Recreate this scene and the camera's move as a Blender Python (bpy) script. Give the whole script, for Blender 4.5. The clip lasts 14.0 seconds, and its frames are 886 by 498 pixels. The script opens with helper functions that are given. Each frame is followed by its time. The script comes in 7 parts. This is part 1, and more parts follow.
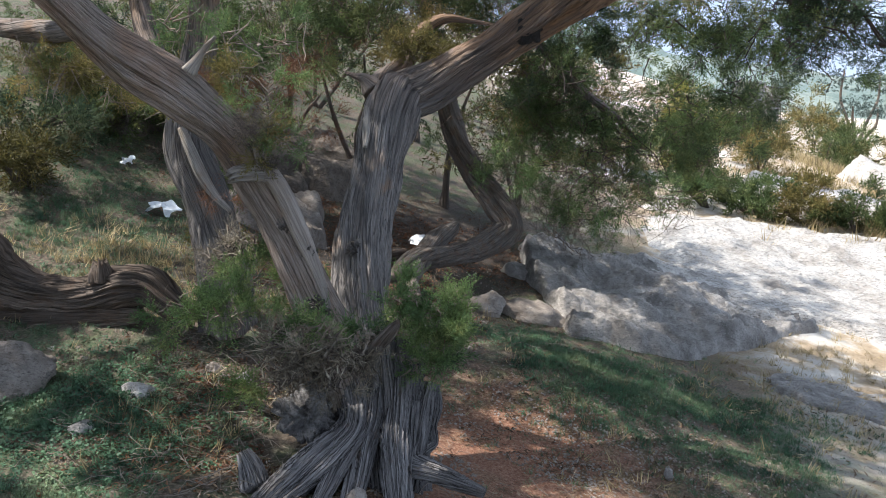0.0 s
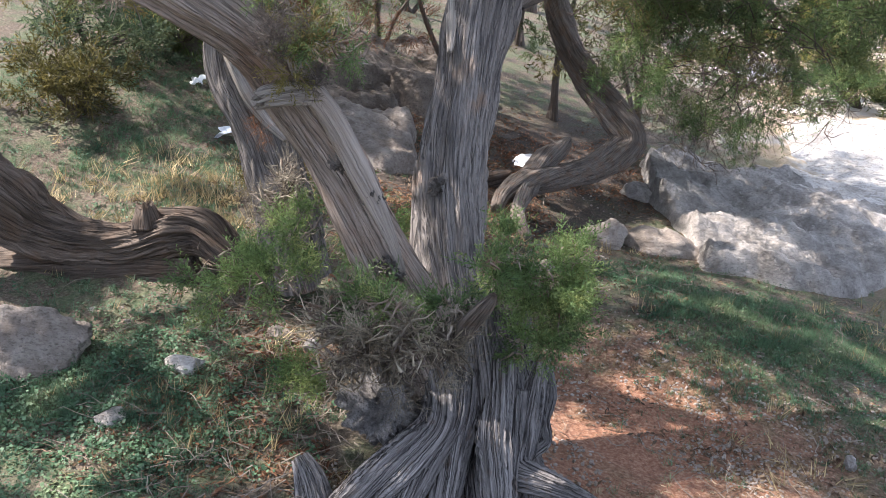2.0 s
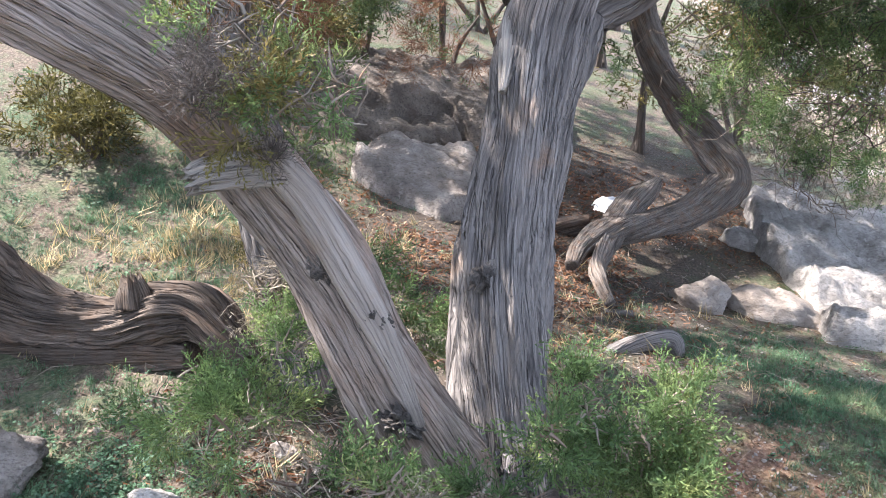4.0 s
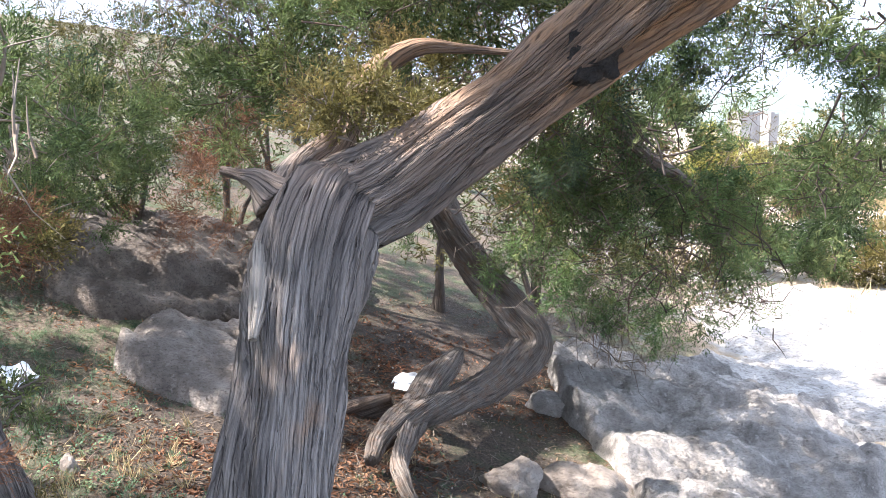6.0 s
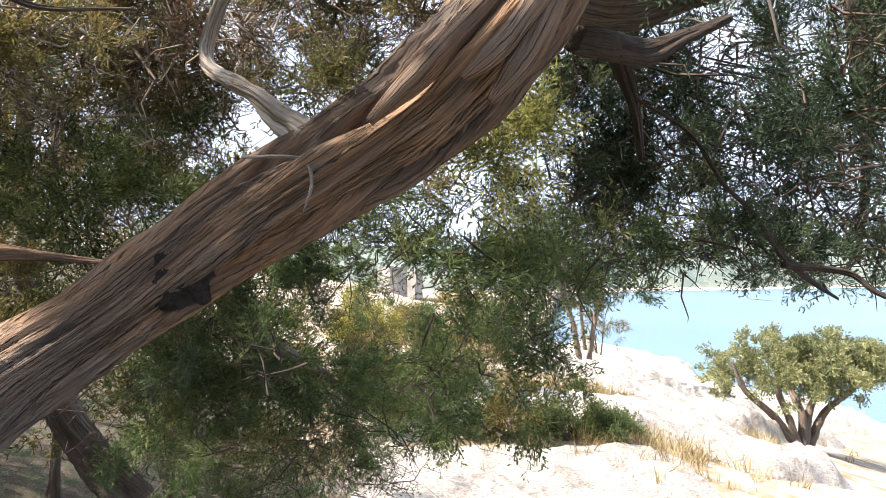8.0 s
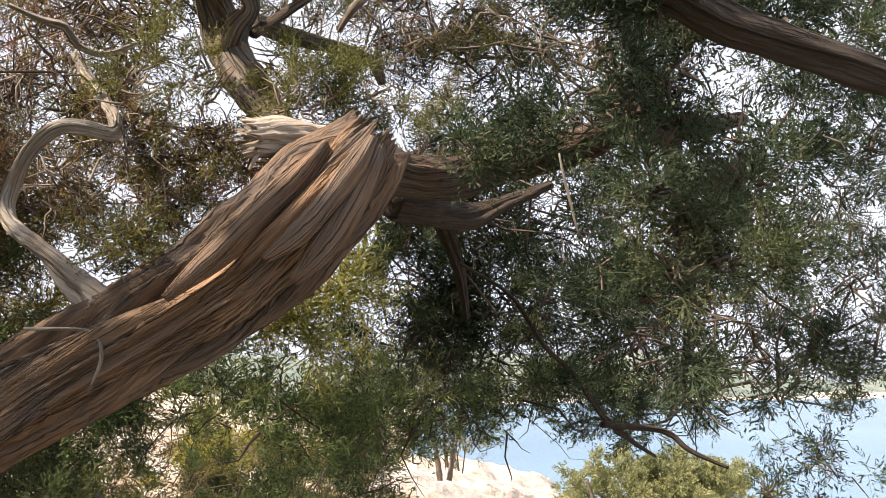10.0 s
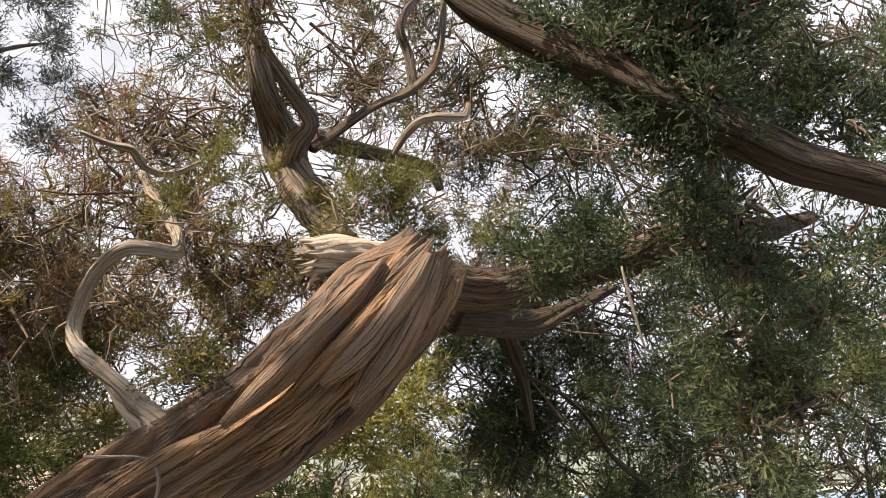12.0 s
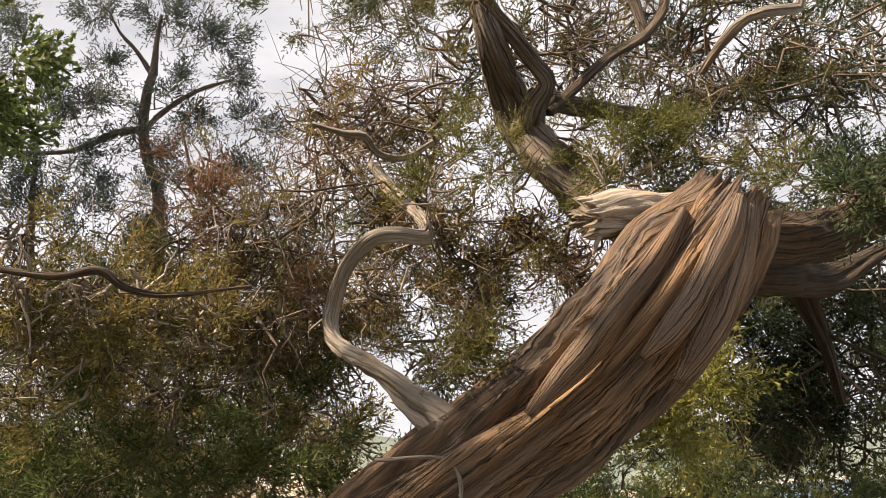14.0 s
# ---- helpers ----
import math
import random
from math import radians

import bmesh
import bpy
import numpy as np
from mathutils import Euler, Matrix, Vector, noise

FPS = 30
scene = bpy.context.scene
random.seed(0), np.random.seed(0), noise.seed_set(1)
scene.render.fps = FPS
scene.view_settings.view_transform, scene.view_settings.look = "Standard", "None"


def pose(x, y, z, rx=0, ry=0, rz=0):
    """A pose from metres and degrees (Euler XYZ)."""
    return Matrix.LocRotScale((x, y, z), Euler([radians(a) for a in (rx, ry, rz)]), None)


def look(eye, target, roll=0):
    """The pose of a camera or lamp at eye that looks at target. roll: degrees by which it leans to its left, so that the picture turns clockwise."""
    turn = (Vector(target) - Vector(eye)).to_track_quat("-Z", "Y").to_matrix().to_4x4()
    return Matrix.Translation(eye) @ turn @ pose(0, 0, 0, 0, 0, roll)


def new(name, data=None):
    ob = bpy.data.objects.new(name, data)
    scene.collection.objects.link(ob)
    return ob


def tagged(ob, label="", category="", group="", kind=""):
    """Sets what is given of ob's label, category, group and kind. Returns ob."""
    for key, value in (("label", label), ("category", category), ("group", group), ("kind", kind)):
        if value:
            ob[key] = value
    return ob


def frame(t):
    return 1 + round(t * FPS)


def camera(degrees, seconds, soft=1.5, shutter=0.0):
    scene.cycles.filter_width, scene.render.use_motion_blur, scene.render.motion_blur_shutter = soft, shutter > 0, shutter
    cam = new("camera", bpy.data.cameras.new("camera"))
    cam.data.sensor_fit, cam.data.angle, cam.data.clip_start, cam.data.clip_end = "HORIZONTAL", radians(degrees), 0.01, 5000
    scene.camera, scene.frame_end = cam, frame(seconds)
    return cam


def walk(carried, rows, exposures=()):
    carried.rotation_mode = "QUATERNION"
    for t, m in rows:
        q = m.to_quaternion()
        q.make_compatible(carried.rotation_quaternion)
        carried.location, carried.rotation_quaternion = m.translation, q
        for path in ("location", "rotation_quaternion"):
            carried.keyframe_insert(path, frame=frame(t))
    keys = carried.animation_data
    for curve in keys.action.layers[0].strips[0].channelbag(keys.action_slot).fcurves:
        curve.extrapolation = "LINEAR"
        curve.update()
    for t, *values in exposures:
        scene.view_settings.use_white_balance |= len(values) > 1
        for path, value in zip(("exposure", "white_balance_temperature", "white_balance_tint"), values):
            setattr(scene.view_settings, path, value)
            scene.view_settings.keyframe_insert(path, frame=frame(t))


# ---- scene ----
cam = camera(55.51, 14.0, 0.85)
PATH = [
    (0, (0.0, 0.0, 1.55), (0.0, 1.965, 1.179), 3.09),
    (0.5, (-0.069, 0.174, 1.524), (-0.072, 2.138, 1.145), 3.13),
    (1, (-0.014, 0.42, 1.5), (-0.116, 2.363, 1.037), 2.87),
    (1.5, (0.039, 0.647, 1.511), (-0.204, 2.56, 0.982), 0.36),
    (2, (-0.015, 0.893, 1.475), (-0.261, 2.789, 0.89), 0.11),
    (2.2, (-0.039, 0.977, 1.473), (-0.284, 2.87, 0.876), -0.73),
    (4.3, (-0.048, 1.86, 1.473), (-0.489, 3.734, 0.932), -0.93),
    (4.5, (-0.041, 1.916, 1.48), (-0.478, 3.791, 0.938), -0.82),
    (5, (0.008, 2.061, 1.522), (-0.438, 3.944, 1.014), 0.46),
    (5.5, (0.023, 2.167, 1.609), (-0.303, 4.107, 1.249), 0.47),
    (6, (-0.001, 2.259, 1.667), (0.007, 4.242, 1.412), -1.14),
    (6.5, (0.068, 2.299, 1.72), (0.245, 4.287, 1.58), 0.79),
    (7, (0.118, 2.335, 1.78), (0.502, 4.297, 1.738), 0.58),
    (7.5, (0.148, 2.359, 1.817), (0.788, 4.253, 1.849), -0.84),
    (8, (0.166, 2.36, 1.835), (0.952, 4.197, 1.92), -0.70),
    (8.5, (0.175, 2.365, 1.858), (1.06, 4.151, 2.014), -0.31),
    (9, (0.217, 2.346, 1.911), (1.217, 4.061, 2.155), -0.50),
    (9.2, (0.236, 2.33, 1.926), (1.256, 4.031, 2.187), -0.54),
    (11.3, (0.301, 2.311, 2.026), (1.359, 3.939, 2.504), -1.08),
    (11.5, (0.302, 2.314, 2.03), (1.324, 3.961, 2.525), -1.13),
    (12, (0.302, 2.331, 2.043), (1.204, 4.032, 2.586), -0.72),
    (12.5, (0.294, 2.349, 2.068), (0.949, 4.14, 2.67), -0.38),
    (13, (0.293, 2.382, 2.051), (0.855, 4.195, 2.682), -1.72),
    (13.5, (0.248, 2.525, 2.04), (0.799, 4.354, 2.632), -3.15),
    (14, (0.193, 2.635, 2.042), (0.714, 4.483, 2.6), -3.54),
]
walk(cam, [(t, look(eye, target, roll)) for t, eye, target, roll in PATH], [(0, 0.96, 6200, 9), (1, 1.28, 6300, 12), (2, 1.64, 6400, 15), (5, 2.31, 6150, 15), (5.6, 2.3, 6200, 15), (6.5, 1.79, 6450, 13), (8, 1.4, 6950, 13), (9, 1.15, 7250, 14), (11.5, 1.07, 8600, 17), (12, 1.11, 8600, 17), (13.2, 1.04, 9000, 17), (14, 0.92, 9200, 17)])

# ---------------------------------------------------------------- world and light
SUN_TO = Vector((-0.62, 0.02, 0.78)).normalized()
elevation = math.asin(SUN_TO.z)
azimuth = math.atan2(SUN_TO.x, SUN_TO.y)
world = bpy.data.worlds.new("world")
world.use_nodes = True
scene.world = world
wn = world.node_tree
wn.nodes.clear()
sky = wn.nodes.new("ShaderNodeTexSky")
sky.sky_type, sky.sun_disc = "NISHITA", False
sky.sun_elevation, sky.sun_rotation = elevation, azimuth
sky.air_density, sky.dust_density, sky.ozone_density = 1.0, 2.5, 1.0
# thin bright cloud over the sky
wtc = wn.nodes.new("ShaderNodeTexCoord")
wmap = wn.nodes.new("ShaderNodeMapping")
wmap.inputs["Scale"].default_value = (1.6, 1.6, 4.0)
wnoise = wn.nodes.new("ShaderNodeTexNoise")
wnoise.inputs["Scale"].default_value, wnoise.inputs["Detail"].default_value = 1.7, 6
wramp = wn.nodes.new("ShaderNodeValToRGB")
wramp.color_ramp.elements[0].position, wramp.color_ramp.elements[1].position = 0.08, 0.45
wmix = wn.nodes.new("ShaderNodeMixRGB")
wmix.inputs["Color2"].default_value = (6.6, 8.0, 10.4, 1)
wbg = wn.nodes.new("ShaderNodeBackground")
wbg.inputs["Strength"].default_value = 0.064
wout = wn.nodes.new("ShaderNodeOutputWorld")
wn.links.new(wtc.outputs["Generated"], wmap.inputs["Vector"])
wn.links.new(wmap.outputs["Vector"], wnoise.inputs["Vector"])
wn.links.new(wnoise.outputs["Fac"], wramp.inputs["Fac"])
wn.links.new(wramp.outputs["Color"], wmix.inputs["Fac"])
wn.links.new(sky.outputs["Color"], wmix.inputs["Color1"])
wn.links.new(wmix.outputs["Color"], wbg.inputs["Color"])
wn.links.new(wbg.outputs["Background"], wout.inputs["Surface"])

sun_data = bpy.data.lights.new("sun", "SUN")
sun_data.energy, sun_data.angle, sun_data.color = 5.2, radians(0.6), (1.0, 0.95, 0.87)
sun = new("sun", sun_data)
sun.matrix_world = look(SUN_TO * 40, (0, 0, 0))


# ---------------------------------------------------------------- materials
def material(name):
    m = bpy.data.materials.new(name)
    m.use_nodes = True
    nt = m.node_tree
    return m, nt, nt.nodes["Principled BSDF"]


def node(nt, kind, **values):
    n = nt.nodes.new(kind)
    for key, value in values.items():
        n.inputs[key].default_value = value
    return n


def ramp(nt, fac, *stops):
    r = nt.nodes.new("ShaderNodeValToRGB")
    r.color_ramp.elements[0].position, r.color_ramp.elements[0].color = stops[0][0], (*stops[0][1], 1)
    r.color_ramp.elements[1].position, r.color_ramp.elements[1].color = stops[-1][0], (*stops[-1][1], 1)
    for at, colour in stops[1:-1]:
        r.color_ramp.elements.new(at).color = (*colour, 1)
    nt.links.new(fac, r.inputs["Fac"])
    return r.outputs["Color"]


def mixed(nt, fac, a, b):
    m = nt.nodes.new("ShaderNodeMixRGB")
    for socket, v in (("Fac", fac), ("Color1", a), ("Color2", b)):
        if isinstance(v, (int, float)):
            m.inputs[socket].default_value = v
        elif isinstance(v, tuple):
            m.inputs[socket].default_value = (*v, 1)
        else:
            nt.links.new(v, m.inputs[socket])
    return m.outputs["Color"]


def noise_of(nt, vector, scale, detail=4.0, rough=0.55, stretch=None):
    n = node(nt, "ShaderNodeTexNoise", Scale=scale, Detail=detail, Roughness=rough)
    if stretch:
        mp = node(nt, "ShaderNodeMapping", Scale=stretch)
        nt.links.new(vector, mp.inputs["Vector"])
        vector = mp.outputs["Vector"]
    nt.links.new(vector, n.inputs["Vector"])
    return n.outputs["Fac"]


def bumped(nt, bsdf, height, strength, distance, under=None):
    b = node(nt, "ShaderNodeBump", Strength=strength, Distance=distance)
    nt.links.new(height, b.inputs["Height"])
    if under is not None:
        nt.links.new(under, b.inputs["Normal"])
    nt.links.new(b.outputs["Normal"], bsdf.inputs["Normal"])
    return b.outputs["Normal"]


def bark(name, dark, mid, light, warm, warmth=0.5, seed=0.0, browner=None, charred=0.35, cracks=0.6):
    """Fibrous bark: stripes along the limb, from the limb's own UV in metres."""
    m, nt, b = material(name)
    tc = nt.nodes.new("ShaderNodeTexCoord")
    ob = tc.outputs["Object"]
    # fibres waver and part round knots
    wave = node(nt, "ShaderNodeTexNoise", Scale=4.0, Detail=2.0, Roughness=0.5)
    nt.links.new(ob, wave.inputs["Vector"])
    shift = nt.nodes.new("ShaderNodeVectorMath")
    shift.operation = "MULTIPLY_ADD"
    nt.links.new(wave.outputs["Color"], shift.inputs[0])
    shift.inputs[1].default_value = (0.012, 0.06, 0)
    nt.links.new(tc.outputs["UV"], shift.inputs[2])
    uv = shift.outputs["Vector"]
    fibre = noise_of(nt, uv, 1.0, 6, 0.7, (240, 4.0, 1))
    strip = noise_of(nt, uv, 1.0, 3, 0.5, (34, 0.9, 1))
    def plates(across, along):
        """Distance to the edge of long narrow strips of bark."""
        jitter = node(nt, "ShaderNodeTexNoise", Scale=1.0, Detail=3.0, Roughness=0.6)
        mp = node(nt, "ShaderNodeMapping", Scale=(60, 22, 1))
        nt.links.new(uv, mp.inputs["Vector"])
        nt.links.new(mp.outputs["Vector"], jitter.inputs["Vector"])
        add = nt.nodes.new("ShaderNodeVectorMath")
        add.operation = "MULTIPLY_ADD"
        nt.links.new(jitter.outputs["Color"], add.inputs[0])
        add.inputs[1].default_value = (0.007, 0.02, 0)
        nt.links.new(uv, add.inputs[2])
        mp2 = node(nt, "ShaderNodeMapping", Scale=(across, along, 0))
        nt.links.new(add.outputs["Vector"], mp2.inputs["Vector"])
        vo = nt.nodes.new("ShaderNodeTexVoronoi")
        vo.voronoi_dimensions, vo.feature = "2D", "DISTANCE_TO_EDGE"
        vo.inputs["Scale"].default_value = 1.0
        nt.links.new(mp2.outputs["Vector"], vo.inputs["Vector"])
        return vo.outputs["Distance"]

    split = plates(96, 2.2)
    crack = plates(260, 6.0)
    patch = noise_of(nt, ob, 3.5 + seed, 4, 0.6)
    patch2 = noise_of(nt, ob, 9.0 + seed, 4, 0.6)
    grey = ramp(nt, fibre, (0.24, dark), (0.44, mid), (0.70, light))
    red = ramp(nt, fibre, (0.20, tuple(c * 0.45 for c in warm)), (0.42, warm), (0.74, tuple(min(1, c * 1.35) for c in warm)))
    col = mixed(nt, ramp(nt, patch, (0.66 - 0.3 * warmth, (0, 0, 0)), (0.78 - 0.22 * warmth, (0.85,) * 3)), grey, red)
    if browner:
        # the bark turns from weathered grey to brown further up
        pos = nt.nodes.new("ShaderNodeSeparateXYZ")
        nt.links.new(ob, pos.inputs["Vector"])
        mr = node(nt, "ShaderNodeMapRange", **{"From Min": browner[0], "From Max": browner[1]})
        nt.links.new(pos.outputs["Z"], mr.inputs["Value"])
        col = mixed(nt, mr.outputs["Result"], col, mixed(nt, ramp(nt, patch2, (0.38, (0.55,) * 3), (0.56, (1, 1, 1))), grey, red))
    col = mixed(nt, ramp(nt, patch2, (0.64, (0, 0, 0)), (0.80, (0.3,) * 3)), col, light)
    # long dark splits between the fibres
    char = noise_of(nt, uv, 1.0, 4, 0.6, (5.5, 0.7, 1))
    col = mixed(nt, ramp(nt, char, (0.48, (0, 0, 0)), (0.60, (charred,) * 3)), col, mixed(nt, fibre, dark, tuple(0.55 * c for c in mid)))
    gap = noise_of(nt, uv, 1.0, 2, 0.5, (30, 3.0, 1))
    seam = mixed(nt, ramp(nt, gap, (0.34, (0.15,) * 3), (0.50, (1, 1, 1))), (0, 0, 0), ramp(nt, split, (0.01, (cracks,) * 3), (0.13, (0, 0, 0))))
    fine_crack = ramp(nt, crack, (0.01, (cracks * 0.5,) * 3), (0.15, (0, 0, 0)))
    # broad weathered bands along the limb
    band = noise_of(nt, uv, 1.0, 3, 0.5, (14, 0.8, 1))
    col = mixed(nt, ramp(nt, band, (0.38, (0.55,) * 3), (0.50, (0, 0, 0))), col, tuple(0.5 * (a + b) for a, b in zip(dark, mid)))
    col = mixed(nt, fine_crack, col, tuple(c * 0.7 for c in dark))
    col = mixed(nt, seam, col, tuple(c * 0.5 for c in dark))
    col = mixed(nt, ramp(nt, strip, (0.28, (0.6 * charred + 0.1,) * 3), (0.40, (0, 0, 0))), col, dark)
    # small rotten hollows
    holes = noise_of(nt, uv, 1.0, 3, 0.6, (22, 6.0, 1))
    hole = ramp(nt, holes, (0.66, (0, 0, 0)), (0.72, (0.85 * charred + 0.1,) * 3))
    col = mixed(nt, hole, col, tuple(c * 0.4 for c in dark))
    nt.links.new(col, b.inputs["Base Color"])
    b.inputs["Roughness"].default_value = 0.86
    b.inputs["Specular IOR Level"].default_value = 0.25
    inv = nt.nodes.new("ShaderNodeInvert")
    nt.links.new(seam, inv.inputs["Color"])
    n1 = bumped(nt, b, strip, 0.8, 0.012)
    inv2 = nt.nodes.new("ShaderNodeInvert")
    nt.links.new(hole, inv2.inputs["Color"])
    n1 = bumped(nt, b, inv2.outputs["Color"], 0.9, 0.012, n1)
    n2 = bumped(nt, b, inv.outputs["Color"], 0.9, 0.006, n1)
    inv3 = nt.nodes.new("ShaderNodeInvert")
    nt.links.new(fine_crack, inv3.inputs["Color"])
    n3 = bumped(nt, b, inv3.outputs["Color"], 0.8, 0.004, n2)
    bumped(nt, b, fibre, 0.8, 0.004, n3)
    return m


def leaf(name, a, b_, c, scale=2.2, trans=0.35):
    m, nt, b = material(name)
    tc = nt.nodes.new("ShaderNodeTexCoord")
    geo = nt.nodes.new("ShaderNodeNewGeometry")
    n = noise_of(nt, tc.outputs["Object"], scale, 3, 0.6)
    col = ramp(nt, n, (0.32, a), (0.52, b_), (0.70, c))
    hsv = node(nt, "ShaderNodeHueSaturation")
    mr = node(nt, "ShaderNodeMapRange", **{"To Min": 0.5, "To Max": 1.55})
    nt.links.new(geo.outputs["Random Per Island"], mr.inputs["Value"])
    nt.links.new(mr.outputs["Result"], hsv.inputs["Value"])
    nt.links.new(col, hsv.inputs["Color"])
    nt.links.new(hsv.outputs["Color"], b.inputs["Base Color"])
    b.inputs["Roughness"].default_value = 0.6
    b.inputs["Specular IOR Level"].default_value = 0.3
    tr = nt.nodes.new("ShaderNodeBsdfTranslucent")
    nt.links.new(hsv.outputs["Color"], tr.inputs["Color"])
    mx = node(nt, "ShaderNodeMixShader", Fac=trans)
    nt.links.new(b.outputs["BSDF"], mx.inputs[1])
    nt.links.new(tr.outputs["BSDF"], mx.inputs[2])
    nt.links.new(mx.outputs["Shader"], nt.nodes["Material Output"].inputs["Surface"])
    return m


def stone(name, dark, mid, light, scale=3.0, depth=0.03, pit=0.5):
    m, nt, b = material(name)
    tc = nt.nodes.new("ShaderNodeTexCoord")
    ob = tc.outputs["Object"]
    big = noise_of(nt, ob, scale, 6, 0.65)
    fine = noise_of(nt, ob, scale * 14, 6, 0.8, (0.6, 1.5, 1.2))
    spots = noise_of(nt, ob, scale * 4.5, 3, 0.6)
    col = ramp(nt, big, (0.30, dark), (0.48, mid), (0.68, light))
    col = mixed(nt, ramp(nt, fine, (0.36, (pit,) * 3), (0.50, (0, 0, 0))), col, tuple(c * 0.45 for c in dark))
    col = mixed(nt, ramp(nt, spots, (0.60, (0, 0, 0)), (0.68, (0.55,) * 3)), col, light)
    nt.links.new(col, b.inputs["Base Color"])
    b.inputs["Roughness"].default_value = 0.9
    n1 = bumped(nt, b, spots, 0.7, depth)
    bumped(nt, b, fine, 0.8, depth * 0.4, n1)
    return m


BARK_GREY = bark("grey_juniper_bark", (0.045, 0.041, 0.043), (0.175, 0.152, 0.138), (0.34, 0.305, 0.28), (0.29, 0.175, 0.105), 0.25, 0.0, (1.45, 1.85), 0.55, 0.62)
BARK_WARM = bark("brown_juniper_bark", (0.055, 0.042, 0.035), (0.275, 0.215, 0.178), (0.45, 0.375, 0.325), (0.255, 0.16, 0.11), 0.6, 1.0, None, 0.2, 0.55)
BARK_FOOT = bark("dark_grey_root_bark", (0.03, 0.027, 0.028), (0.165, 0.149, 0.144), (0.35, 0.325, 0.31), (0.16, 0.10, 0.066), 0.25, 9.0, None, 0.7, 0.85)
BARK_LOG = bark("brown_log_bark", (0.03, 0.023, 0.018), (0.12, 0.09, 0.07), (0.23, 0.18, 0.145), (0.145, 0.094, 0.064), 0.6, 6.0, None, 0.6)
BARK_DARK = bark("dark_branch_bark", (0.03, 0.025, 0.022), (0.11, 0.085, 0.07), (0.22, 0.18, 0.15), (0.14, 0.08, 0.05), 0.5, 2.0)
DEADWOOD = bark("bleached_deadwood", (0.09, 0.075, 0.065), (0.32, 0.275, 0.235), (0.54, 0.49, 0.43), (0.30, 0.21, 0.145), 0.4, 3.0, None, 0.12, 0.4)
BARE = bark("smooth_bare_wood", (0.14, 0.115, 0.1), (0.30, 0.25, 0.215), (0.40, 0.345, 0.30), (0.28, 0.21, 0.16), 0.4, 12.0, None, 0.05, 0.3)
BONE = bark("smooth_bleached_wood", (0.16, 0.125, 0.10), (0.42, 0.355, 0.30), (0.58, 0.51, 0.445), (0.40, 0.29, 0.21), 0.4, 7.0, None, 0.02, 0.2)
# darker copy of the branch bark: canopy shade put into its colour
BARK_SHADE = bark("shaded_branch_bark", (0.022, 0.018, 0.016), (0.068, 0.053, 0.044), (0.12, 0.098, 0.082), (0.085, 0.054, 0.036), 0.5, 11.0, None, 0.3, 0.4)
BARK_CROOK = bark("tan_grey_bark", (0.04, 0.033, 0.028), (0.165, 0.135, 0.115), (0.29, 0.25, 0.22), (0.17, 0.11, 0.075), 0.6, 13.0, None, 0.5, 0.6)
GREEN = leaf("juniper_green", (0.055, 0.085, 0.036), (0.11, 0.15, 0.055), (0.22, 0.225, 0.085), 4.0, 0.45)
FRESH = leaf("fresh_juniper_green", (0.06, 0.105, 0.042), (0.125, 0.185, 0.066), (0.25, 0.27, 0.1), 5.0, 0.45)
HIGH = leaf("juniper_high_olive", (0.05, 0.058, 0.026), (0.10, 0.098, 0.04), (0.19, 0.145, 0.065), 4.0, 0.5)
SUNNY = leaf("juniper_sunlit_olive", (0.07, 0.082, 0.03), (0.135, 0.14, 0.045), (0.24, 0.2, 0.08), 4.0, 0.45)
# darker copy of the olive foliage, with shade put into the leaf colour
DUSK = leaf("shaded_olive_foliage", (0.045, 0.043, 0.015), (0.09, 0.08, 0.026), (0.18, 0.14, 0.045), 3.0, 0.4)
OLIVE = leaf("juniper_olive", (0.095, 0.09, 0.03), (0.18, 0.15, 0.05), (0.29, 0.20, 0.08), 4.0, 0.42)
BLUE = leaf("juniper_dark_green", (0.034, 0.055, 0.034), (0.062, 0.092, 0.05), (0.13, 0.145, 0.07), 4.0, 0.45)
RUST = leaf("dead_rust_foliage", (0.10, 0.045, 0.026), (0.18, 0.085, 0.045), (0.26, 0.14, 0.075))
DRYTWIG = leaf("dry_basal_twigs", (0.10, 0.08, 0.06), (0.21, 0.175, 0.13), (0.36, 0.31, 0.235), 6.0, 0.2)
SCRAPS = leaf("dark_bark_scraps", (0.03, 0.024, 0.02), (0.075, 0.058, 0.048), (0.17, 0.135, 0.11), 9.0, 0.1)
STRAW = leaf("dry_twig_foliage", (0.19, 0.15, 0.10), (0.33, 0.27, 0.19), (0.48, 0.41, 0.30), 3.0, 0.4)
# dark far foliage, its bluish air haze mixed into the leaf colour
DISTANT = leaf("hazy_far_foliage", (0.034, 0.05, 0.044), (0.06, 0.082, 0.07), (0.105, 0.125, 0.1), 2.0, 0.4)
# yellow-green leaves, brightened in colour to stand in for sunlight
YELLOW = leaf("sunlit_yellow_green_foliage", (0.15, 0.165, 0.055), (0.26, 0.26, 0.085), (0.40, 0.36, 0.14), trans=0.5)
GOLD = leaf("yellow_bush_foliage", (0.22, 0.22, 0.055), (0.36, 0.34, 0.085), (0.48, 0.43, 0.14), trans=0.45)
SHORE = leaf("shore_pine_foliage", (0.15, 0.17, 0.085), (0.26, 0.275, 0.135), (0.38, 0.365, 0.19), 2.0, 0.4)
MAQUIS = leaf("maquis_green", (0.04, 0.062, 0.022), (0.085, 0.11, 0.036), (0.17, 0.165, 0.06), 2.5, 0.4)
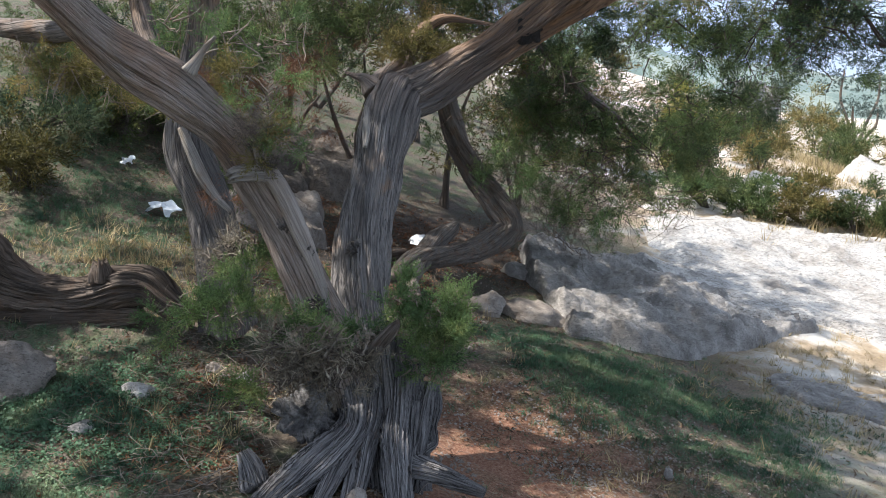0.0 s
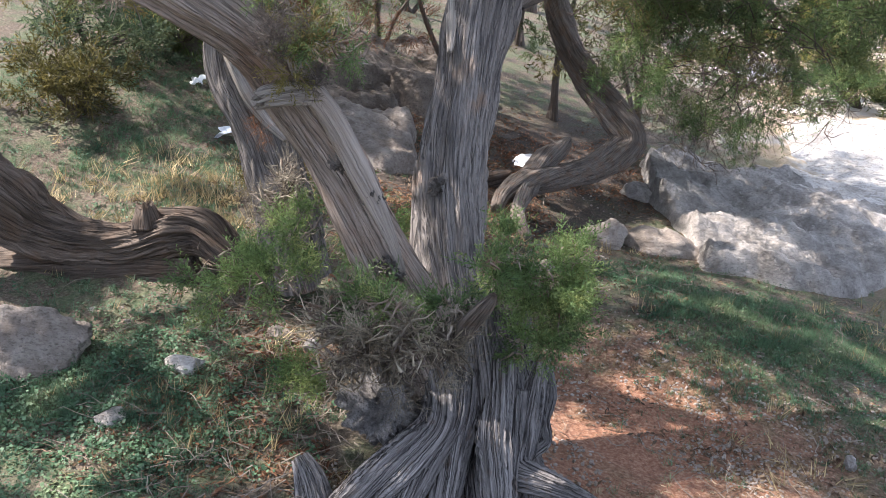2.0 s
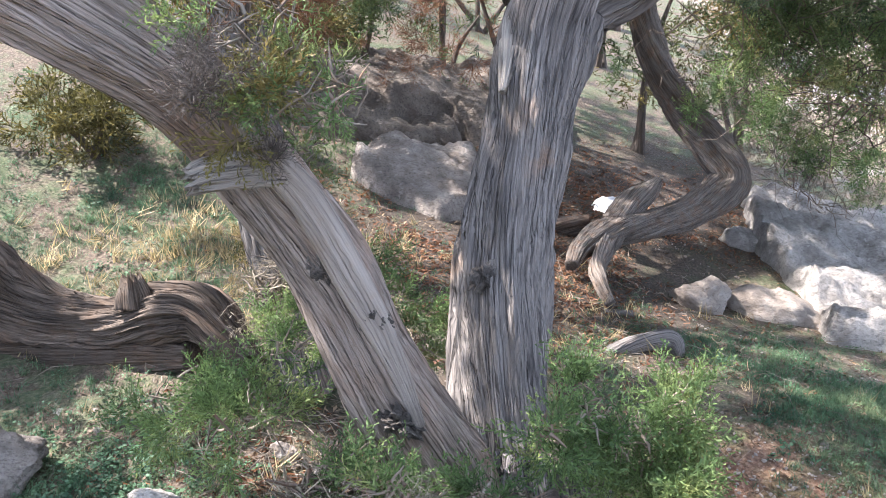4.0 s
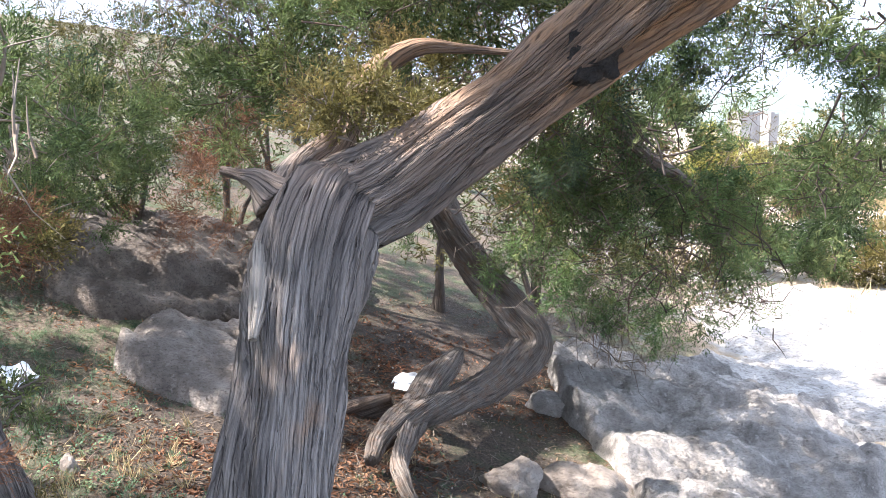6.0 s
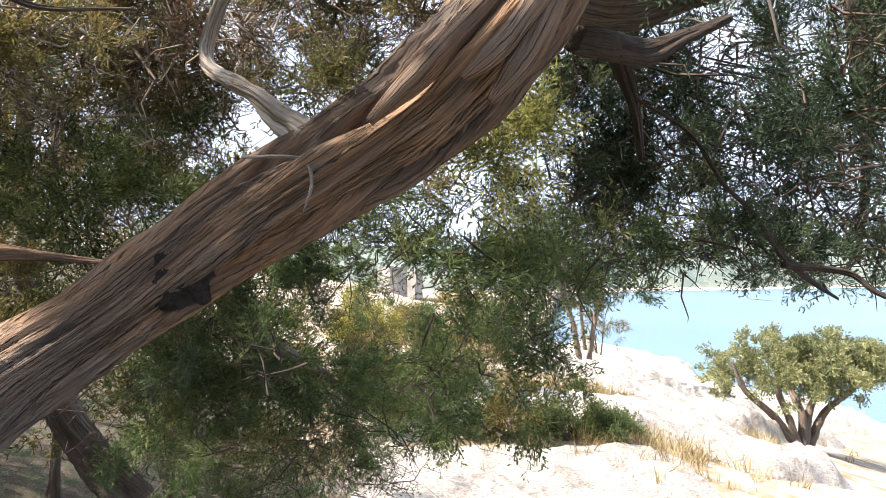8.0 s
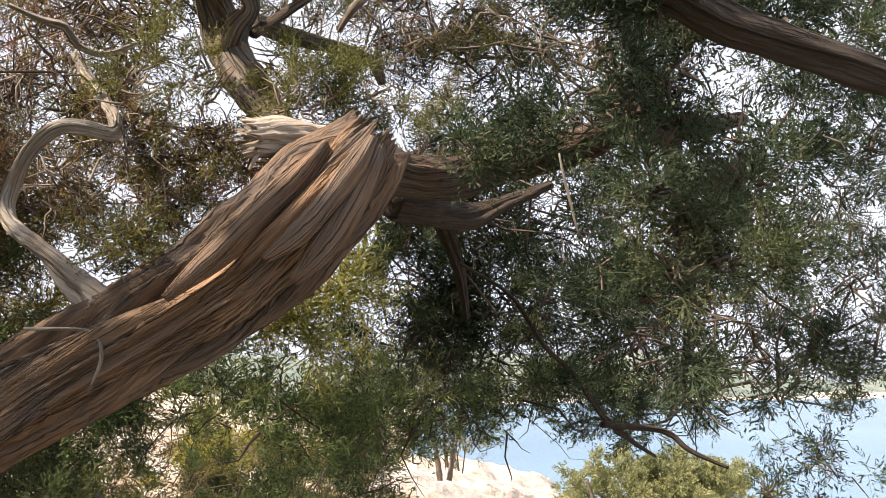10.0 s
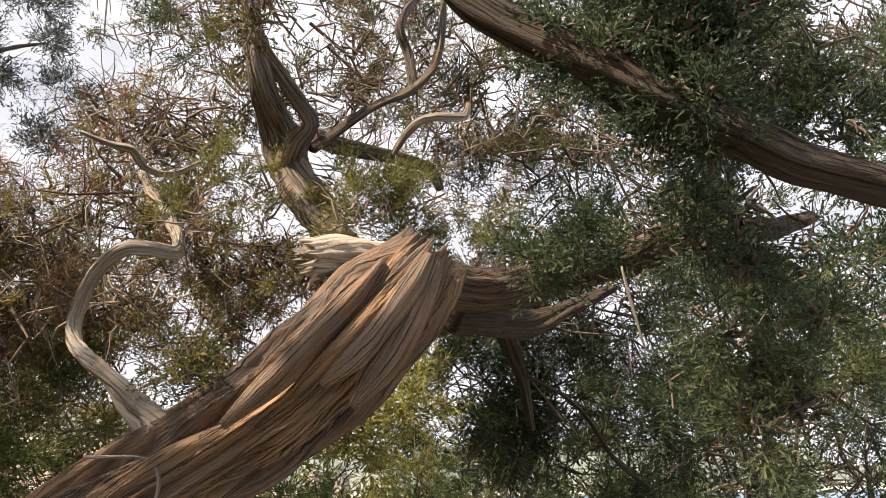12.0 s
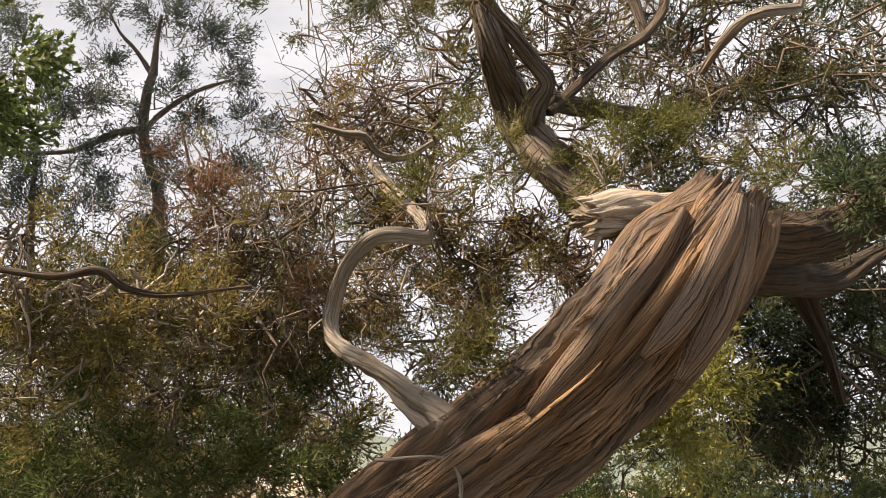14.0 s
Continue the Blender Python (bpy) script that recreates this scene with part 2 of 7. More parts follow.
EARTHY = leaf("leaf_litter_brown", (0.06, 0.035, 0.02), (0.15, 0.095, 0.055), (0.30, 0.22, 0.14), 3.0, 0.1)
GRASSG = leaf("grass_green", (0.04, 0.085, 0.046), (0.08, 0.145, 0.076), (0.165, 0.205, 0.105), 3.0, 0.3)
GRASSD = leaf("grass_dry", (0.22, 0.17, 0.085), (0.36, 0.28, 0.15), (0.50, 0.40, 0.24), 1.6)
TWIG = bark("twig_bark", (0.07, 0.055, 0.045), (0.20, 0.16, 0.125), (0.36, 0.31, 0.26), (0.2, 0.11, 0.07), 0.5, 5.0)
KNOTTY = stone("gnarled_knot", (0.02, 0.016, 0.014), (0.085, 0.07, 0.06), (0.22, 0.19, 0.165), 14.0, 0.02, 0.9)
GNARL = stone("grey_gnarled_wood", (0.04, 0.036, 0.036), (0.17, 0.155, 0.148), (0.34, 0.315, 0.295), 16.0, 0.03, 0.9)
# near-black for rotten wood and for the shade inside the limb's hollow
HOLLOW = stone("rotten_hollow_wood", (0.006, 0.005, 0.005), (0.018, 0.014, 0.012), (0.045, 0.035, 0.028), 18.0, 0.03, 0.9)
# darker copy of the buff limestone, standing in for shade on it
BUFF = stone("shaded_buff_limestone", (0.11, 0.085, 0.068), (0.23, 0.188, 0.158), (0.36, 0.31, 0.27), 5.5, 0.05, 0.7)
SLAB = stone("grey_limestone", (0.145, 0.128, 0.115), (0.285, 0.257, 0.234), (0.45, 0.412, 0.38), 5.0, 0.05, 0.55)
PALE = stone("pale_limestone", (0.24, 0.205, 0.175), (0.46, 0.42, 0.38), (0.62, 0.58, 0.54), 2.4, 0.08, 0.85)
LEDGE = stone("brown_limestone", (0.06, 0.044, 0.034), (0.135, 0.105, 0.083), (0.26, 0.212, 0.176), 4.5, 0.05, 0.7)
PINK = stone("buff_limestone", (0.16, 0.125, 0.1), (0.26, 0.215, 0.18), (0.38, 0.335, 0.295), 3.5, 0.03, 0.5)


# ---------------------------------------------------------------- building helpers
def part(name, me, mat, parent, label=""):
    me.materials.append(mat)
    ob = new(name, me)
    ob.parent = parent
    return tagged(ob, label) if label else ob


def thing(name, at, label, category, group="", kind=""):
    ob = new(name)
    ob.location = at
    ob.empty_display_size = 0.1
    return tagged(ob, label, category, group, kind)


def tri_mesh(name, verts, tris, smooth=False, uv=None):
    me = bpy.data.meshes.new(name)
    verts, tris = np.asarray(verts, np.float32), np.asarray(tris, np.int32)
    k = tris.shape[1]
    me.vertices.add(len(verts))
    me.vertices.foreach_set("co", verts.ravel())
    me.loops.add(tris.size)
    me.loops.foreach_set("vertex_index", tris.ravel())
    me.polygons.add(len(tris))
    me.polygons.foreach_set("loop_start", np.arange(0, tris.size, k, dtype=np.int32))
    me.polygons.foreach_set("use_smooth", np.full(len(tris), smooth))
    if uv is not None:
        layer = me.uv_layers.new(name="UVMap")
        layer.data.foreach_set("uv", np.asarray(uv, np.float32)[tris.ravel()].ravel())
    me.update(calc_edges=True)
    return me


def spline(rows, step):
    """Centres and radii every step metres along a smooth curve through the rows (x, y, z, radius)."""
    p = np.array(rows, float)
    p = np.vstack([2 * p[0] - p[1], p, 2 * p[-1] - p[-2]])
    out = []
    for i in range(1, len(p) - 2):
        a, b, c, d = p[i - 1 : i + 3]
        n = max(2, int(np.linalg.norm(c[:3] - b[:3]) / step))
        t = np.linspace(0, 1, n, endpoint=False)[:, None]
        out.append(0.5 * (2 * b + (c - a) * t + (2 * a - 5 * b + 4 * c - d) * t**2 + (3 * b - a - 3 * c + d) * t**3))
    out.append(p[-2][None])
    q = np.vstack(out)
    q[:, 3] = np.maximum(q[:, 3], 0.0015)
    return q


def limb(name, rows, seed=0, around=40, step=0.025, ridge=0.10, lobe=0.14, twist=2.0, rough=0.0, flat=0.0, origin=(0, 0, 0), jag=0.0, cleft=0.0):
    """A woody limb as one mesh: a tube with lobes and fibrous ridges that wind round it."""
    rng = np.random.default_rng(seed)
    q = spline(rows, step)
    c, r = q[:, :3], q[:, 3]
    tan = np.gradient(c, axis=0)
    tan /= np.linalg.norm(tan, axis=1, keepdims=True) + 1e-9
    up = np.array([0.31, -0.9, 0.3])
    if abs(tan[0] @ up) > 0.9:
        up = np.array([1.0, 0.2, 0.1])
    side = np.cross(up, tan[0])
    side /= np.linalg.norm(side)
    sides = []
    for t in tan:
        side = side - t * (side @ t)
        side /= np.linalg.norm(side)
        sides.append(side)
    s = np.array(sides)
    o = np.cross(tan, s)
    run = np.r_[0, np.cumsum(np.linalg.norm(np.diff(c, axis=0), axis=1))]
    th = np.linspace(0, 2 * np.pi, around, endpoint=False)
    T, V = np.meshgrid(th, run)
    W = T + twist * V
    f = np.zeros_like(W)
    for k, a in ((2, 0.6), (3, 0.45), (5, 0.25)):
        f += lobe * a * np.cos(k * W + rng.uniform(0, 6.3) + 0.8 * np.sin(V * rng.uniform(1.5, 4) + rng.uniform(0, 6.3)))
    if ridge:
        off = rng.uniform(-30, 30, 3)
        base = np.stack([np.cos(W), np.sin(W), V], -1).reshape(-1, 3)
        for k, along, a in ((1.3, 1.4, 0.7), (3.0, 1.8, 0.6), (7.0, 3.0, 0.3), (15.0, 5.0, 0.16)):
            if k * 9 > around:
                continue
            p = base * np.array([k, k, along]) + off
            n = np.array([noise.noise(Vector(q)) for q in p]).reshape(W.shape)
            if k < 5:
                f += ridge * a * (0.55 - 2.2 * np.abs(n)).clip(-1, 0.5)
            else:
                f += ridge * a * (0.35 - 1.1 * np.exp(-((n / 0.13) ** 2)))
    if rough:
        for _ in range(6):
            k = rng.integers(1, 5)
            f += rough * 0.4 * np.cos(k * T + rng.uniform(0, 6.3)) * np.cos(V * rng.uniform(8, 26) + rng.uniform(0, 6.3))
    if rough > 0.15:
        p = np.stack([np.cos(W) * 2.2, np.sin(W) * 2.2, V * 26], -1).reshape(-1, 3)
        f += rough * 0.8 * np.array([noise.noise(Vector(q)) for q in p]).reshape(W.shape)
    if cleft:
        # deep clefts that open towards the end
        grow = np.clip((V / run[-1] - 0.55) / 0.3, 0, 1)
        for k in range(4):
            a = W + k * 1.57 + 0.35 * np.sin(V * 5 + k) + 0.5 * rng.normal()
            f -= cleft * rng.uniform(0.6, 1.1) * grow * np.exp(-((np.abs((a + np.pi) % (2 * np.pi) - np.pi) / 0.2) ** 2))
    R = r[:, None] * (1 + f)
    cx, sx = np.cos(T), np.sin(T) * (1 - flat)
    P = c[:, None] + R[..., None] * (cx[..., None] * s[:, None] + sx[..., None] * o[:, None]) - np.array(origin)
    if jag:
        # a broken end: splinters of uneven length
        spike = np.array([noise.noise(Vector((math.cos(a) * 3.2, math.sin(a) * 3.2, seed))) + 0.7 * noise.noise(Vector((math.cos(a) * 8, math.sin(a) * 8, seed + 9))) for a in th])
        near = np.clip(1 - (run[-1] - run) / (2.2 * r[-1]), 0, 1) ** 1.5
        P += (tan * (r[-1] * jag * near)[:, None])[:, None] * spike[None, :, None]
    n, m = T.shape
    verts = P.reshape(-1, 3)
    U = (W / (2 * np.pi)) * (2 * np.pi * r.mean())
    ring = np.arange(m)
    nxt = (ring + 1) % m
    quads = np.concatenate([np.stack([i * m + ring, i * m + nxt, (i + 1) * m + nxt, (i + 1) * m + ring], 1) for i in range(n - 1)])
    uvs = np.stack([U.ravel(), V.ravel()], 1)
    tris = np.vstack([quads[:, [0, 1, 2]], quads[:, [0, 2, 3]]])
    # closed ends
    verts = np.vstack([verts, c[0] - np.array(origin), c[-1] + tan[-1] * r[-1] * (-0.7 if jag else 0.3) - np.array(origin)])
    uvs = np.vstack([uvs, [0, 0], [0, run[-1]]])
    a, b = len(verts) - 2, len(verts) - 1
    tris = np.vstack([tris, np.stack([nxt, ring, np.full(m, a)], 1), np.stack([(n - 1) * m + ring, (n - 1) * m + nxt, np.full(m, b)], 1)])
    return tri_mesh(name, verts, tris, True, uvs)


def spray(seed, side=9, sub=3, width=0.042, spread=0.75, long=0.44, blunt=0.5):
    """One foliage spray of unit length along z: a stem with side twigs of thin scale-leaved tips."""
    rng = np.random.default_rng(seed)
    tri = []

    def blade(a, d, l, w):
        d = d / np.linalg.norm(d)
        n = np.cross(d, rng.normal(size=3))
        n /= np.linalg.norm(n)
        if rng.random() < blunt:
            tri.append([a, a + d * l - n * w / 2, a + d * l + n * w / 2])
        else:
            tri.append([a - n * w / 2, a + n * w / 2, a + d * l])

    z = np.array([0, 0, 1.0])
    bow = rng.normal(size=3) * np.array([0.2, 0.2, 0])
    axis = lambda h: z * h + bow * h * h  # noqa: E731
    tri.append([np.array([-0.012, 0, 0]), np.array([0.012, 0, 0]), axis(1.0)])
    for i in range(side):
        # side twigs swept forward, each a small plume of its own
        h = 0.04 + 0.92 * (i + rng.random()) / side
        ang = i * 2.4 + rng.uniform(-0.5, 0.5)
        out = np.array([math.cos(ang), math.sin(ang), 0]) * spread + z * rng.uniform(0.55, 1.1)
        out /= np.linalg.norm(out)
        l = long * (1.15 - 0.75 * h) * rng.uniform(0.75, 1.25)
        blade(axis(h), out, l, width)
        for j in range(sub):
            g = 0.2 + 0.75 * (j + rng.random()) / sub
            d = out + rng.normal(size=3) * 0.42 + z * 0.25
            blade(axis(h) + out * l * g, d, l * rng.uniform(0.35, 0.6), width * 0.9)
    v = np.array(tri).reshape(-1, 3)
    return v, np.arange(len(v)).reshape(-1, 3)


MEDIUM = [spray(60 + i, 9, 3, 0.07, 0.9, 0.42, 0.3) for i in range(4)]
SPRAYS = [spray(i, 10, 3, 0.046, 0.85, 0.27, 0.6) for i in range(6)]
FINE = [spray(20 + i, 11, 3, 0.042, 0.85, 0.26, 0.6) for i in range(5)]
THIN = [spray(40 + i, 6, 2, 0.022, 1.0, 0.44, 0.0) for i in range(4)]
FAT = [spray(80 + i, 8, 3, 0.15, 0.9, 0.44, 0.3) for i in range(4)]


def turns(ways, rng):
    """Rotations that take z to each way, with a random roll."""
    z = ways / np.linalg.norm(ways, axis=1, keepdims=True)
    x = np.cross(z, rng.normal(size=z.shape))
    x /= np.linalg.norm(x, axis=1, keepdims=True)
    return np.stack([x, np.cross(z, x), z], 2)


def scattered(places, ways, sizes, shapes, rng):
    """Copies of the shapes at places along ways, as one set of vertices and triangles."""
    rot = turns(ways, rng)
    pick = rng.integers(0, len(shapes), len(places))
    vs, fs, base = [], [], 0
    for k, (v, f) in enumerate(shapes):
        m = np.flatnonzero(pick == k)
        if not len(m):
            continue
        w = np.einsum("mij,vj->mvi", rot[m], v) * sizes[m][:, None, None] + places[m][:, None]
        vs.append(w.reshape(-1, 3))
        fs.append((f[None] + (np.arange(len(m)) * len(v))[:, None, None]).reshape(-1, f.shape[1]) + base)
        base += len(m) * len(v)
    return np.vstack(vs), np.vstack(fs)


def twig_set(starts, ends, radius, rng, segs=5, bend=0.16):
    """Many thin crooked twigs as one set: three-sided tapered tubes."""
    n = len(starts)
    t = np.linspace(0, 1, segs + 1)
    line = starts[:, None] + (ends - starts)[:, None] * t[None, :, None]
    length = np.linalg.norm(ends - starts, axis=1)
    wob = np.cumsum(rng.normal(size=(n, segs + 1, 3)), axis=1) * (bend * length / segs**0.5)[:, None, None] * 0.6
    line = line + (wob - wob[:, :1])
    way = np.gradient(line, axis=1)
    way /= np.linalg.norm(way, axis=2, keepdims=True) + 1e-9
    ref = rng.normal(size=(n, 1, 3)) * np.ones((1, segs + 1, 1))
    a = np.cross(way, ref)
    a /= np.linalg.norm(a, axis=2, keepdims=True) + 1e-9
    b = np.cross(way, a)
    r = (radius[:, None] * (1 - 0.75 * t[None]))[..., None]
    ring = np.stack([line + r * (math.cos(k) * a + math.sin(k) * b) for k in (0, 2.094, 4.189)], 2)
    verts = ring.reshape(-1, 3)
    f = []
    for s in range(segs):
        for k in range(3):
            i, j = s * 3 + k, s * 3 + (k + 1) % 3
            f += [[i, j, j + 3], [i, j + 3, i + 3]]
    f = np.array(f)
    tris = (f[None] + (np.arange(n) * 3 * (segs + 1))[:, None, None]).reshape(-1, 3)
    return verts, tris


def crown(name, clumps, mat, parent, seed, size=0.11, shapes=None, droop=0.0, shell=0.5, label="", flat=0.8, much=1.6):
    """Foliage as one mesh. clumps: rows of x, y, z, radius, number of sprays."""
    rng = np.random.default_rng(seed)
    P, D = [], []
    for x, y, z, r, n in clumps:
        n = int(n * much * 0.7)
        d = rng.normal(size=(n, 3))
        d /= np.linalg.norm(d, axis=1, keepdims=True)
        # uneven outline: a few knots of foliage round the clump's centre
        knots = rng.normal(size=(max(4, n // 20), 3)) * np.array([0.62, 0.62, 0.62 * flat]) * rng.uniform(0.6, 1.3, 3)
        at = knots[rng.integers(0, len(knots), n)] * r + d * (r * 0.2 * rng.random((n, 1)) ** shell) * np.array([1, 1, flat])
        P.append(np.array([x, y, z]) + at)
        D.append(at / r * 0.9 + d * 0.8 + rng.normal(size=(n, 3)) * 0.35 + np.array([0, 0, 0.35 - droop]))
    P, D = np.vstack(P), np.vstack(D)
    org = np.array(parent.location) if parent else 0
    v, f = scattered(P - org, D, rng.uniform(0.65, 1.35, len(P)) * size, shapes or SPRAYS, rng)
    return tagged(part(name, tri_mesh(name, v, f), mat, parent, label), kind="stuff")


def brush(name, clumps, mat, parent, seed, per=14, radius=0.004, reach=1.0, label="", bend=0.2):
    """Fine crooked twigs through the same clumps, as one mesh."""
    rng = np.random.default_rng(seed)
    S, E, R = [], [], []
    per = max(3, int(per * 0.8))
    for x, y, z, r, n in clumps:
        c = np.array([x, y, z])
        d = rng.normal(size=(per, 3))
        d /= np.linalg.norm(d, axis=1, keepdims=True)
        s = c + rng.normal(size=(per, 3)) * r * 0.35
        S.append(s)
        E.append(s + d * r * rng.uniform(0.4, 1.1, (per, 1)) * reach)
        R.append(radius * rng.uniform(0.35, 1.3, per))
    v, f = twig_set(np.vstack(S) - np.array(parent.location), np.vstack(E) - np.array(parent.location), np.concatenate(R), rng, 4 if bend > 0.6 else 3, bend)
    return tagged(part(name, tri_mesh(name, v, f, True), mat, parent, label), kind="stuff")


def fractal(p, scale, octaves=4):
    return np.array([noise.fractal(Vector(q) * scale, 0.9, 2.1, octaves) for q in p])


def rock(name, at, size, turn, seed, mat, label, detail=4, jag=0.22, cuts=7, parent=None, group=""):
    """A weathered stone: a ball cut by planes and roughened, set a little into the ground."""
    rng = np.random.default_rng(seed)
    bm = bmesh.new()
    bmesh.ops.create_icosphere(bm, subdivisions=detail, radius=1.0)
    v = np.array([x.co[:] for x in bm.verts])
    for _ in range(cuts):
        n = rng.normal(size=3)
        n /= np.linalg.norm(n)
        d = v @ n - rng.uniform(0.55, 0.85)
        v -= np.maximum(d, 0)[:, None] * n * 0.92
    off = rng.uniform(-50, 50, 3)
    v *= (1 + jag * fractal(v + off, 1.3) + jag * 0.35 * fractal(v + off, 5.0, 3))[:, None]
    v *= np.array(size) / 2
    for x, co in zip(bm.verts, v):
        x.co = co
    me = bpy.data.meshes.new(name)
    bm.to_mesh(me)
    bm.free()
    for p in me.polygons:
        p.use_smooth = detail > 3
    me.materials.append(mat)
    ob = new(name, me)
    ob.matrix_world = Matrix.Translation(at) @ Euler([radians(a) for a in turn]).to_matrix().to_4x4()
    return tagged(ob, label, "rock", group)


# ---------------------------------------------------------------- lie of the land
NEAR = [
    (-0.45, 3.3, 0.0), (0.1, 4.1, -0.22), (1.2, 4.0, -0.34), (2.0, 4.3, -0.48), (3.0, 5.9, -0.55), (0.14, 5.5, -0.06),
    (0.9, 5.3, -0.14), (0.2, 6.7, -0.12), (1.0, 6.3, -0.27), (2.2, 6.6, -0.48), (-1.46, 3.3, 0.06), (-1.87, 3.7, 0.09), (-2.42, 4.2, 0.17), (-2.06, 4.2, 0.18), (-1.66, 4.2, 0.2),
    (-1.2, 5.0, 0.26), (-1.7, 6.4, 0.42), (-2.2, 6.35, 0.52), (-2.9, 6.2, 0.72), (-0.2, 7.1, 0.08), (0.5, 8.0, 0.05),
    (-3.0, 9.0, 1.35), (0.0, 10.0, 0.55), (3.6, 10.9, 0.1), (4.4, 9.0, -0.35), (5.5, 10.7, 0.02), (0.0, 0.0, -0.18), (-3.5, 4.0, 0.42),
]
FARTHER = [
    (3.0, 1.0, -0.7), (-3.0, 0.5, 0.1), (6.7, 14.0, -0.05), (6.0, 18.0, 0.7), (8.3, 16.0, 0.1), (11.5, 14.0, -1.05), (13.0, 21.0, -1.0), (27.0, 26.0, -3.3),
    (34.0, 30.0, -4.2), (19.0, 50.0, 0.9), (2.0, 30.0, 3.2), (-10.0, 16.0, 3.8), (-12.0, 0.0, 1.6), (10.0, 0.0, -1.9), (22.0, 8.0, -4.0),
    (45.0, 15.0, -6.0), (0.0, -15.0, -1.2), (-14.0, 45.0, 7.0), (38.0, 70.0, -3.2), (48.0, 60.0, -5.0), (12.0, 70.0, 3.5), (28.0, 45.0, -2.5),
]
CTRL = np.array(NEAR + FARTHER)


def tps(r2):
    return r2 * np.log(r2 + 1e-9)


_n = len(CTRL)
_k = tps(((CTRL[:, None, :2] - CTRL[None, :, :2]) ** 2).sum(-1)) + np.eye(_n) * 0.15
_q = np.c_[np.ones(_n), CTRL[:, :2]]
_w = np.linalg.solve(np.block([[_k, _q], [_q.T, np.zeros((3, 3))]]), np.r_[CTRL[:, 2], 0, 0, 0])


def lie(x, y):
    """Height of the ground, before its small bumps."""
    x, y = np.atleast_1d(np.asarray(x, float)), np.atleast_1d(np.asarray(y, float))
    k = np.clip(math.sqrt(1) * 75 / np.maximum(np.hypot(x, y - 5), 1e-6), 0, 1)
    u, v = x * k, 5 + (y - 5) * k
    z = np.zeros_like(u)
    for (cx, cy, _), w in zip(CTRL, _w[:_n]):
        z += w * tps((u - cx) ** 2 + (v - cy) ** 2)
    z += _w[_n] + _w[_n + 1] * u + _w[_n + 2] * v
    return np.clip(z, -8, 14)


def on(x, y, up=0.0):
    return (x, y, float(lie(x, y)[0]) + up)


# ---------------------------------------------------------------- ground
def soil():
    m, nt, b = material("ground_soil")
    ob = nt.nodes.new("ShaderNodeTexCoord").outputs["Object"]
    big = noise_of(nt, ob, 0.9, 5, 0.6)
    mid = noise_of(nt, ob, 5.0, 5, 0.65)
    fine = noise_of(nt, ob, 60.0, 4, 0.7)
    grit = noise_of(nt, ob, 160.0, 3, 0.7)
    litter = ramp(nt, fine, (0.3, (0.035, 0.025, 0.017)), (0.5, (0.10, 0.072, 0.05)), (0.7, (0.21, 0.165, 0.12)))
    green = ramp(nt, fine, (0.3, (0.022, 0.042, 0.015)), (0.5, (0.06, 0.09, 0.035)), (0.7, (0.13, 0.13, 0.07)))
    red = ramp(nt, fine, (0.3, (0.11, 0.045, 0.024)), (0.5, (0.225, 0.10, 0.056)), (0.7, (0.36, 0.22, 0.145)))
    col = mixed(nt, ramp(nt, mid, (0.44, (0, 0, 0)), (0.60, (0.8,) * 3)), litter, green)

    def patch(col, at, near, reach, colour):
        """Another ground colour within a ragged round patch."""
        d = nt.nodes.new("ShaderNodeVectorMath")
        d.operation = "DISTANCE"
        nt.links.new(ob, d.inputs[0])
        d.inputs[1].default_value = at
        add = nt.nodes.new("ShaderNodeMath")
        add.operation = "MULTIPLY_ADD"
        nt.links.new(mid, add.inputs[0])
        add.inputs[1].default_value = 0.8
        nt.links.new(d.outputs["Value"], add.inputs[2])
        half = nt.nodes.new("ShaderNodeMath")
        half.operation = "MULTIPLY"
        half.inputs[1].default_value = 0.4
        nt.links.new(add.outputs["Value"], half.inputs[0])
        return mixed(nt, ramp(nt, half.outputs["Value"], (0.4 * (near + 0.3), (1, 1, 1)), (0.4 * (reach + 0.5), (0, 0, 0))), col, colour)

    col = patch(col, (0.45, 4.0, -0.27), 0.35, 0.95, red)
    col = patch(col, (0.1, 3.4, -0.2), 0.1, 0.7, red)
    col = patch(col, (-1.0, 3.7, 0.05), 0.2, 0.8, litter)
    # dark litter under the boughs, with the shade there painted in
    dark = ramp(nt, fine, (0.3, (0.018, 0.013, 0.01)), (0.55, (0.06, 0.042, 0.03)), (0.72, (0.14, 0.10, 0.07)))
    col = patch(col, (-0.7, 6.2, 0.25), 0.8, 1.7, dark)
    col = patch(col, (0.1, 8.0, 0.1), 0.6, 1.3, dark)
    # towards the shore: pale dry ground and bare limestone
    dot = nt.nodes.new("ShaderNodeVectorMath")
    dot.operation = "DOT_PRODUCT"
    nt.links.new(ob, dot.inputs[0])
    dot.inputs[1].default_value = (0.09, 0.012, 0)
    shore = nt.nodes.new("ShaderNodeMath")
    shore.operation = "MULTIPLY_ADD"
    nt.links.new(big, shore.inputs[0])
    shore.inputs[1].default_value = 0.12
    nt.links.new(dot.outputs["Value"], shore.inputs[2])
    rocky = ramp(nt, noise_of(nt, ob, 1.6, 6, 0.65), (0.36, (0.25, 0.18, 0.11)), (0.46, (0.38, 0.29, 0.195)), (0.54, (0.50, 0.445, 0.385)), (0.7, (0.62, 0.58, 0.53)))
    col = mixed(nt, ramp(nt, shore.outputs["Value"], (0.30, (0, 0, 0)), (0.42, (1, 1, 1))), col, rocky)
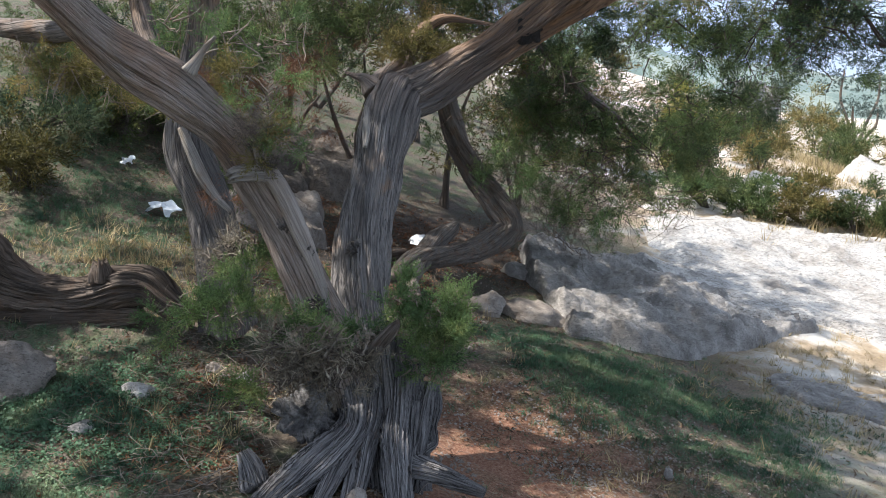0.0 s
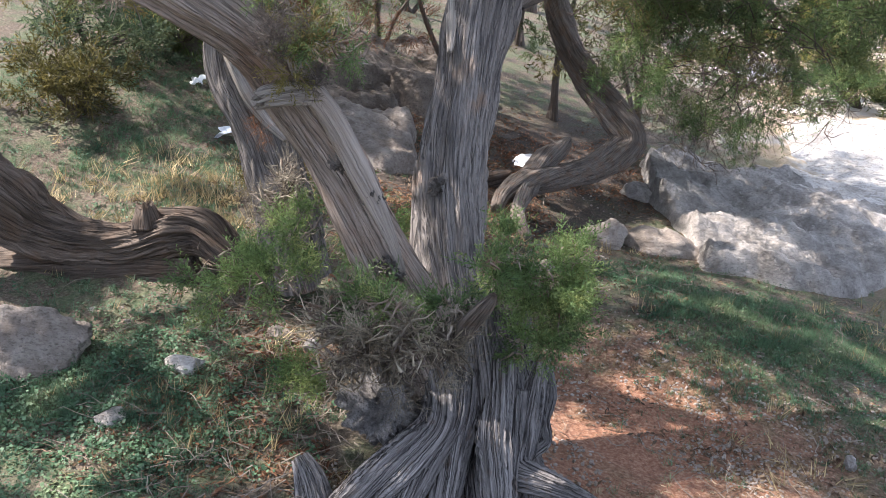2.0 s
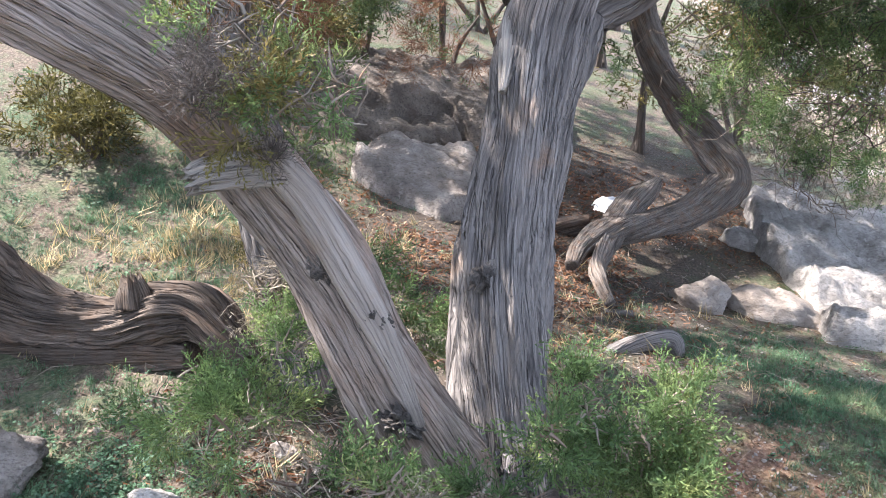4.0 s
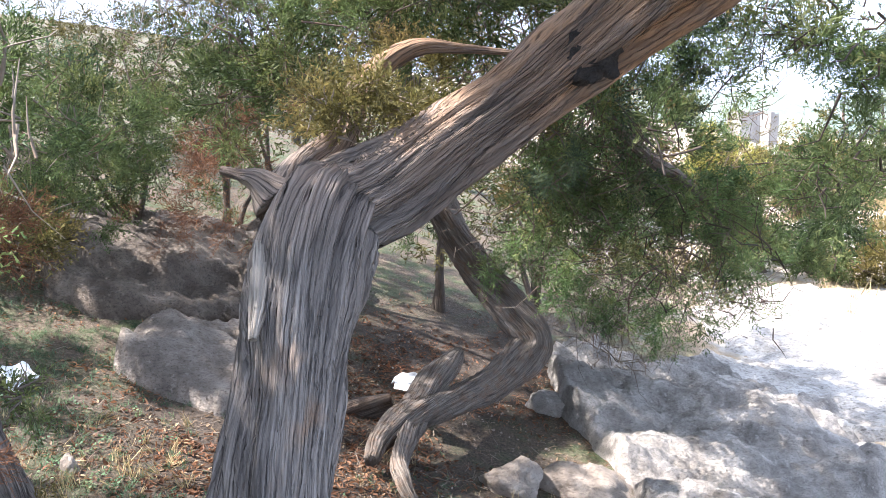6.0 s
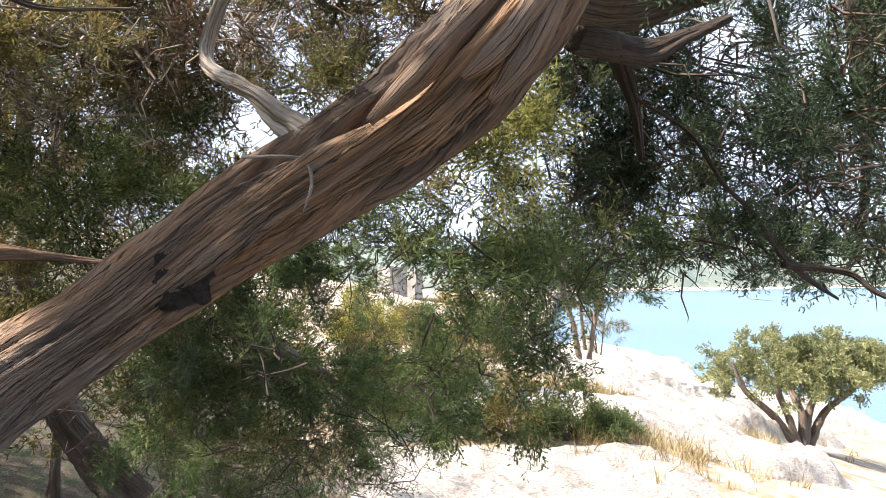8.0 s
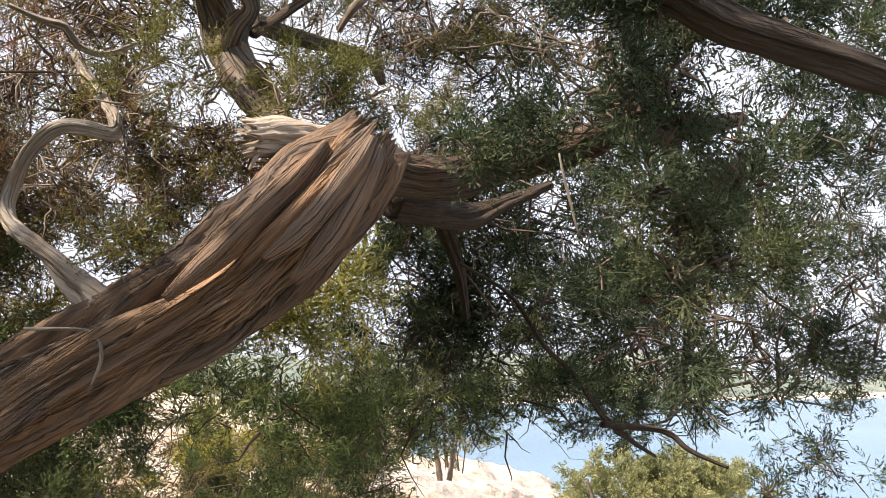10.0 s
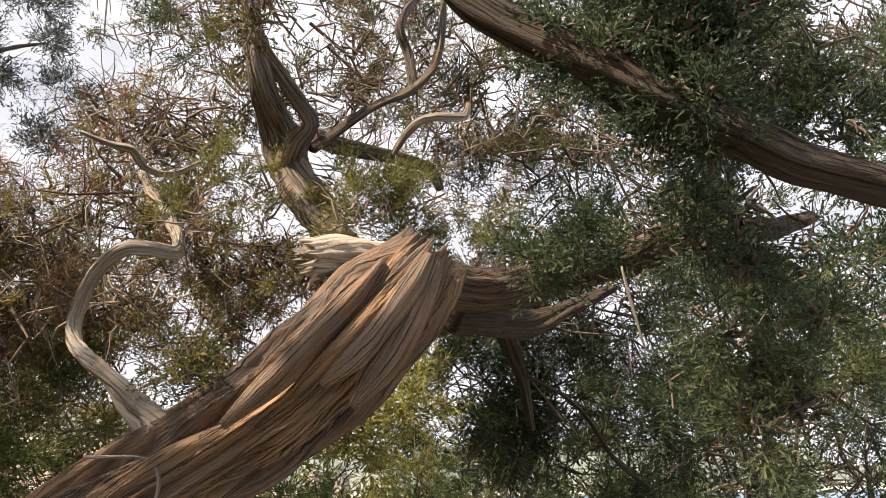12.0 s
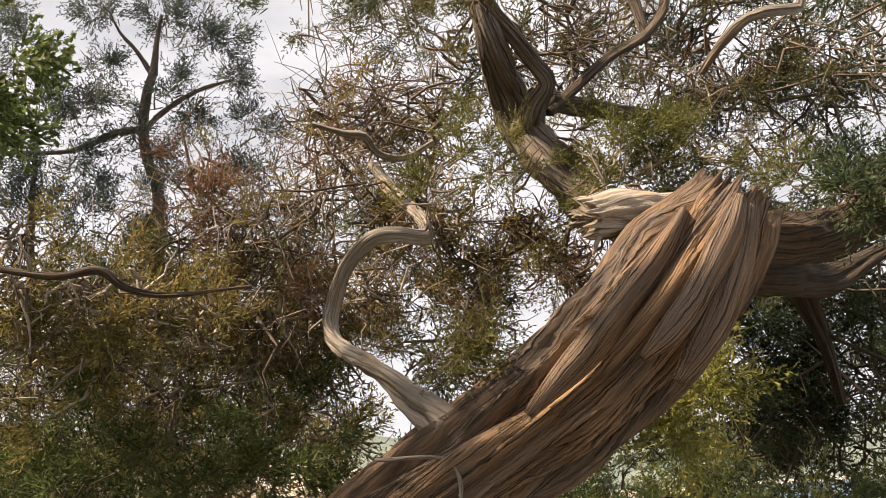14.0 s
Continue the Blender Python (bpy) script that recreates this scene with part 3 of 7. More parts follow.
    col = mixed(nt, ramp(nt, grit, (0.66, (0, 0, 0)), (0.72, (0.8,) * 3)), col, (0.36, 0.32, 0.27))
    nt.links.new(col, b.inputs["Base Color"])
    b.inputs["Roughness"].default_value = 0.95
    n1 = bumped(nt, b, mid, 0.8, 0.05)
    n2 = bumped(nt, b, fine, 0.9, 0.012, n1)
    bumped(nt, b, grit, 0.6, 0.006, n2)
    return m


def uneven(x, y):
    """Small bumps of the ground near the path."""
    return 0.03 * np.sin(2.1 * x + 1.3 * y + 0.7 * np.sin(1.7 * y)) * np.sin(1.7 * y - 0.8 * x) + 0.012 * np.sin(7.3 * x + 2 * np.sin(3.1 * y)) * np.sin(6.1 * y + 1.5 * np.sin(4.2 * x))


def grid(xs, ys, height):
    X, Y = np.meshgrid(xs, ys)
    Z = height(X.ravel(), Y.ravel())
    v = np.c_[X.ravel(), Y.ravel(), Z]
    n, m = X.shape
    i = (np.arange(n - 1)[:, None] * m + np.arange(m - 1)).ravel()
    return v, np.stack([i, i + 1, i + m + 1, i + m], 1)


_u = np.linspace(-1, 1, 210)
_s = np.sinh(_u * 6.2) / math.sinh(6.2)
v, f = grid(0.5 + _s * 900, 5.5 + _s * 900, lambda x, y: lie(x, y) + uneven(x, y) * np.clip(2 - np.hypot(x, y - 5) / 12, 0, 1))
me = tri_mesh("ground", v, f, True)
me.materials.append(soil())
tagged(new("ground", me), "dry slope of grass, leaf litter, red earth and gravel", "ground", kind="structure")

# the sea
def sea():
    m, nt, b = material("sea_water")
    ob = nt.nodes.new("ShaderNodeTexCoord").outputs["Object"]
    w = noise_of(nt, ob, 0.5, 4, 0.6, (0.35, 1.0, 1))
    col = ramp(nt, noise_of(nt, ob, 0.02, 3, 0.5), (0.3, (0.068, 0.17, 0.29)), (0.7, (0.11, 0.225, 0.36)))
    nt.links.new(col, b.inputs["Base Color"])
    b.inputs["Roughness"].default_value = 0.22
    bumped(nt, b, w, 0.5, 0.25)
    return m


v, f = grid(np.array([-4000, 0, 30, 200, 4000.0]), np.array([-4000, -100, 20, 60, 200, 4500.0]), lambda x, y: np.full_like(x, -3.35))
me = tri_mesh("sea", v, f)
me.materials.append(sea())
tagged(new("sea", me), "calm light blue sea with small ripples", "sea", kind="structure")

# ---------------------------------------------------------------- courses of the stems: x, y, z, radius
STEM_A = [
    (-0.375, 3.48, 0.201, 0.113), (-0.43, 3.38, 0.475, 0.108), (-0.538, 3.3, 0.764, 0.093),
    (-0.633, 3.29, 0.98, 0.091), (-0.716, 3.23, 1.142, 0.08), (-0.82, 3.12, 1.346, 0.073),
    (-0.955, 3.02, 1.483, 0.085), (-1.085, 2.94, 1.58, 0.082), (-1.182, 2.83, 1.675, 0.062),
    (-1.285, 2.68, 1.814, 0.052), (-1.4, 2.5, 1.939, 0.041),
]
STEM_B = [
    (-0.268, 3.5, 0.136, 0.13), (-0.326, 3.6, 0.36, 0.125), (-0.369, 3.78, 0.559, 0.125),
    (-0.379, 3.92, 0.812, 0.131), (-0.356, 4.05, 1.056, 0.125), (-0.326, 4.16, 1.285, 0.122),
    (-0.28, 4.24, 1.465, 0.134), (-0.241, 4.32, 1.501, 0.114), (-0.112, 4.36, 1.56, 0.107),
    (0.051, 4.36, 1.669, 0.096), (0.207, 4.33, 1.768, 0.089), (0.36, 4.3, 1.883, 0.097),
    (0.533, 4.22, 2.016, 0.112), (0.716, 4.12, 2.128, 0.117), (0.864, 4.02, 2.233, 0.119),
    (0.927, 3.95, 2.297, 0.115), (1.005, 3.92, 2.398, 0.109), (1.058, 3.89, 2.466, 0.092),
    (1.096, 3.87, 2.52, 0.071),
]
TIP_B = [
    (-0.388, 4.28, 1.525, 0.059), (-0.431, 4.3, 1.575, 0.034), (-0.481, 4.32, 1.593, 0.016),
    (-0.531, 4.33, 1.606, 0.011),
]
BRANCH_B = [
    (-0.404, 4.35, 1.531, 0.054), (-0.352, 4.42, 1.609, 0.038), (-0.268, 4.5, 1.672, 0.036),
    (-0.207, 4.58, 1.808, 0.034), (-0.146, 4.62, 1.878, 0.032), (-0.047, 4.62, 1.925, 0.024),
    (0.069, 4.62, 1.917, 0.013), (0.217, 4.6, 1.899, 0.006),
]
TRUNK2 = [
    (-1.228, 4.25, 2.094, 0.055), (-1.236, 4.28, 1.905, 0.062), (-1.258, 4.3, 1.69, 0.07),
    (-1.286, 4.3, 1.478, 0.084), (-1.314, 4.3, 1.196, 0.116), (-1.244, 4.3, 0.978, 0.12),
    (-1.199, 4.32, 0.779, 0.124), (-1.157, 4.35, 0.542, 0.138), (-1.134, 4.38, 0.236, 0.164),
]
LOG = [
    (-2.874, 4.20, 0.933, 0.147), (-2.653, 4.25, 0.743, 0.165), (-2.474, 4.30, 0.562, 0.158),
    (-2.360, 4.35, 0.441, 0.130), (-2.206, 4.38, 0.374, 0.105), (-2.039, 4.40, 0.353, 0.094),
    (-1.871, 4.40, 0.376, 0.096), (-1.679, 4.38, 0.437, 0.102), (-1.550, 4.36, 0.437, 0.091),
    (-1.413, 4.30, 0.366, 0.068), (-1.295, 4.25, 0.309, 0.040),
]
LOG_LOW = [
    (-3.151, 4.48, 0.221, 0.107), (-2.777, 4.46, 0.199, 0.111), (-2.402, 4.43, 0.203, 0.103),
    (-2.068, 4.4, 0.217, 0.091), (-1.804, 4.38, 0.241, 0.079), (-1.592, 4.34, 0.269, 0.052),
]
CROOK = [
    (-0.357, 6.2, 0.124, 0.036), (-0.315, 6.35, 0.18, 0.061), (-0.166, 6.55, 0.228, 0.092),
    (0.075, 6.9, 0.201, 0.088), (0.311, 7.2, 0.203, 0.093), (0.513, 7.5, 0.271, 0.108),
    (0.587, 7.6, 0.361, 0.11), (0.46, 7.7, 0.566, 0.103), (0.273, 7.8, 0.787, 0.098),
    (0.116, 7.8, 1.027, 0.094), (-0.005, 7.8, 1.321, 0.089), (-0.089, 7.7, 1.683, 0.073),
    (-0.135, 7.6, 2.059, 0.053),
]
CROOK_FOOT = [
    (-0.148, 6.5, 0.219, 0.063), (-0.215, 6.2, 0.134, 0.045), (-0.187, 6, 0.095, 0.035),
    (-0.129, 5.85, 0.034, 0.023),
]
CROOK_STUB = [
    (-0.169, 6.6, 0.25, 0.059), (-0.071, 6.8, 0.328, 0.071), (0.036, 7, 0.381, 0.063),
    (0.099, 7.1, 0.428, 0.037),
]
DARK_LOG = [
    (-0.747, 6.9, 0.083, 0.074), (-0.551, 6.95, 0.121, 0.081), (-0.304, 7, 0.149, 0.067),
]
FALLEN = [
    (-0.278, 5.2, -0.069, 0.021), (-0.142, 5.35, -0.041, 0.04), (-0.008, 5.45, -0.011, 0.043),
    (0.144, 5.52, -0.01, 0.046), (0.187, 5.5, -0.058, 0.029), (0.191, 5.48, -0.088, 0.014),
]
STICK = [
    (-0.289, 5.9, -0.034, 0.019), (-0.154, 5.9, -0.034, 0.03), (-0.021, 5.9, -0.035, 0.027),
]
DEAD_BRANCH = [
    (0.604, 4.12, 2.156, 0.0304), (0.564, 4.2, 2.213, 0.0256), (0.516, 4.26, 2.273, 0.0184),
    (0.466, 4.45, 2.358, 0.0176), (0.45, 4.55, 2.426, 0.016), (0.464, 4.55, 2.499, 0.0152),
    (0.488, 4.5, 2.562, 0.0136), (0.535, 4.43, 2.605, 0.016), (0.589, 4.42, 2.613, 0.016),
    (0.659, 4.45, 2.617, 0.0152), (0.678, 4.5, 2.67, 0.0152), (0.661, 4.6, 2.754, 0.0176),
    (0.636, 4.7, 2.835, 0.0168), (0.615, 4.8, 2.938, 0.012),
]
UP_TRUNK = [
    (1.103, 4.2, 2.551, 0.041), (1.081, 4.3, 2.62, 0.049), (1.053, 4.4, 2.701, 0.054),
    (1.025, 4.45, 2.779, 0.056), (0.995, 4.5, 2.869, 0.054), (0.967, 4.55, 2.972, 0.049),
    (0.92, 4.5, 3.044, 0.04), (0.854, 4.4, 3.078, 0.034), (0.819, 4.36, 3.14, 0.028),
    (0.808, 4.4, 3.283, 0.022), (0.822, 4.5, 3.536, 0.017), (0.832, 4.6, 3.904, 0.015),
]
UP_FORK = [
    (0.97, 4.55, 2.929, 0.049), (0.973, 4.47, 2.984, 0.035), (0.995, 4.42, 3.025, 0.024),
    (0.954, 4.4, 3.072, 0.022), (0.887, 4.36, 3.123, 0.02), (0.825, 4.36, 3.21, 0.019),
    (0.813, 4.4, 3.357, 0.016), (0.82, 4.45, 3.621, 0.014),
]
UP_SIDE = [
    (1.035, 4.5, 3.02, 0.023), (1.141, 4.55, 3.037, 0.022), (1.253, 4.6, 3.05, 0.021),
    (1.391, 4.65, 3.07, 0.018), (1.514, 4.7, 3.071, 0.017), (1.549, 4.7, 3.004, 0.013),
]
UP_SIDE2 = [
    (1.025, 4.5, 2.984, 0.016), (1.106, 4.5, 3.054, 0.013), (1.22, 4.5, 3.158, 0.012),
    (1.382, 4.55, 3.279, 0.014), (1.488, 4.6, 3.431, 0.013), (1.572, 4.7, 3.701, 0.012),
    (1.63, 4.8, 4.07, 0.011),
]
UP_SIDE3 = [
    (1.38, 4.55, 3.259, 0.011), (1.386, 4.6, 3.417, 0.015), (1.353, 4.6, 3.518, 0.015),
    (1.438, 4.65, 3.671, 0.012), (1.605, 4.7, 3.823, 0.01),
]
PALE_R = [
    (0.888, 3.62, 2.622, 0.005), (0.883, 3.55, 2.634, 0.007), (0.891, 3.5, 2.642, 0.006),
    (0.921, 3.48, 2.643, 0.007), (0.955, 3.48, 2.65, 0.006), (0.964, 3.48, 2.677, 0.003),
]
RIGHT_BRANCH = [
    (1.123, 3.95, 2.489, 0.048), (1.245, 4.0, 2.488, 0.046), (1.409, 4.05, 2.514, 0.047),
    (1.533, 4.02, 2.553, 0.046), (1.584, 3.9, 2.563, 0.043), (1.64, 3.8, 2.585, 0.04),
    (1.7, 3.74, 2.612, 0.038), (1.83, 3.72, 2.628, 0.03), (2.0, 3.74, 2.66, 0.026),
    (2.2, 3.78, 2.73, 0.018),
]
RIGHT_LOW = [
    (1.262, 4.1, 2.441, 0.036), (1.435, 4.2, 2.458, 0.036), (1.626, 4.3, 2.482, 0.035),
    (1.768, 4.3, 2.543, 0.02), (1.931, 4.3, 2.618, 0.014),
]
RIGHT_DROP = [
    (1.483, 4.25, 2.47, 0.024), (1.557, 4.3, 2.405, 0.022), (1.623, 4.35, 2.32, 0.014),
    (1.679, 4.4, 2.198, 0.01),
]
BIG_LIMB = [
    (0.628, 2.991, 2.566, 0.017), (0.668, 2.956, 2.499, 0.018), (0.708, 2.924, 2.457, 0.018),
    (0.757, 2.887, 2.419, 0.018), (0.808, 2.85, 2.376, 0.018), (0.857, 2.822, 2.347, 0.019),
    (0.914, 2.801, 2.318, 0.019), (0.983, 2.771, 2.296, 0.018), (1.067, 2.735, 2.27, 0.017),
]
LIMB_STUB = [
    (0.749, 2.91, 2.435, 0.008), (0.771, 2.907, 2.409, 0.006), (0.79, 2.902, 2.391, 0.004),
    (0.798, 2.901, 2.383, 0.002),
]
PALE_TW = [
    (0.421, 4.58, 2.952, 0.006), (0.498, 4.58, 2.931, 0.009), (0.553, 4.58, 2.925, 0.011),
    (0.588, 4.6, 2.89, 0.009), (0.659, 4.6, 2.879, 0.008), (0.74, 4.6, 2.928, 0.006),
]
LEFT_BRANCH = [
    (-0.249, 4.5, 2.545, 0.007), (-0.131, 4.5, 2.53, 0.008), (-0.048, 4.5, 2.543, 0.01),
    (0.004, 4.5, 2.508, 0.007), (0.093, 4.5, 2.491, 0.005), (0.272, 4.5, 2.511, 0.003),
]
FBRANCH = [
    (1.52, 6.8, 1.227, 0.007), (1.185, 6.3, 1.447, 0.026), (0.967, 6.1, 1.564, 0.028),
    (0.761, 6, 1.742, 0.03), (0.567, 5.9, 1.884, 0.026),
]
RBR = [
    (1.558, 4.25, 2.336, 0.005),
    (1.733, 4.25, 2.253, 0.005),
    (1.853, 4.25, 2.112, 0.0062),
    (1.977, 4.27, 2.034, 0.0062),
    (2.095, 4.28, 1.909, 0.0087),
    (2.209, 4.28, 1.831, 0.0074),
    (2.316, 4.28, 1.776, 0.0043),
]
RBR2 = [
    (2.084, 4.27, 1.883, 0.0105),
    (2.323, 4.25, 1.856, 0.0087),
    (2.386, 4.2, 1.795, 0.0074),
    (2.498, 4.15, 1.741, 0.0043),
]
RTRUNK = [
    (3.25, 5, 1.911, 0.008), (3.325, 5, 2.429, 0.029), (3.31, 5, 2.747, 0.047),
    (3.263, 5, 3.148, 0.042), (3.132, 5, 3.426, 0.037), (2.969, 5, 3.719, 0.031),
]
T2LIMB = [
    (-1.281, 3, 1.683, 0.026), (-1.642, 3.4, 1.696, 0.042), (-1.919, 3.6, 1.708, 0.04),
    (-2.261, 3.8, 1.763, 0.033),
]
T2_PROP = [
    (-1.367, 4.36, 1.345, 0.03), (-1.605, 4.5, 1.461, 0.03), (-1.801, 4.65, 1.559, 0.03),
    (-1.916, 4.75, 1.668, 0.028), (-2.1, 4.9, 1.846, 0.022),
]
TRUNK2_BACK = [
    (-1.285, 4.31, 1.36, 0.05), (-1.463, 4.42, 1.517, 0.05), (-1.582, 4.55, 1.664, 0.05),
    (-1.665, 4.65, 1.806, 0.05), (-1.737, 4.75, 2.009, 0.045), (-1.808, 4.85, 2.275, 0.04),
]
FARTREE_T = [
    (-0.376, 12.983, 0.6, 0.105), (-0.426, 12.983, 2.4, 0.089), (-0.476, 12.983, 4.358, 0.081),
    (-0.488, 12.983, 5.194, 0.077), (-0.517, 12.983, 5.846, 0.072), (-0.664, 12.983, 6.343, 0.068),
    (-0.718, 12.983, 6.74, 0.064), (-0.687, 12.983, 7.152, 0.06), (-0.616, 12.983, 7.518, 0.05),
    (-0.596, 12.983, 7.887, 0.033), (-0.548, 12.983, 8.33, 0.017),
]
FARTREE_U = [
    (-0.639, 12.983, 7.456, 0.033), (-0.861, 12.983, 7.8, 0.023), (-1.051, 12.983, 8.026, 0.017),
    (-1.194, 12.983, 8.32, 0.01),
]
FARTREE_S = [
    (-1.821, 13.397, 0.6, 0.06), (-1.871, 13.397, 2.4, 0.051), (-1.921, 13.397, 4.444, 0.046),
    (-1.989, 13.397, 5.279, 0.041), (-2.02, 13.397, 5.931, 0.037), (-2.018, 13.397, 6.494, 0.027),
    (-2.175, 13.397, 7.241, 0.017),
]
FARTREE_L = [
    (-0.714, 12.983, 6.682, 0.041), (-1.045, 12.983, 6.603, 0.037), (-1.511, 12.983, 6.349, 0.031),
    (-2.022, 12.983, 6.291, 0.021), (-2.477, 12.983, 6.291, 0.014),
]
FARTREE_R = [
    (-0.695, 12.983, 6.684, 0.037), (-0.416, 12.983, 6.997, 0.033), (-0.062, 12.983, 7.264, 0.027),
    (0.356, 12.983, 7.45, 0.017),
]
TRUNK = [
    (-0.212, 3.55, 0.458, 0.135), (-0.213, 3.48, 0.309, 0.148), (-0.226, 3.42, 0.156, 0.160),
    (-0.236, 3.38, 0.018, 0.175), (-0.245, 3.34, -0.121, 0.205), (-0.249, 3.30, -0.328, 0.260),
]
ROOT_A = [
    (-0.351, 3.36, 0.334, 0.047), (-0.323, 3.30, 0.245, 0.054), (-0.332, 3.22, 0.168, 0.060),
    (-0.408, 3.14, 0.106, 0.066), (-0.505, 3.05, 0.044, 0.061), (-0.603, 2.95, -0.008, 0.046),
    (-0.694, 2.85, -0.058, 0.029),
]
ROOT_B = [
    (-0.221, 3.34, 0.312, 0.040), (-0.237, 3.28, 0.202, 0.043), (-0.264, 3.20, 0.125, 0.042),
    (-0.283, 3.12, 0.034, 0.041), (-0.305, 3.02, -0.058, 0.037), (-0.329, 2.92, -0.161, 0.026),
]
ROOT_C = [
    (-0.136, 3.36, 0.347, 0.054), (-0.140, 3.30, 0.258, 0.053), (-0.153, 3.22, 0.161, 0.053),
    (-0.144, 3.12, 0.065, 0.048), (-0.129, 3.02, -0.041, 0.040), (-0.105, 2.94, -0.144, 0.029),
]
ROOT_D = [
    (-0.025, 3.40, 0.326, 0.029), (-0.048, 3.34, 0.244, 0.043), (-0.075, 3.28, 0.134, 0.046),
    (-0.090, 3.20, 0.059, 0.046), (-0.002, 3.16, 0.040, 0.041), (0.108, 3.10, 0.032, 0.030),
    (0.213, 3.05, 0.017, 0.016),
]
SNAG = [
    (-0.253, 3.12, 0.520, 0.026), (-0.220, 3.06, 0.598, 0.027), (-0.186, 3.02, 0.652, 0.023),
    (-0.163, 3.00, 0.687, 0.017), (-0.151, 2.99, 0.707, 0.009),
]
ROOT_H = [
    (-0.092, 3.30, 0.280, 0.028), (-0.103, 3.22, 0.165, 0.030), (-0.112, 3.12, 0.068, 0.027),
    (-0.088, 3.04, -0.032, 0.023), (-0.043, 2.98, -0.100, 0.015),
]
ROOT_G = [
    (-0.271, 3.30, 0.288, 0.029), (-0.288, 3.22, 0.191, 0.032), (-0.346, 3.13, 0.111, 0.031),
    (-0.394, 3.05, 0.030, 0.030), (-0.438, 2.96, -0.047, 0.023),
]
ROOT_F = [
    (-0.007, 3.42, 0.308, 0.022), (0.002, 3.36, 0.237, 0.027), (-0.018, 3.34, 0.165, 0.029),
    (-0.003, 3.33, 0.091, 0.024), (-0.044, 3.28, 0.076, 0.025),
]
ROOT_E = [
    (-0.743, 3.1, 0.106, 0.025), (-0.706, 3.06, 0.06, 0.038), (-0.671, 3, 0.003, 0.045),
]
STUB = [
    (-0.654, 3.14, 1.21, 0.026), (-0.705, 3.1, 1.213, 0.03), (-0.761, 3.07, 1.209, 0.029),
    (-0.791, 3.05, 1.201, 0.025),
]
STRIP = [
    (-0.726, 3.08, 1.372, 0.012), (-0.67, 3.12, 1.236, 0.03), (-0.618, 3.17, 1.134, 0.034),
    (-0.552, 3.2, 0.978, 0.033), (-0.491, 3.22, 0.829, 0.023), (-0.44, 3.23, 0.677, 0.011),
]
SPIKE_A = [
    (-0.9, 2.93, 1.566, 0.025), (-0.866, 2.92, 1.612, 0.014), (-0.831, 2.91, 1.657, 0.009),
    (-0.801, 2.9, 1.684, 0.005),
]
TORN = [
    (-1.313, 4.15, 1.298, 0.021), (-1.262, 4.13, 1.196, 0.029), (-1.209, 4.13, 1.08, 0.029),
    (-1.142, 4.13, 0.976, 0.021), (-1.059, 4.1, 0.909, 0.013),
]
LOG_STUMP = [
    (-1.802, 4.36, 0.454, 0.061), (-1.804, 4.36, 0.512, 0.048), (-1.810, 4.36, 0.559, 0.030),
]
TORN_WOOD = [
    (1.091, 4.0, 2.51, 0.046), (1.032, 4.0, 2.522, 0.052), (0.967, 4.0, 2.524, 0.05),
    (0.907, 4.0, 2.521, 0.046), (0.855, 4.0, 2.515, 0.04),
]
SPLINT_E = [
    (0.908, 3.99, 2.52, 0.01), (0.875, 3.98, 2.485, 0.006), (0.854, 3.98, 2.442, 0.003),
]
SPLINT_F = [
    (0.935, 3.98, 2.496, 0.008), (0.914, 3.97, 2.454, 0.005), (0.889, 3.97, 2.417, 0.002),
]
DEAD_STRIP = [
    (-0.37, 4.2, 1.533, 0.01), (-0.391, 4.2, 1.482, 0.025), (-0.395, 4.13, 1.418, 0.027),
    (-0.393, 4.05, 1.338, 0.021), (-0.39, 3.96, 1.268, 0.009),
]
SHRED = [
    (0.466, 4.12, 2.105, 0.004), (0.554, 4.08, 2.104, 0.004), (0.585, 4.05, 2.091, 0.004),
    (0.595, 4.04, 2.046, 0.004), (0.574, 4.03, 1.984, 0.002),
]
PALE_HANG = [
    (1.377, 3.6, 2.461, 0.002), (1.387, 3.6, 2.417, 0.003), (1.405, 3.6, 2.355, 0.003),
    (1.423, 3.6, 2.299, 0.002), (1.452, 3.6, 2.29, 0.002),
]
SPLINT_B = [
    (0.818, 3.78, 2.22, 0.008), (0.871, 3.77, 2.267, 0.021), (0.93, 3.77, 2.334, 0.022),
    (0.998, 3.78, 2.42, 0.025), (1.049, 3.8, 2.494, 0.012),
]
SPLINT_C = [
    (0.885, 3.8, 2.186, 0.009), (0.935, 3.78, 2.253, 0.024), (0.992, 3.78, 2.339, 0.027),
    (1.049, 3.8, 2.434, 0.023), (1.095, 3.82, 2.52, 0.007),
]
SPLINT_D = [
    (0.679, 3.92, 2.155, 0.009), (0.754, 3.88, 2.232, 0.024), (0.823, 3.85, 2.311, 0.026),
    (0.902, 3.84, 2.399, 0.025), (0.965, 3.84, 2.48, 0.012),
]
SLAB_EDGE = [
    (0.791, 7.531), (0.745, 8.236), (1.17, 8.748),
    (1.523, 8.729), (2.04, 8.649), (2.423, 8.32),
    (2.889, 8.008), (3.467, 7.933), (3.567, 7.661),
    (2.513, 6.902), (2.221, 6.584), (1.854, 6.241),
    (1.426, 6.261), (1.025, 6.318), (0.95, 6.944),
]
BOULDER_EDGE = [
    (-1.784, 6.716), (-1.774, 6.972), (-1.639, 7.217),
    (-1.39, 7.389), (-1.096, 7.413), (-0.928, 6.627),
    (-1.131, 6.415), (-1.393, 6.445), (-1.618, 6.537),
]
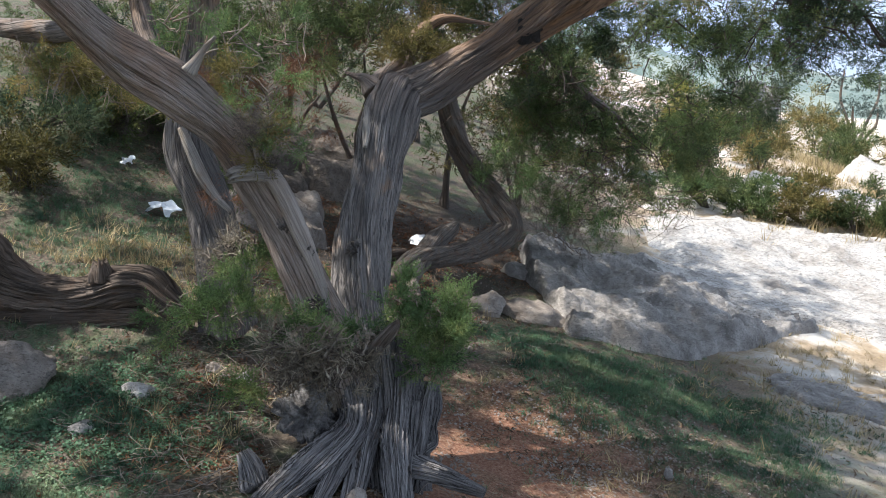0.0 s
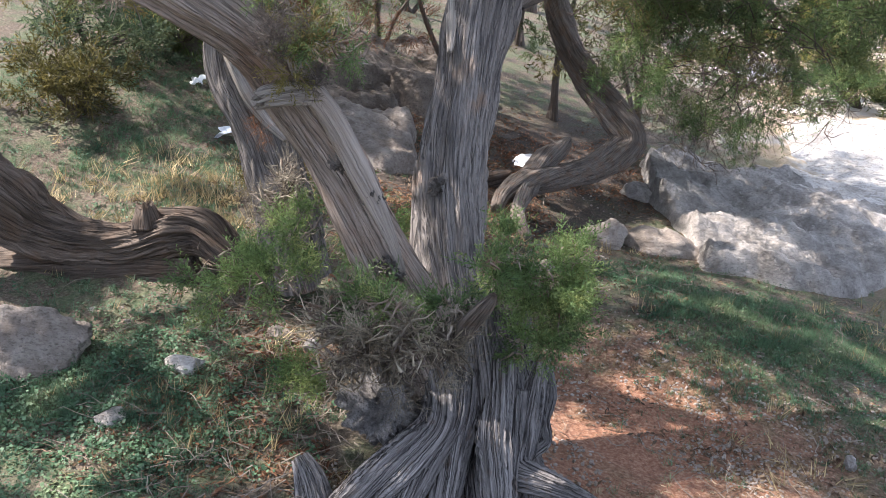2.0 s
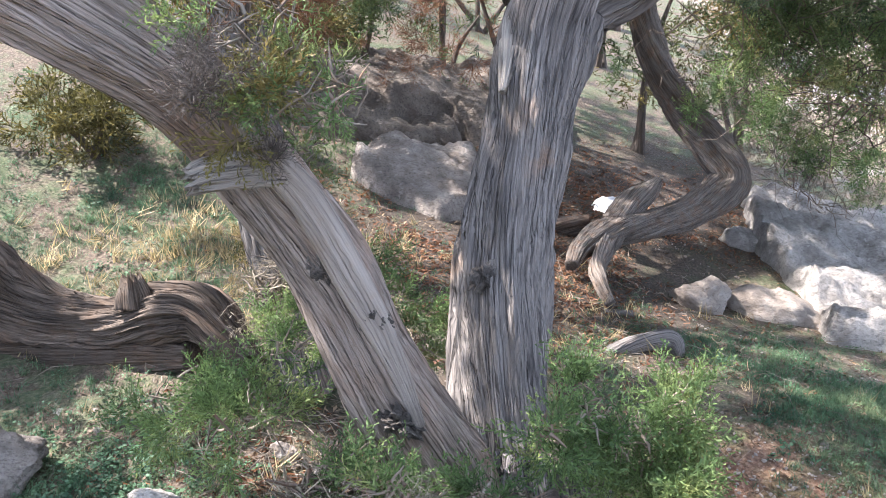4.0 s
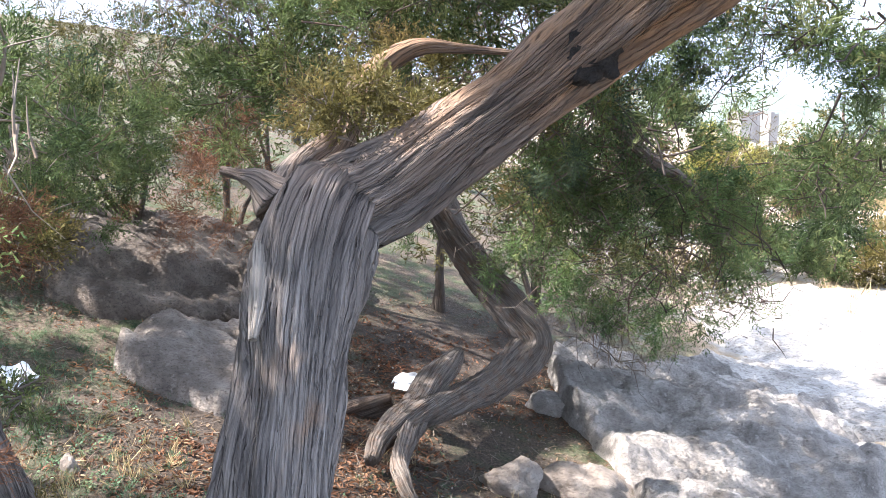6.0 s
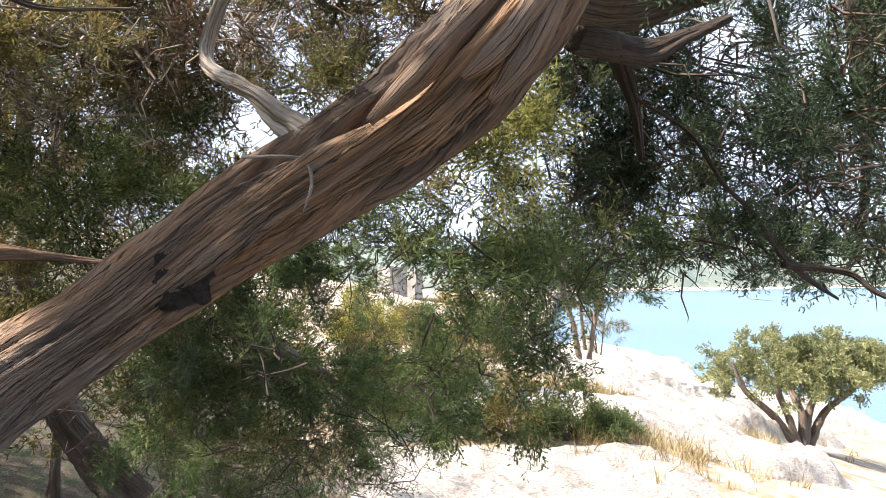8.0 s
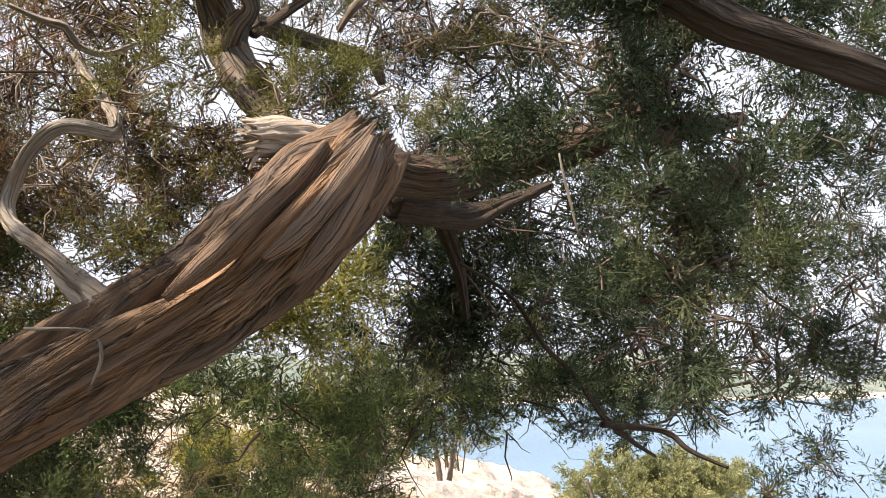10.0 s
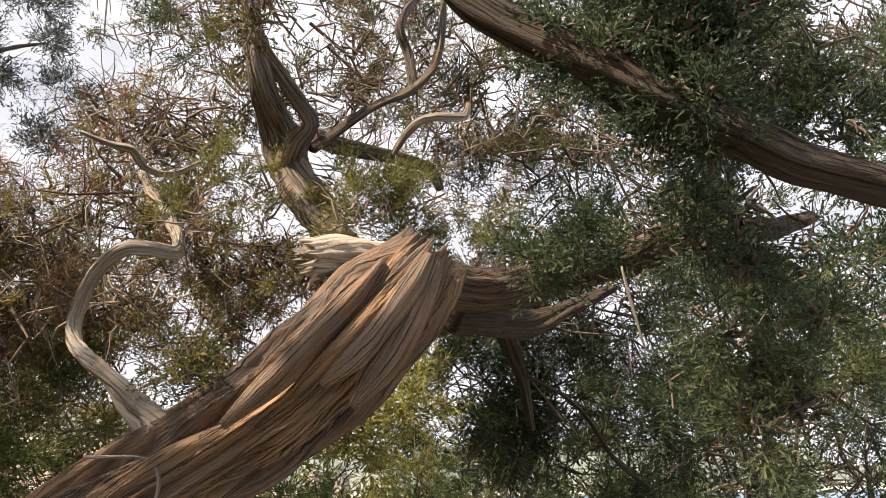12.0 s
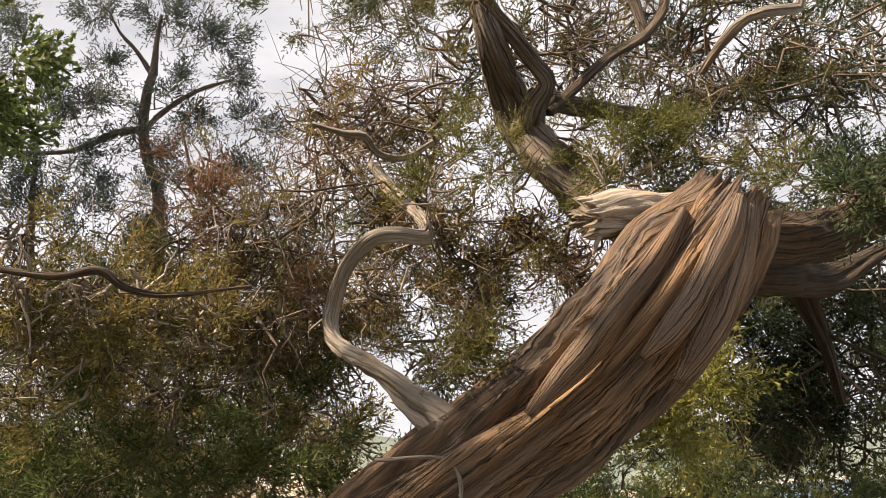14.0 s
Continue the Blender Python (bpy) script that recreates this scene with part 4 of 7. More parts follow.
KNOTS = [
    (-0.626, 3.19, 1.03, 0.045), (-0.523, 3.2, 0.895, 0.035), (-0.478, 3.2, 0.688, 0.05),
    (-0.508, 3.2, 0.212, 0.11), (-0.399, 3.74, 0.826, 0.04), (-0.302, 4.14, 1.449, 0.04),
    (0.362, 4.19, 1.86, 0.075),
]
BUSHES = [
    (3.55, 11.3, 0.1, 1.0, 0.62), (4.2, 11.2, 0.1, 1.1, 0.58), (4.8, 11.0, 0.05, 1.1, 0.56), (5.35, 10.8, 0.02, 1.0, 0.48), (5.9, 10.8, -0.02, 1.0, 0.4), (11.3, 24.3, -0.18, 4.19, 0.97), (14.82, 34.58, 0.28, 4.56, 1.14),
    (3.69, 13.84, 1.17, 0.81, 0.64), (13.56, 31.63, 0.79, 2.79, 1.07),
    (10.81, 24.12, 0.4, 2.26, 0.64), (6.19, 18.28, 0.72, 1.6, 0.57), (5.65, 15.3, 0.62, 1.5, 0.75),
    (3.56, 12.84, 0.73, 0.96, 0.3), (11.35, 42.92, 1.42, 1.69, 1.13), (19.58, 31.72, -0.26, 2.05, 2.05),
    (11.08, 23.24, -1.44, 2.22, 0.89), (13.88, 29.64, 0.02, 2.01, 0.81),
]
HILL_BUSHES = [
    (-2.3, 8.5, 1.55, 1.04, 0.92), (-1.73, 9, 1.76, 1.05, 1.13), (-0.84, 8.5, 1.73, 0.98, 1.14),
    (-0.07, 8.8, 1.74, 1.04, 1.3), (0.73, 9, 1.75, 1.08, 1.35), (-3.44, 7, 0.86, 0.92, 0.69),
    (-3.13, 7.6, 0.79, 0.85, 0.7), (-3.11, 6, 0.68, 0.47, 0.36), (-2.72, 8, 0.99, 0.78, 0.73),
    (-2.84, 8, 1.7, 0.94, 0.94), (-1.76, 11, 2.18, 1.7, 1.48), (-3.13, 11, 2.15, 1.68, 1.45),
    (-0.47, 11, 2.26, 1.72, 1.49), (-3.88, 11, 2.14, 1.44, 1.33),
]
SHRUB_AT = [
    (13.24, 15, -1.03),
]
BUILDING_AT = [
    (17.45, 49.3, 1.55),
]
TISSUE_AT = [
    (-0.2, 6.95, 0.3),
]
LITTER_AT = [
    (-2.13, 6.3, 0.56), (-2.67, 7, 0.6),
]
PINES = [
    (19.39, 40.75, 0.51), (17.63, 36.63, 0.31), (13.42, 23.18, 0.65),
    (19.15, 31.86, -0.03),
]

# foliage clumps: x, y, z, radius, sprays
BASAL_G = [
    (0.01, 3.3, 0.61, 0.085, 120), (0.0, 3.25, 0.53, 0.088, 110), (-0.04, 3.25, 0.69, 0.06, 60),
    (0.06, 3.35, 0.71, 0.051, 40), (-0.83, 3.3, 0.6, 0.12, 120), (-1.08, 3.4, 0.57, 0.11, 80),
    (-0.9, 3.6, 0.66, 0.098, 70), (-0.54, 3.1, 0.63, 0.065, 40), (-0.72, 3.3, 0.34, 0.091, 60),
    (-0.43, 3.0, 0.65, 0.054, 25), (-0.27, 3.05, 0.64, 0.047, 30), (-0.15, 3.2, 0.67, 0.05, 40),
    (-0.12, 3.2, 0.75, 0.05, 30), (-0.07, 3.2, 0.47, 0.06, 50), (0.07, 3.3, 0.7, 0.05, 30),
    (-0.18, 3.1, 0.75, 0.04, 24), (-0.78, 4.1, 0.6, 0.1, 110), (-0.85, 4.2, 0.7, 0.08, 70),
    (-0.72, 4.15, 0.45, 0.1, 80),
]
BASAL_D = [
    (-0.53, 3.05, 0.52, 0.11, 110), (-0.39, 3.00, 0.56, 0.093, 100), (-0.30, 3.05, 0.53, 0.079, 80),
    (-0.62, 3.10, 0.56, 0.082, 70), (-0.43, 3.05, 0.45, 0.072, 80), (-0.97, 3.90, 0.77, 0.094, 70),
    (-1.04, 3.90, 0.68, 0.095, 60), (-0.23, 3.10, 0.60, 0.045, 30), (-0.59, 3.10, 0.42, 0.066, 50),
]
A_G = [
    (-0.64, 3.15, 1.36, 0.11, 110), (-0.71, 3.1, 1.46, 0.08, 60), (-0.56, 3.15, 1.33, 0.08, 40),
    (-0.81, 3.2, 1.67, 0.14, 110), (-0.69, 3.5, 1.69, 0.15, 22), (-0.73, 3.3, 1.54, 0.1, 26),
    (-0.98, 3.1, 1.73, 0.11, 70),
]
A_O = [
    (-0.69, 3.1, 1.34, 0.08, 50), (-1.54, 3.5, 1.58, 0.15, 110), (-1.45, 3.6, 1.48, 0.12, 80),
    (-1.69, 3.5, 1.62, 0.13, 80), (-0.79, 3.1, 1.55, 0.08, 40), (-0.87, 3.5, 1.36, 0.06, 60),
]
T2_G = [
    (-1.17, 4.6, 1.73, 0.15, 170), (-1.12, 4.9, 1.68, 0.15, 120), (-1.11, 4.4, 1.03, 0.08, 50),
    (-1.22, 4.6, 1.83, 0.14, 100),
]
BACK_E = [
    (1.3, 7.2, 1.78, 0.26, 90), (1.68, 7.4, 1.5, 0.27, 90), (1.18, 7.0, 1.35, 0.26, 90),
    (1.6, 7.2, 1.06, 0.22, 80), (2.09, 8.0, 1.75, 0.29, 80), (1.36, 7.0, 0.89, 0.2, 70),
    (0.97, 6.8, 1.06, 0.21, 80), (2.56, 8.4, 1.33, 0.26, 60),
]
LEDGE_R = [
    (-1.76, 7.6, 1.11, 0.11, 50), (-1.6, 7.6, 1.08, 0.09, 40), (-2.06, 7.8, 1.24, 0.08, 30),
    (-1.31, 7.4, 1.74, 0.08, 40), (-1.38, 7.4, 1.65, 0.08, 40), (-1.28, 7.4, 1.53, 0.06, 30),
]
BACK_L = [
    (-3.21, 6.6, 1.99, 0.18, 162), (-3.23, 6.6, 1.71, 0.19, 162), (-3.0, 6.8, 1.81, 0.15, 121),
    (-3.07, 6.4, 1.49, 0.16, 148), (-2.92, 6.6, 1.59, 0.16, 121), (-3.29, 6.4, 1.74, 0.19, 121),
    (-2.66, 7.4, 1.98, 0.22, 162), (-2.32, 7.4, 1.88, 0.22, 175), (-1.98, 7.4, 1.81, 0.22, 175),
    (-1.68, 7.4, 1.88, 0.2, 148), (-2.42, 7.2, 1.66, 0.21, 175), (-2.09, 7.2, 1.59, 0.21, 175),
    (-1.72, 7.2, 1.6, 0.17, 148), (-2.38, 7.0, 1.39, 0.17, 148), (-2.09, 7.0, 1.36, 0.17, 148),
    (-2.89, 7.4, 2.09, 0.15, 81),
]
T2_O = [
    (-1.22, 4.4, 1.49, 0.11, 120), (-1.37, 4.3, 1.52, 0.09, 80), (-1.19, 4.6, 1.45, 0.1, 80),
    (-1.2, 4.3, 0.72, 0.07, 60), (-1.38, 4.2, 1.41, 0.08, 50),
]
BACK_G = [
    (-0.6, 5.5, 1.99, 0.23, 200), (-1.45, 7, 2.32, 0.36, 150), (0.19, 5.2, 2.15, 0.21, 200),
    (-0.05, 5.5, 2.23, 0.21, 150), (-0.42, 6, 2.25, 0.24, 140), (-2.1, 8, 1.82, 0.4, 150),
    (0.2, 5.2, 1.94, 0.14, 90), (-1.82, 6.5, 1.83, 0.33, 160), (-1.38, 6.5, 1.92, 0.26, 120),
]
BACK_N = [
    (-0.72, 5.8, 2.39, 0.19, 90), (-0.41, 5.8, 2.45, 0.2, 90), (-0.09, 5.8, 2.51, 0.2, 90),
    (0.26, 5.6, 2.42, 0.17, 80), (-0.75, 5.6, 2.09, 0.18, 90), (-0.48, 5.4, 1.86, 0.16, 90),
    (-0.22, 5.6, 2.11, 0.19, 100), (0.07, 5.4, 1.99, 0.16, 90), (0.33, 5.4, 2.14, 0.14, 80),
    (-0.8, 5.6, 1.74, 0.16, 80), (0.53, 5.4, 2.38, 0.12, 60), (-1.37, 7.6, 2.31, 0.2, 120),
    (-1.12, 7.6, 2.51, 0.2, 120), (-1.28, 7.4, 1.91, 0.19, 120), (-0.96, 7.4, 2.01, 0.18, 110),
    (-0.72, 7.4, 2.37, 0.18, 110), (-1.33, 7.8, 2.81, 0.2, 100), (-0.88, 7.8, 2.83, 0.19, 90),
]
BACK_O = [
    (-0.13, 4.9, 1.78, 0.1, 90), (-0.28, 4.8, 1.74, 0.08, 70), (-0.02, 4.9, 1.83, 0.1, 80),
    (-2.2, 8.5, 2.54, 0.4, 130), (-1.54, 8.5, 2.71, 0.44, 130), (0.49, 5.5, 2.33, 0.15, 90),
    (-0.15, 4.9, 1.72, 0.12, 120),
]
BACK_R = [
    (-1.22, 7.1, 1.72, 0.14, 60), (-1.34, 7.1, 1.56, 0.13, 40), (-1.08, 6.5, 1.61, 0.25, 120),
    (-1.03, 6.5, 1.32, 0.19, 70), (-1.09, 6.8, 1.73, 0.13, 50), (0.16, 5.2, 2.95, 0.11, 60),
]
TANGLE = [
    (0.15, 5.2, 3.01, 0.13, 40), (0.27, 5, 2.83, 0.12, 40), (0.44, 5, 2.86, 0.14, 40),
    (0.55, 4.9, 2.97, 0.14, 40), (0.65, 4.9, 3.07, 0.13, 30), (0.43, 5, 2.7, 0.14, 40),
    (0.23, 5.2, 2.66, 0.16, 40), (0.61, 4.8, 2.57, 0.11, 30), (-0.01, 5.4, 2.86, 0.16, 30),
    (0.76, 4.6, 2.68, 0.09, 30), (0.84, 4.6, 2.49, 0.09, 30), (1, 4.5, 2.6, 0.08, 30),
    (0.75, 4.8, 2.89, 0.1, 30), (0.52, 5, 3.2, 0.13, 30), (1.62, 4.8, 3.23, 0.16, 20),
    (1.29, 4.8, 3.34, 0.15, 20),
]
SKY_F = [
    (1.77, 5.6, 4.28, 0.16, 70), (1.97, 5.6, 4.1, 0.16, 70), (1.7, 5.6, 3.93, 0.13, 60),
    (2.03, 5.4, 3.75, 0.15, 70), (1.8, 5.4, 3.6, 0.12, 60), (2.22, 5.4, 3.55, 0.14, 70),
    (1.58, 5.4, 3.39, 0.11, 60), (1.82, 5.2, 3.34, 0.12, 60), (2.26, 5.6, 4.22, 0.14, 50),
    (1.48, 5.6, 4.22, 0.13, 50), (2.21, 5.2, 3.27, 0.12, 60), (1.42, 5.2, 3.06, 0.1, 50),
    (0.93, 5.8, 4.22, 0.13, 50), (0.71, 5.8, 3.97, 0.13, 50),
]
C_G = [
    (1.24, 7.2, 0.98, 0.3, 170), (0.73, 6.6, 1.25, 0.26, 170), (1.21, 6.4, 1.36, 0.23, 150),
    (0.88, 6.2, 1.66, 0.21, 150), (1.77, 6.8, 1.32, 0.25, 130), (2.16, 6.6, 1.4, 0.18, 70),
    (0.54, 6, 1.56, 0.18, 110), (0.59, 7.5, 0.86, 0.32, 130), (0.24, 7.4, 0.95, 0.24, 90),
    (1.14, 7.2, 1.25, 0.26, 130), (1.36, 7.6, 0.98, 0.29, 110), (2.4, 8.6, 0.5, 0.22, 60),
]
C_B = [
    (1.09, 6, 1.92, 0.15, 60), (0.84, 5.6, 2.03, 0.16, 60), (1.87, 6.8, 1.42, 0.25, 80),
    (2.34, 8.6, 0.5, 0.26, 80), (1.94, 8.6, 0.41, 0.26, 80), (1.14, 7.9, 0.56, 0.27, 90),
    (1.88, 6.6, 1.37, 0.25, 120), (0.83, 6.2, 1.58, 0.23, 130), (1.56, 7, 1.25, 0.23, 100),
]
C_D = [
    (0.92, 8, 0.62, 0.31, 110), (1.2, 8, 0.3, 0.31, 90), (0.71, 7.8, 0.99, 0.32, 120),
    (1.14, 8, 0.64, 0.34, 110), (1.68, 8.3, 0.45, 0.29, 70), (1.34, 7.9, 0.52, 0.23, 70),
]
R_B = [
    (2, 4.9, 2.68, 0.19, 130), (2.34, 5, 2.58, 0.23, 150), (2.54, 4.9, 2.37, 0.21, 130),
    (2.54, 4.6, 2.16, 0.19, 130), (2.72, 4.5, 2.04, 0.17, 120), (2.68, 5.1, 2.8, 0.22, 120),
    (3.46, 4.8, 2.39, 0.25, 140), (3.34, 4.9, 2.73, 0.26, 130), (3.14, 4.4, 2.04, 0.17, 110),
    (3.91, 4.8, 2.77, 0.27, 130), (2.47, 4.6, 1.93, 0.12, 90), (2.37, 5.2, 2.25, 0.19, 110),
    (1.93, 5, 2.39, 0.15, 90),
]
R_B3 = [
    (0.64, 5.6, 1.77, 0.14, 60), (0.88, 5.4, 1.93, 0.12, 60), (0.45, 5.2, 1.69, 0.14, 70),
    (0.85, 6, 1.52, 0.18, 60), (1.04, 5.4, 2.01, 0.09, 40), (1.69, 4.8, 2.48, 0.12, 80),
    (1.82, 4.9, 2.66, 0.12, 80), (1.71, 5, 2.31, 0.12, 80), (1.67, 5.2, 2.18, 0.11, 60),
    (1.85, 4.4, 2.02, 0.08, 50), (2.12, 4.4, 1.93, 0.08, 50), (2.42, 4.4, 1.87, 0.08, 40),
    (2.05, 5, 2.18, 0.13, 60),
]
R_B2 = [
    (1.93, 5.6, 1.75, 0.17, 100), (2.04, 5.4, 1.87, 0.21, 150), (2.19, 5.2, 1.96, 0.18, 130),
    (2.21, 6.4, 1.48, 0.21, 90), (2.06, 5.3, 2.06, 0.16, 100), (2.26, 6, 1.62, 0.17, 90),
    (2.37, 3.9, 1.69, 0.05, 25), (2.57, 3.9, 1.64, 0.06, 30), (3.11, 4.2, 1.75, 0.12, 60),
    (2.97, 5, 2.51, 0.2, 110), (3.3, 5, 3.18, 0.27, 120), (2.67, 5, 3.13, 0.22, 110),
]
R_MASS = [
    (1.75, 4.9, 2.57, 0.14, 110), (1.99, 4.9, 2.33, 0.17, 120), (2.34, 5.0, 2.65, 0.16, 110),
    (1.85, 5.0, 2.21, 0.15, 110), (2.18, 5.0, 2.05, 0.15, 110), (2.64, 5.0, 2.43, 0.19, 120),
    (2.84, 4.9, 2.1, 0.17, 100), (2.56, 5.0, 2.05, 0.16, 110), (2.08, 5.1, 2.76, 0.14, 90),
    (3.2, 4.9, 2.33, 0.2, 110), (3.49, 4.8, 2.73, 0.21, 100), (2.92, 5.1, 2.86, 0.18, 100),
    (2.94, 4.7, 1.96, 0.14, 80), (3.77, 4.8, 2.27, 0.21, 90), (2.09, 4.7, 2.21, 0.14, 110),
    (2.49, 4.6, 2.37, 0.13, 90), (1.9, 5.0, 3.59, 0.19, 90), (2.18, 4.9, 3.56, 0.18, 90),
    (2.35, 4.8, 3.38, 0.18, 90), (1.9, 4.9, 3.27, 0.17, 90), (2.13, 4.8, 3.13, 0.17, 90),
    (2.2, 4.7, 2.92, 0.14, 90), (2.18, 4.9, 2.67, 0.19, 110), (2.05, 5.0, 2.54, 0.15, 90),
    (2.25, 4.9, 2.41, 0.16, 100), (2.08, 5.0, 2.28, 0.17, 90), (1.97, 5.2, 2.21, 0.15, 80),
    (1.86, 5.2, 3.61, 0.17, 70), (1.74, 5.2, 3.79, 0.18, 70),
]
R_N = [
    (1.47, 3.8, 2.57, 0.08, 60), (1.55, 3.7, 2.58, 0.08, 60), (1.35, 3.85, 2.54, 0.06, 50),
    (1.74, 3.7, 2.65, 0.09, 60), (1.59, 3.6, 2.33, 0.17, 110), (1.73, 3.5, 2.21, 0.17, 110),
    (1.64, 3.6, 2.15, 0.15, 100), (1.75, 3.4, 2.45, 0.13, 90), (2.42, 4.6, 2.22, 0.24, 110),
    (2.38, 5, 2.38, 0.24, 110), (2.23, 5.2, 2.17, 0.22, 100), (2.65, 5.2, 2.06, 0.24, 100),
    (2.09, 3.7, 2.05, 0.16, 90), (1.87, 3.7, 2.42, 0.13, 80), (2.15, 5.4, 2.36, 0.19, 80),
]
N_B = [
    (1.6, 3.8, 3.14, 0.19, 90), (1.67, 3.6, 2.98, 0.17, 100), (1.82, 3.5, 2.87, 0.17, 100),
    (2.21, 3.6, 3.19, 0.2, 100), (1.93, 3.4, 2.78, 0.14, 80), (1.94, 3.7, 3.21, 0.16, 80),
]
NEAR_D = [
    (1.19, 3.78, 3.26, 0.14, 70), (1.32, 3.76, 3.2, 0.14, 80), (1.46, 3.74, 3.14, 0.14, 90),
    (1.51, 3.64, 3.06, 0.13, 90), (1.62, 3.63, 3, 0.13, 90), (1.58, 3.75, 2.99, 0.1, 60),
    (1.67, 3.66, 2.87, 0.11, 70), (1.77, 3.6, 2.93, 0.14, 80), (1.55, 3.59, 3.02, 0.14, 80),
    (1.73, 3.53, 2.92, 0.14, 80), (1.81, 3.37, 2.92, 0.14, 80), (1.85, 3.4, 2.74, 0.13, 80),
    (1.66, 3.42, 2.99, 0.14, 70), (1.84, 3.93, 2.59, 0.13, 60), (1.98, 3.9, 2.46, 0.15, 60),
    (1.98, 3.61, 2.6, 0.15, 60), (2.19, 3.67, 2.44, 0.16, 60), (2.14, 3.53, 3.1, 0.12, 60),
    (2.28, 3.48, 2.97, 0.12, 60), (2.35, 3.49, 2.8, 0.12, 60), (2.01, 3.59, 3.15, 0.1, 50),
    (2.32, 3.5, 3.21, 0.12, 60), (2.37, 3.53, 2.61, 0.12, 60), (2.43, 3.66, 2.46, 0.11, 50),
    (2.42, 3.6, 2.27, 0.12, 60), (2.37, 3.68, 2.1, 0.12, 60), (2.46, 3.64, 2.04, 0.12, 50),
]
NEAR_F = [
    (0.777, 2.878, 2.427, 0.027, 70), (0.816, 2.854, 2.455, 0.035, 90), (0.82, 2.833, 2.38, 0.033, 90),
    (0.876, 2.828, 2.469, 0.04, 90), (0.855, 2.834, 2.34, 0.033, 80), (0.755, 2.899, 2.456, 0.02, 40),
    (0.817, 2.861, 2.5, 0.031, 60), (0.831, 2.835, 2.431, 0.029, 60), (0.945, 2.967, 2.288, 0.029, 30),
    (0.961, 2.927, 2.252, 0.031, 40), (0.933, 2.931, 2.185, 0.027, 30), (0.971, 2.913, 2.155, 0.03, 36),
    (1.0, 2.902, 2.113, 0.024, 26), (0.942, 2.914, 2.103, 0.024, 26), (0.932, 2.97, 2.32, 0.029, 30),
    (1.048, 2.918, 2.205, 0.029, 26), (0.981, 2.94, 2.319, 0.032, 30),
]
BACK_T = [
    (1.06, 5.5, 2.71, 0.17, 80), (0.76, 5.6, 2.86, 0.2, 90), (0.9, 5.4, 2.95, 0.17, 80),
    (1.11, 5.2, 2.69, 0.14, 70), (0.61, 5.8, 2.71, 0.21, 90), (0.29, 6.2, 2.66, 0.25, 90),
    (1.03, 5.4, 2.48, 0.17, 70), (0.86, 5.6, 2.57, 0.17, 70), (1.3, 5.2, 2.78, 0.12, 60),
    (1.73, 4.9, 2.57, 0.13, 60), (1.92, 4.9, 2.66, 0.12, 60),
]
BURL = [
    (-0.71, 2.97, 1.37, 0.04, 50), (-0.71, 2.95, 1.42, 0.03, 30), (-0.7, 3, 1.32, 0.03, 30),
    (-0.65, 3.07, 1.24, 0.03, 40), (-0.66, 2.98, 1.39, 0.03, 30),
]
R_E = [
    (3.7, 4.29, 3.8, 0.28, 80), (3.89, 4.28, 3.45, 0.26, 80), (4.13, 4.65, 3.33, 0.23, 60),
    (4.17, 4.49, 2.98, 0.27, 80), (4.25, 4.76, 2.7, 0.25, 70), (4.26, 4.6, 2.41, 0.27, 70),
    (4.46, 5.04, 2.17, 0.27, 60), (4.11, 4.08, 3.65, 0.31, 70), (4.2, 4.21, 3.03, 0.31, 70),
    (4.26, 4.33, 2.48, 0.31, 60), (4.28, 5.08, 2.4, 0.21, 50), (4.04, 5.32, 2.09, 0.24, 50),
]
TOP_G = [
    (0.71, 4.4, 2.76, 0.1, 110), (0.84, 4.35, 2.75, 0.09, 90), (1.03, 4.2, 2.71, 0.1, 110),
    (1.04, 4.4, 2.86, 0.09, 80), (1.23, 4.3, 2.81, 0.12, 120), (1.24, 4.2, 2.71, 0.09, 80),
    (1.46, 4.2, 2.7, 0.1, 90), (1.48, 4, 2.61, 0.08, 70), (0.65, 4.1, 2.32, 0.06, 24),
    (0.59, 4.1, 2.27, 0.05, 20), (1.93, 4.2, 2.74, 0.11, 80), (1.11, 4.2, 2.7, 0.07, 60),
    (0.65, 4.15, 2.29, 0.05, 50),
]
TOP_O = [
    (0.67, 5, 3.22, 0.15, 100), (0.8, 4.8, 3.09, 0.14, 100), (0.57, 5.2, 3.23, 0.14, 80),
    (0.64, 4.8, 2.8, 0.14, 80), (0.84, 4.6, 2.62, 0.09, 60), (0.88, 4.4, 2.63, 0.07, 60),
    (1.1, 4.6, 2.56, 0.08, 40), (0.46, 5.2, 2.75, 0.15, 80), (0.27, 5.4, 2.87, 0.16, 80),
    (0.38, 5.4, 2.63, 0.16, 80), (1.46, 4.3, 2.62, 0.06, 40),
]
SPRAY_Y = [
    (1.16, 4.15, 2.24, 0.05, 60), (1.08, 4.15, 2.18, 0.06, 60), (1.07, 4.2, 2.12, 0.06, 60),
    (1.45, 4.6, 2.25, 0.07, 50), (1.12, 4.15, 2.19, 0.05, 50), (1.07, 4.2, 2.14, 0.05, 40),
]
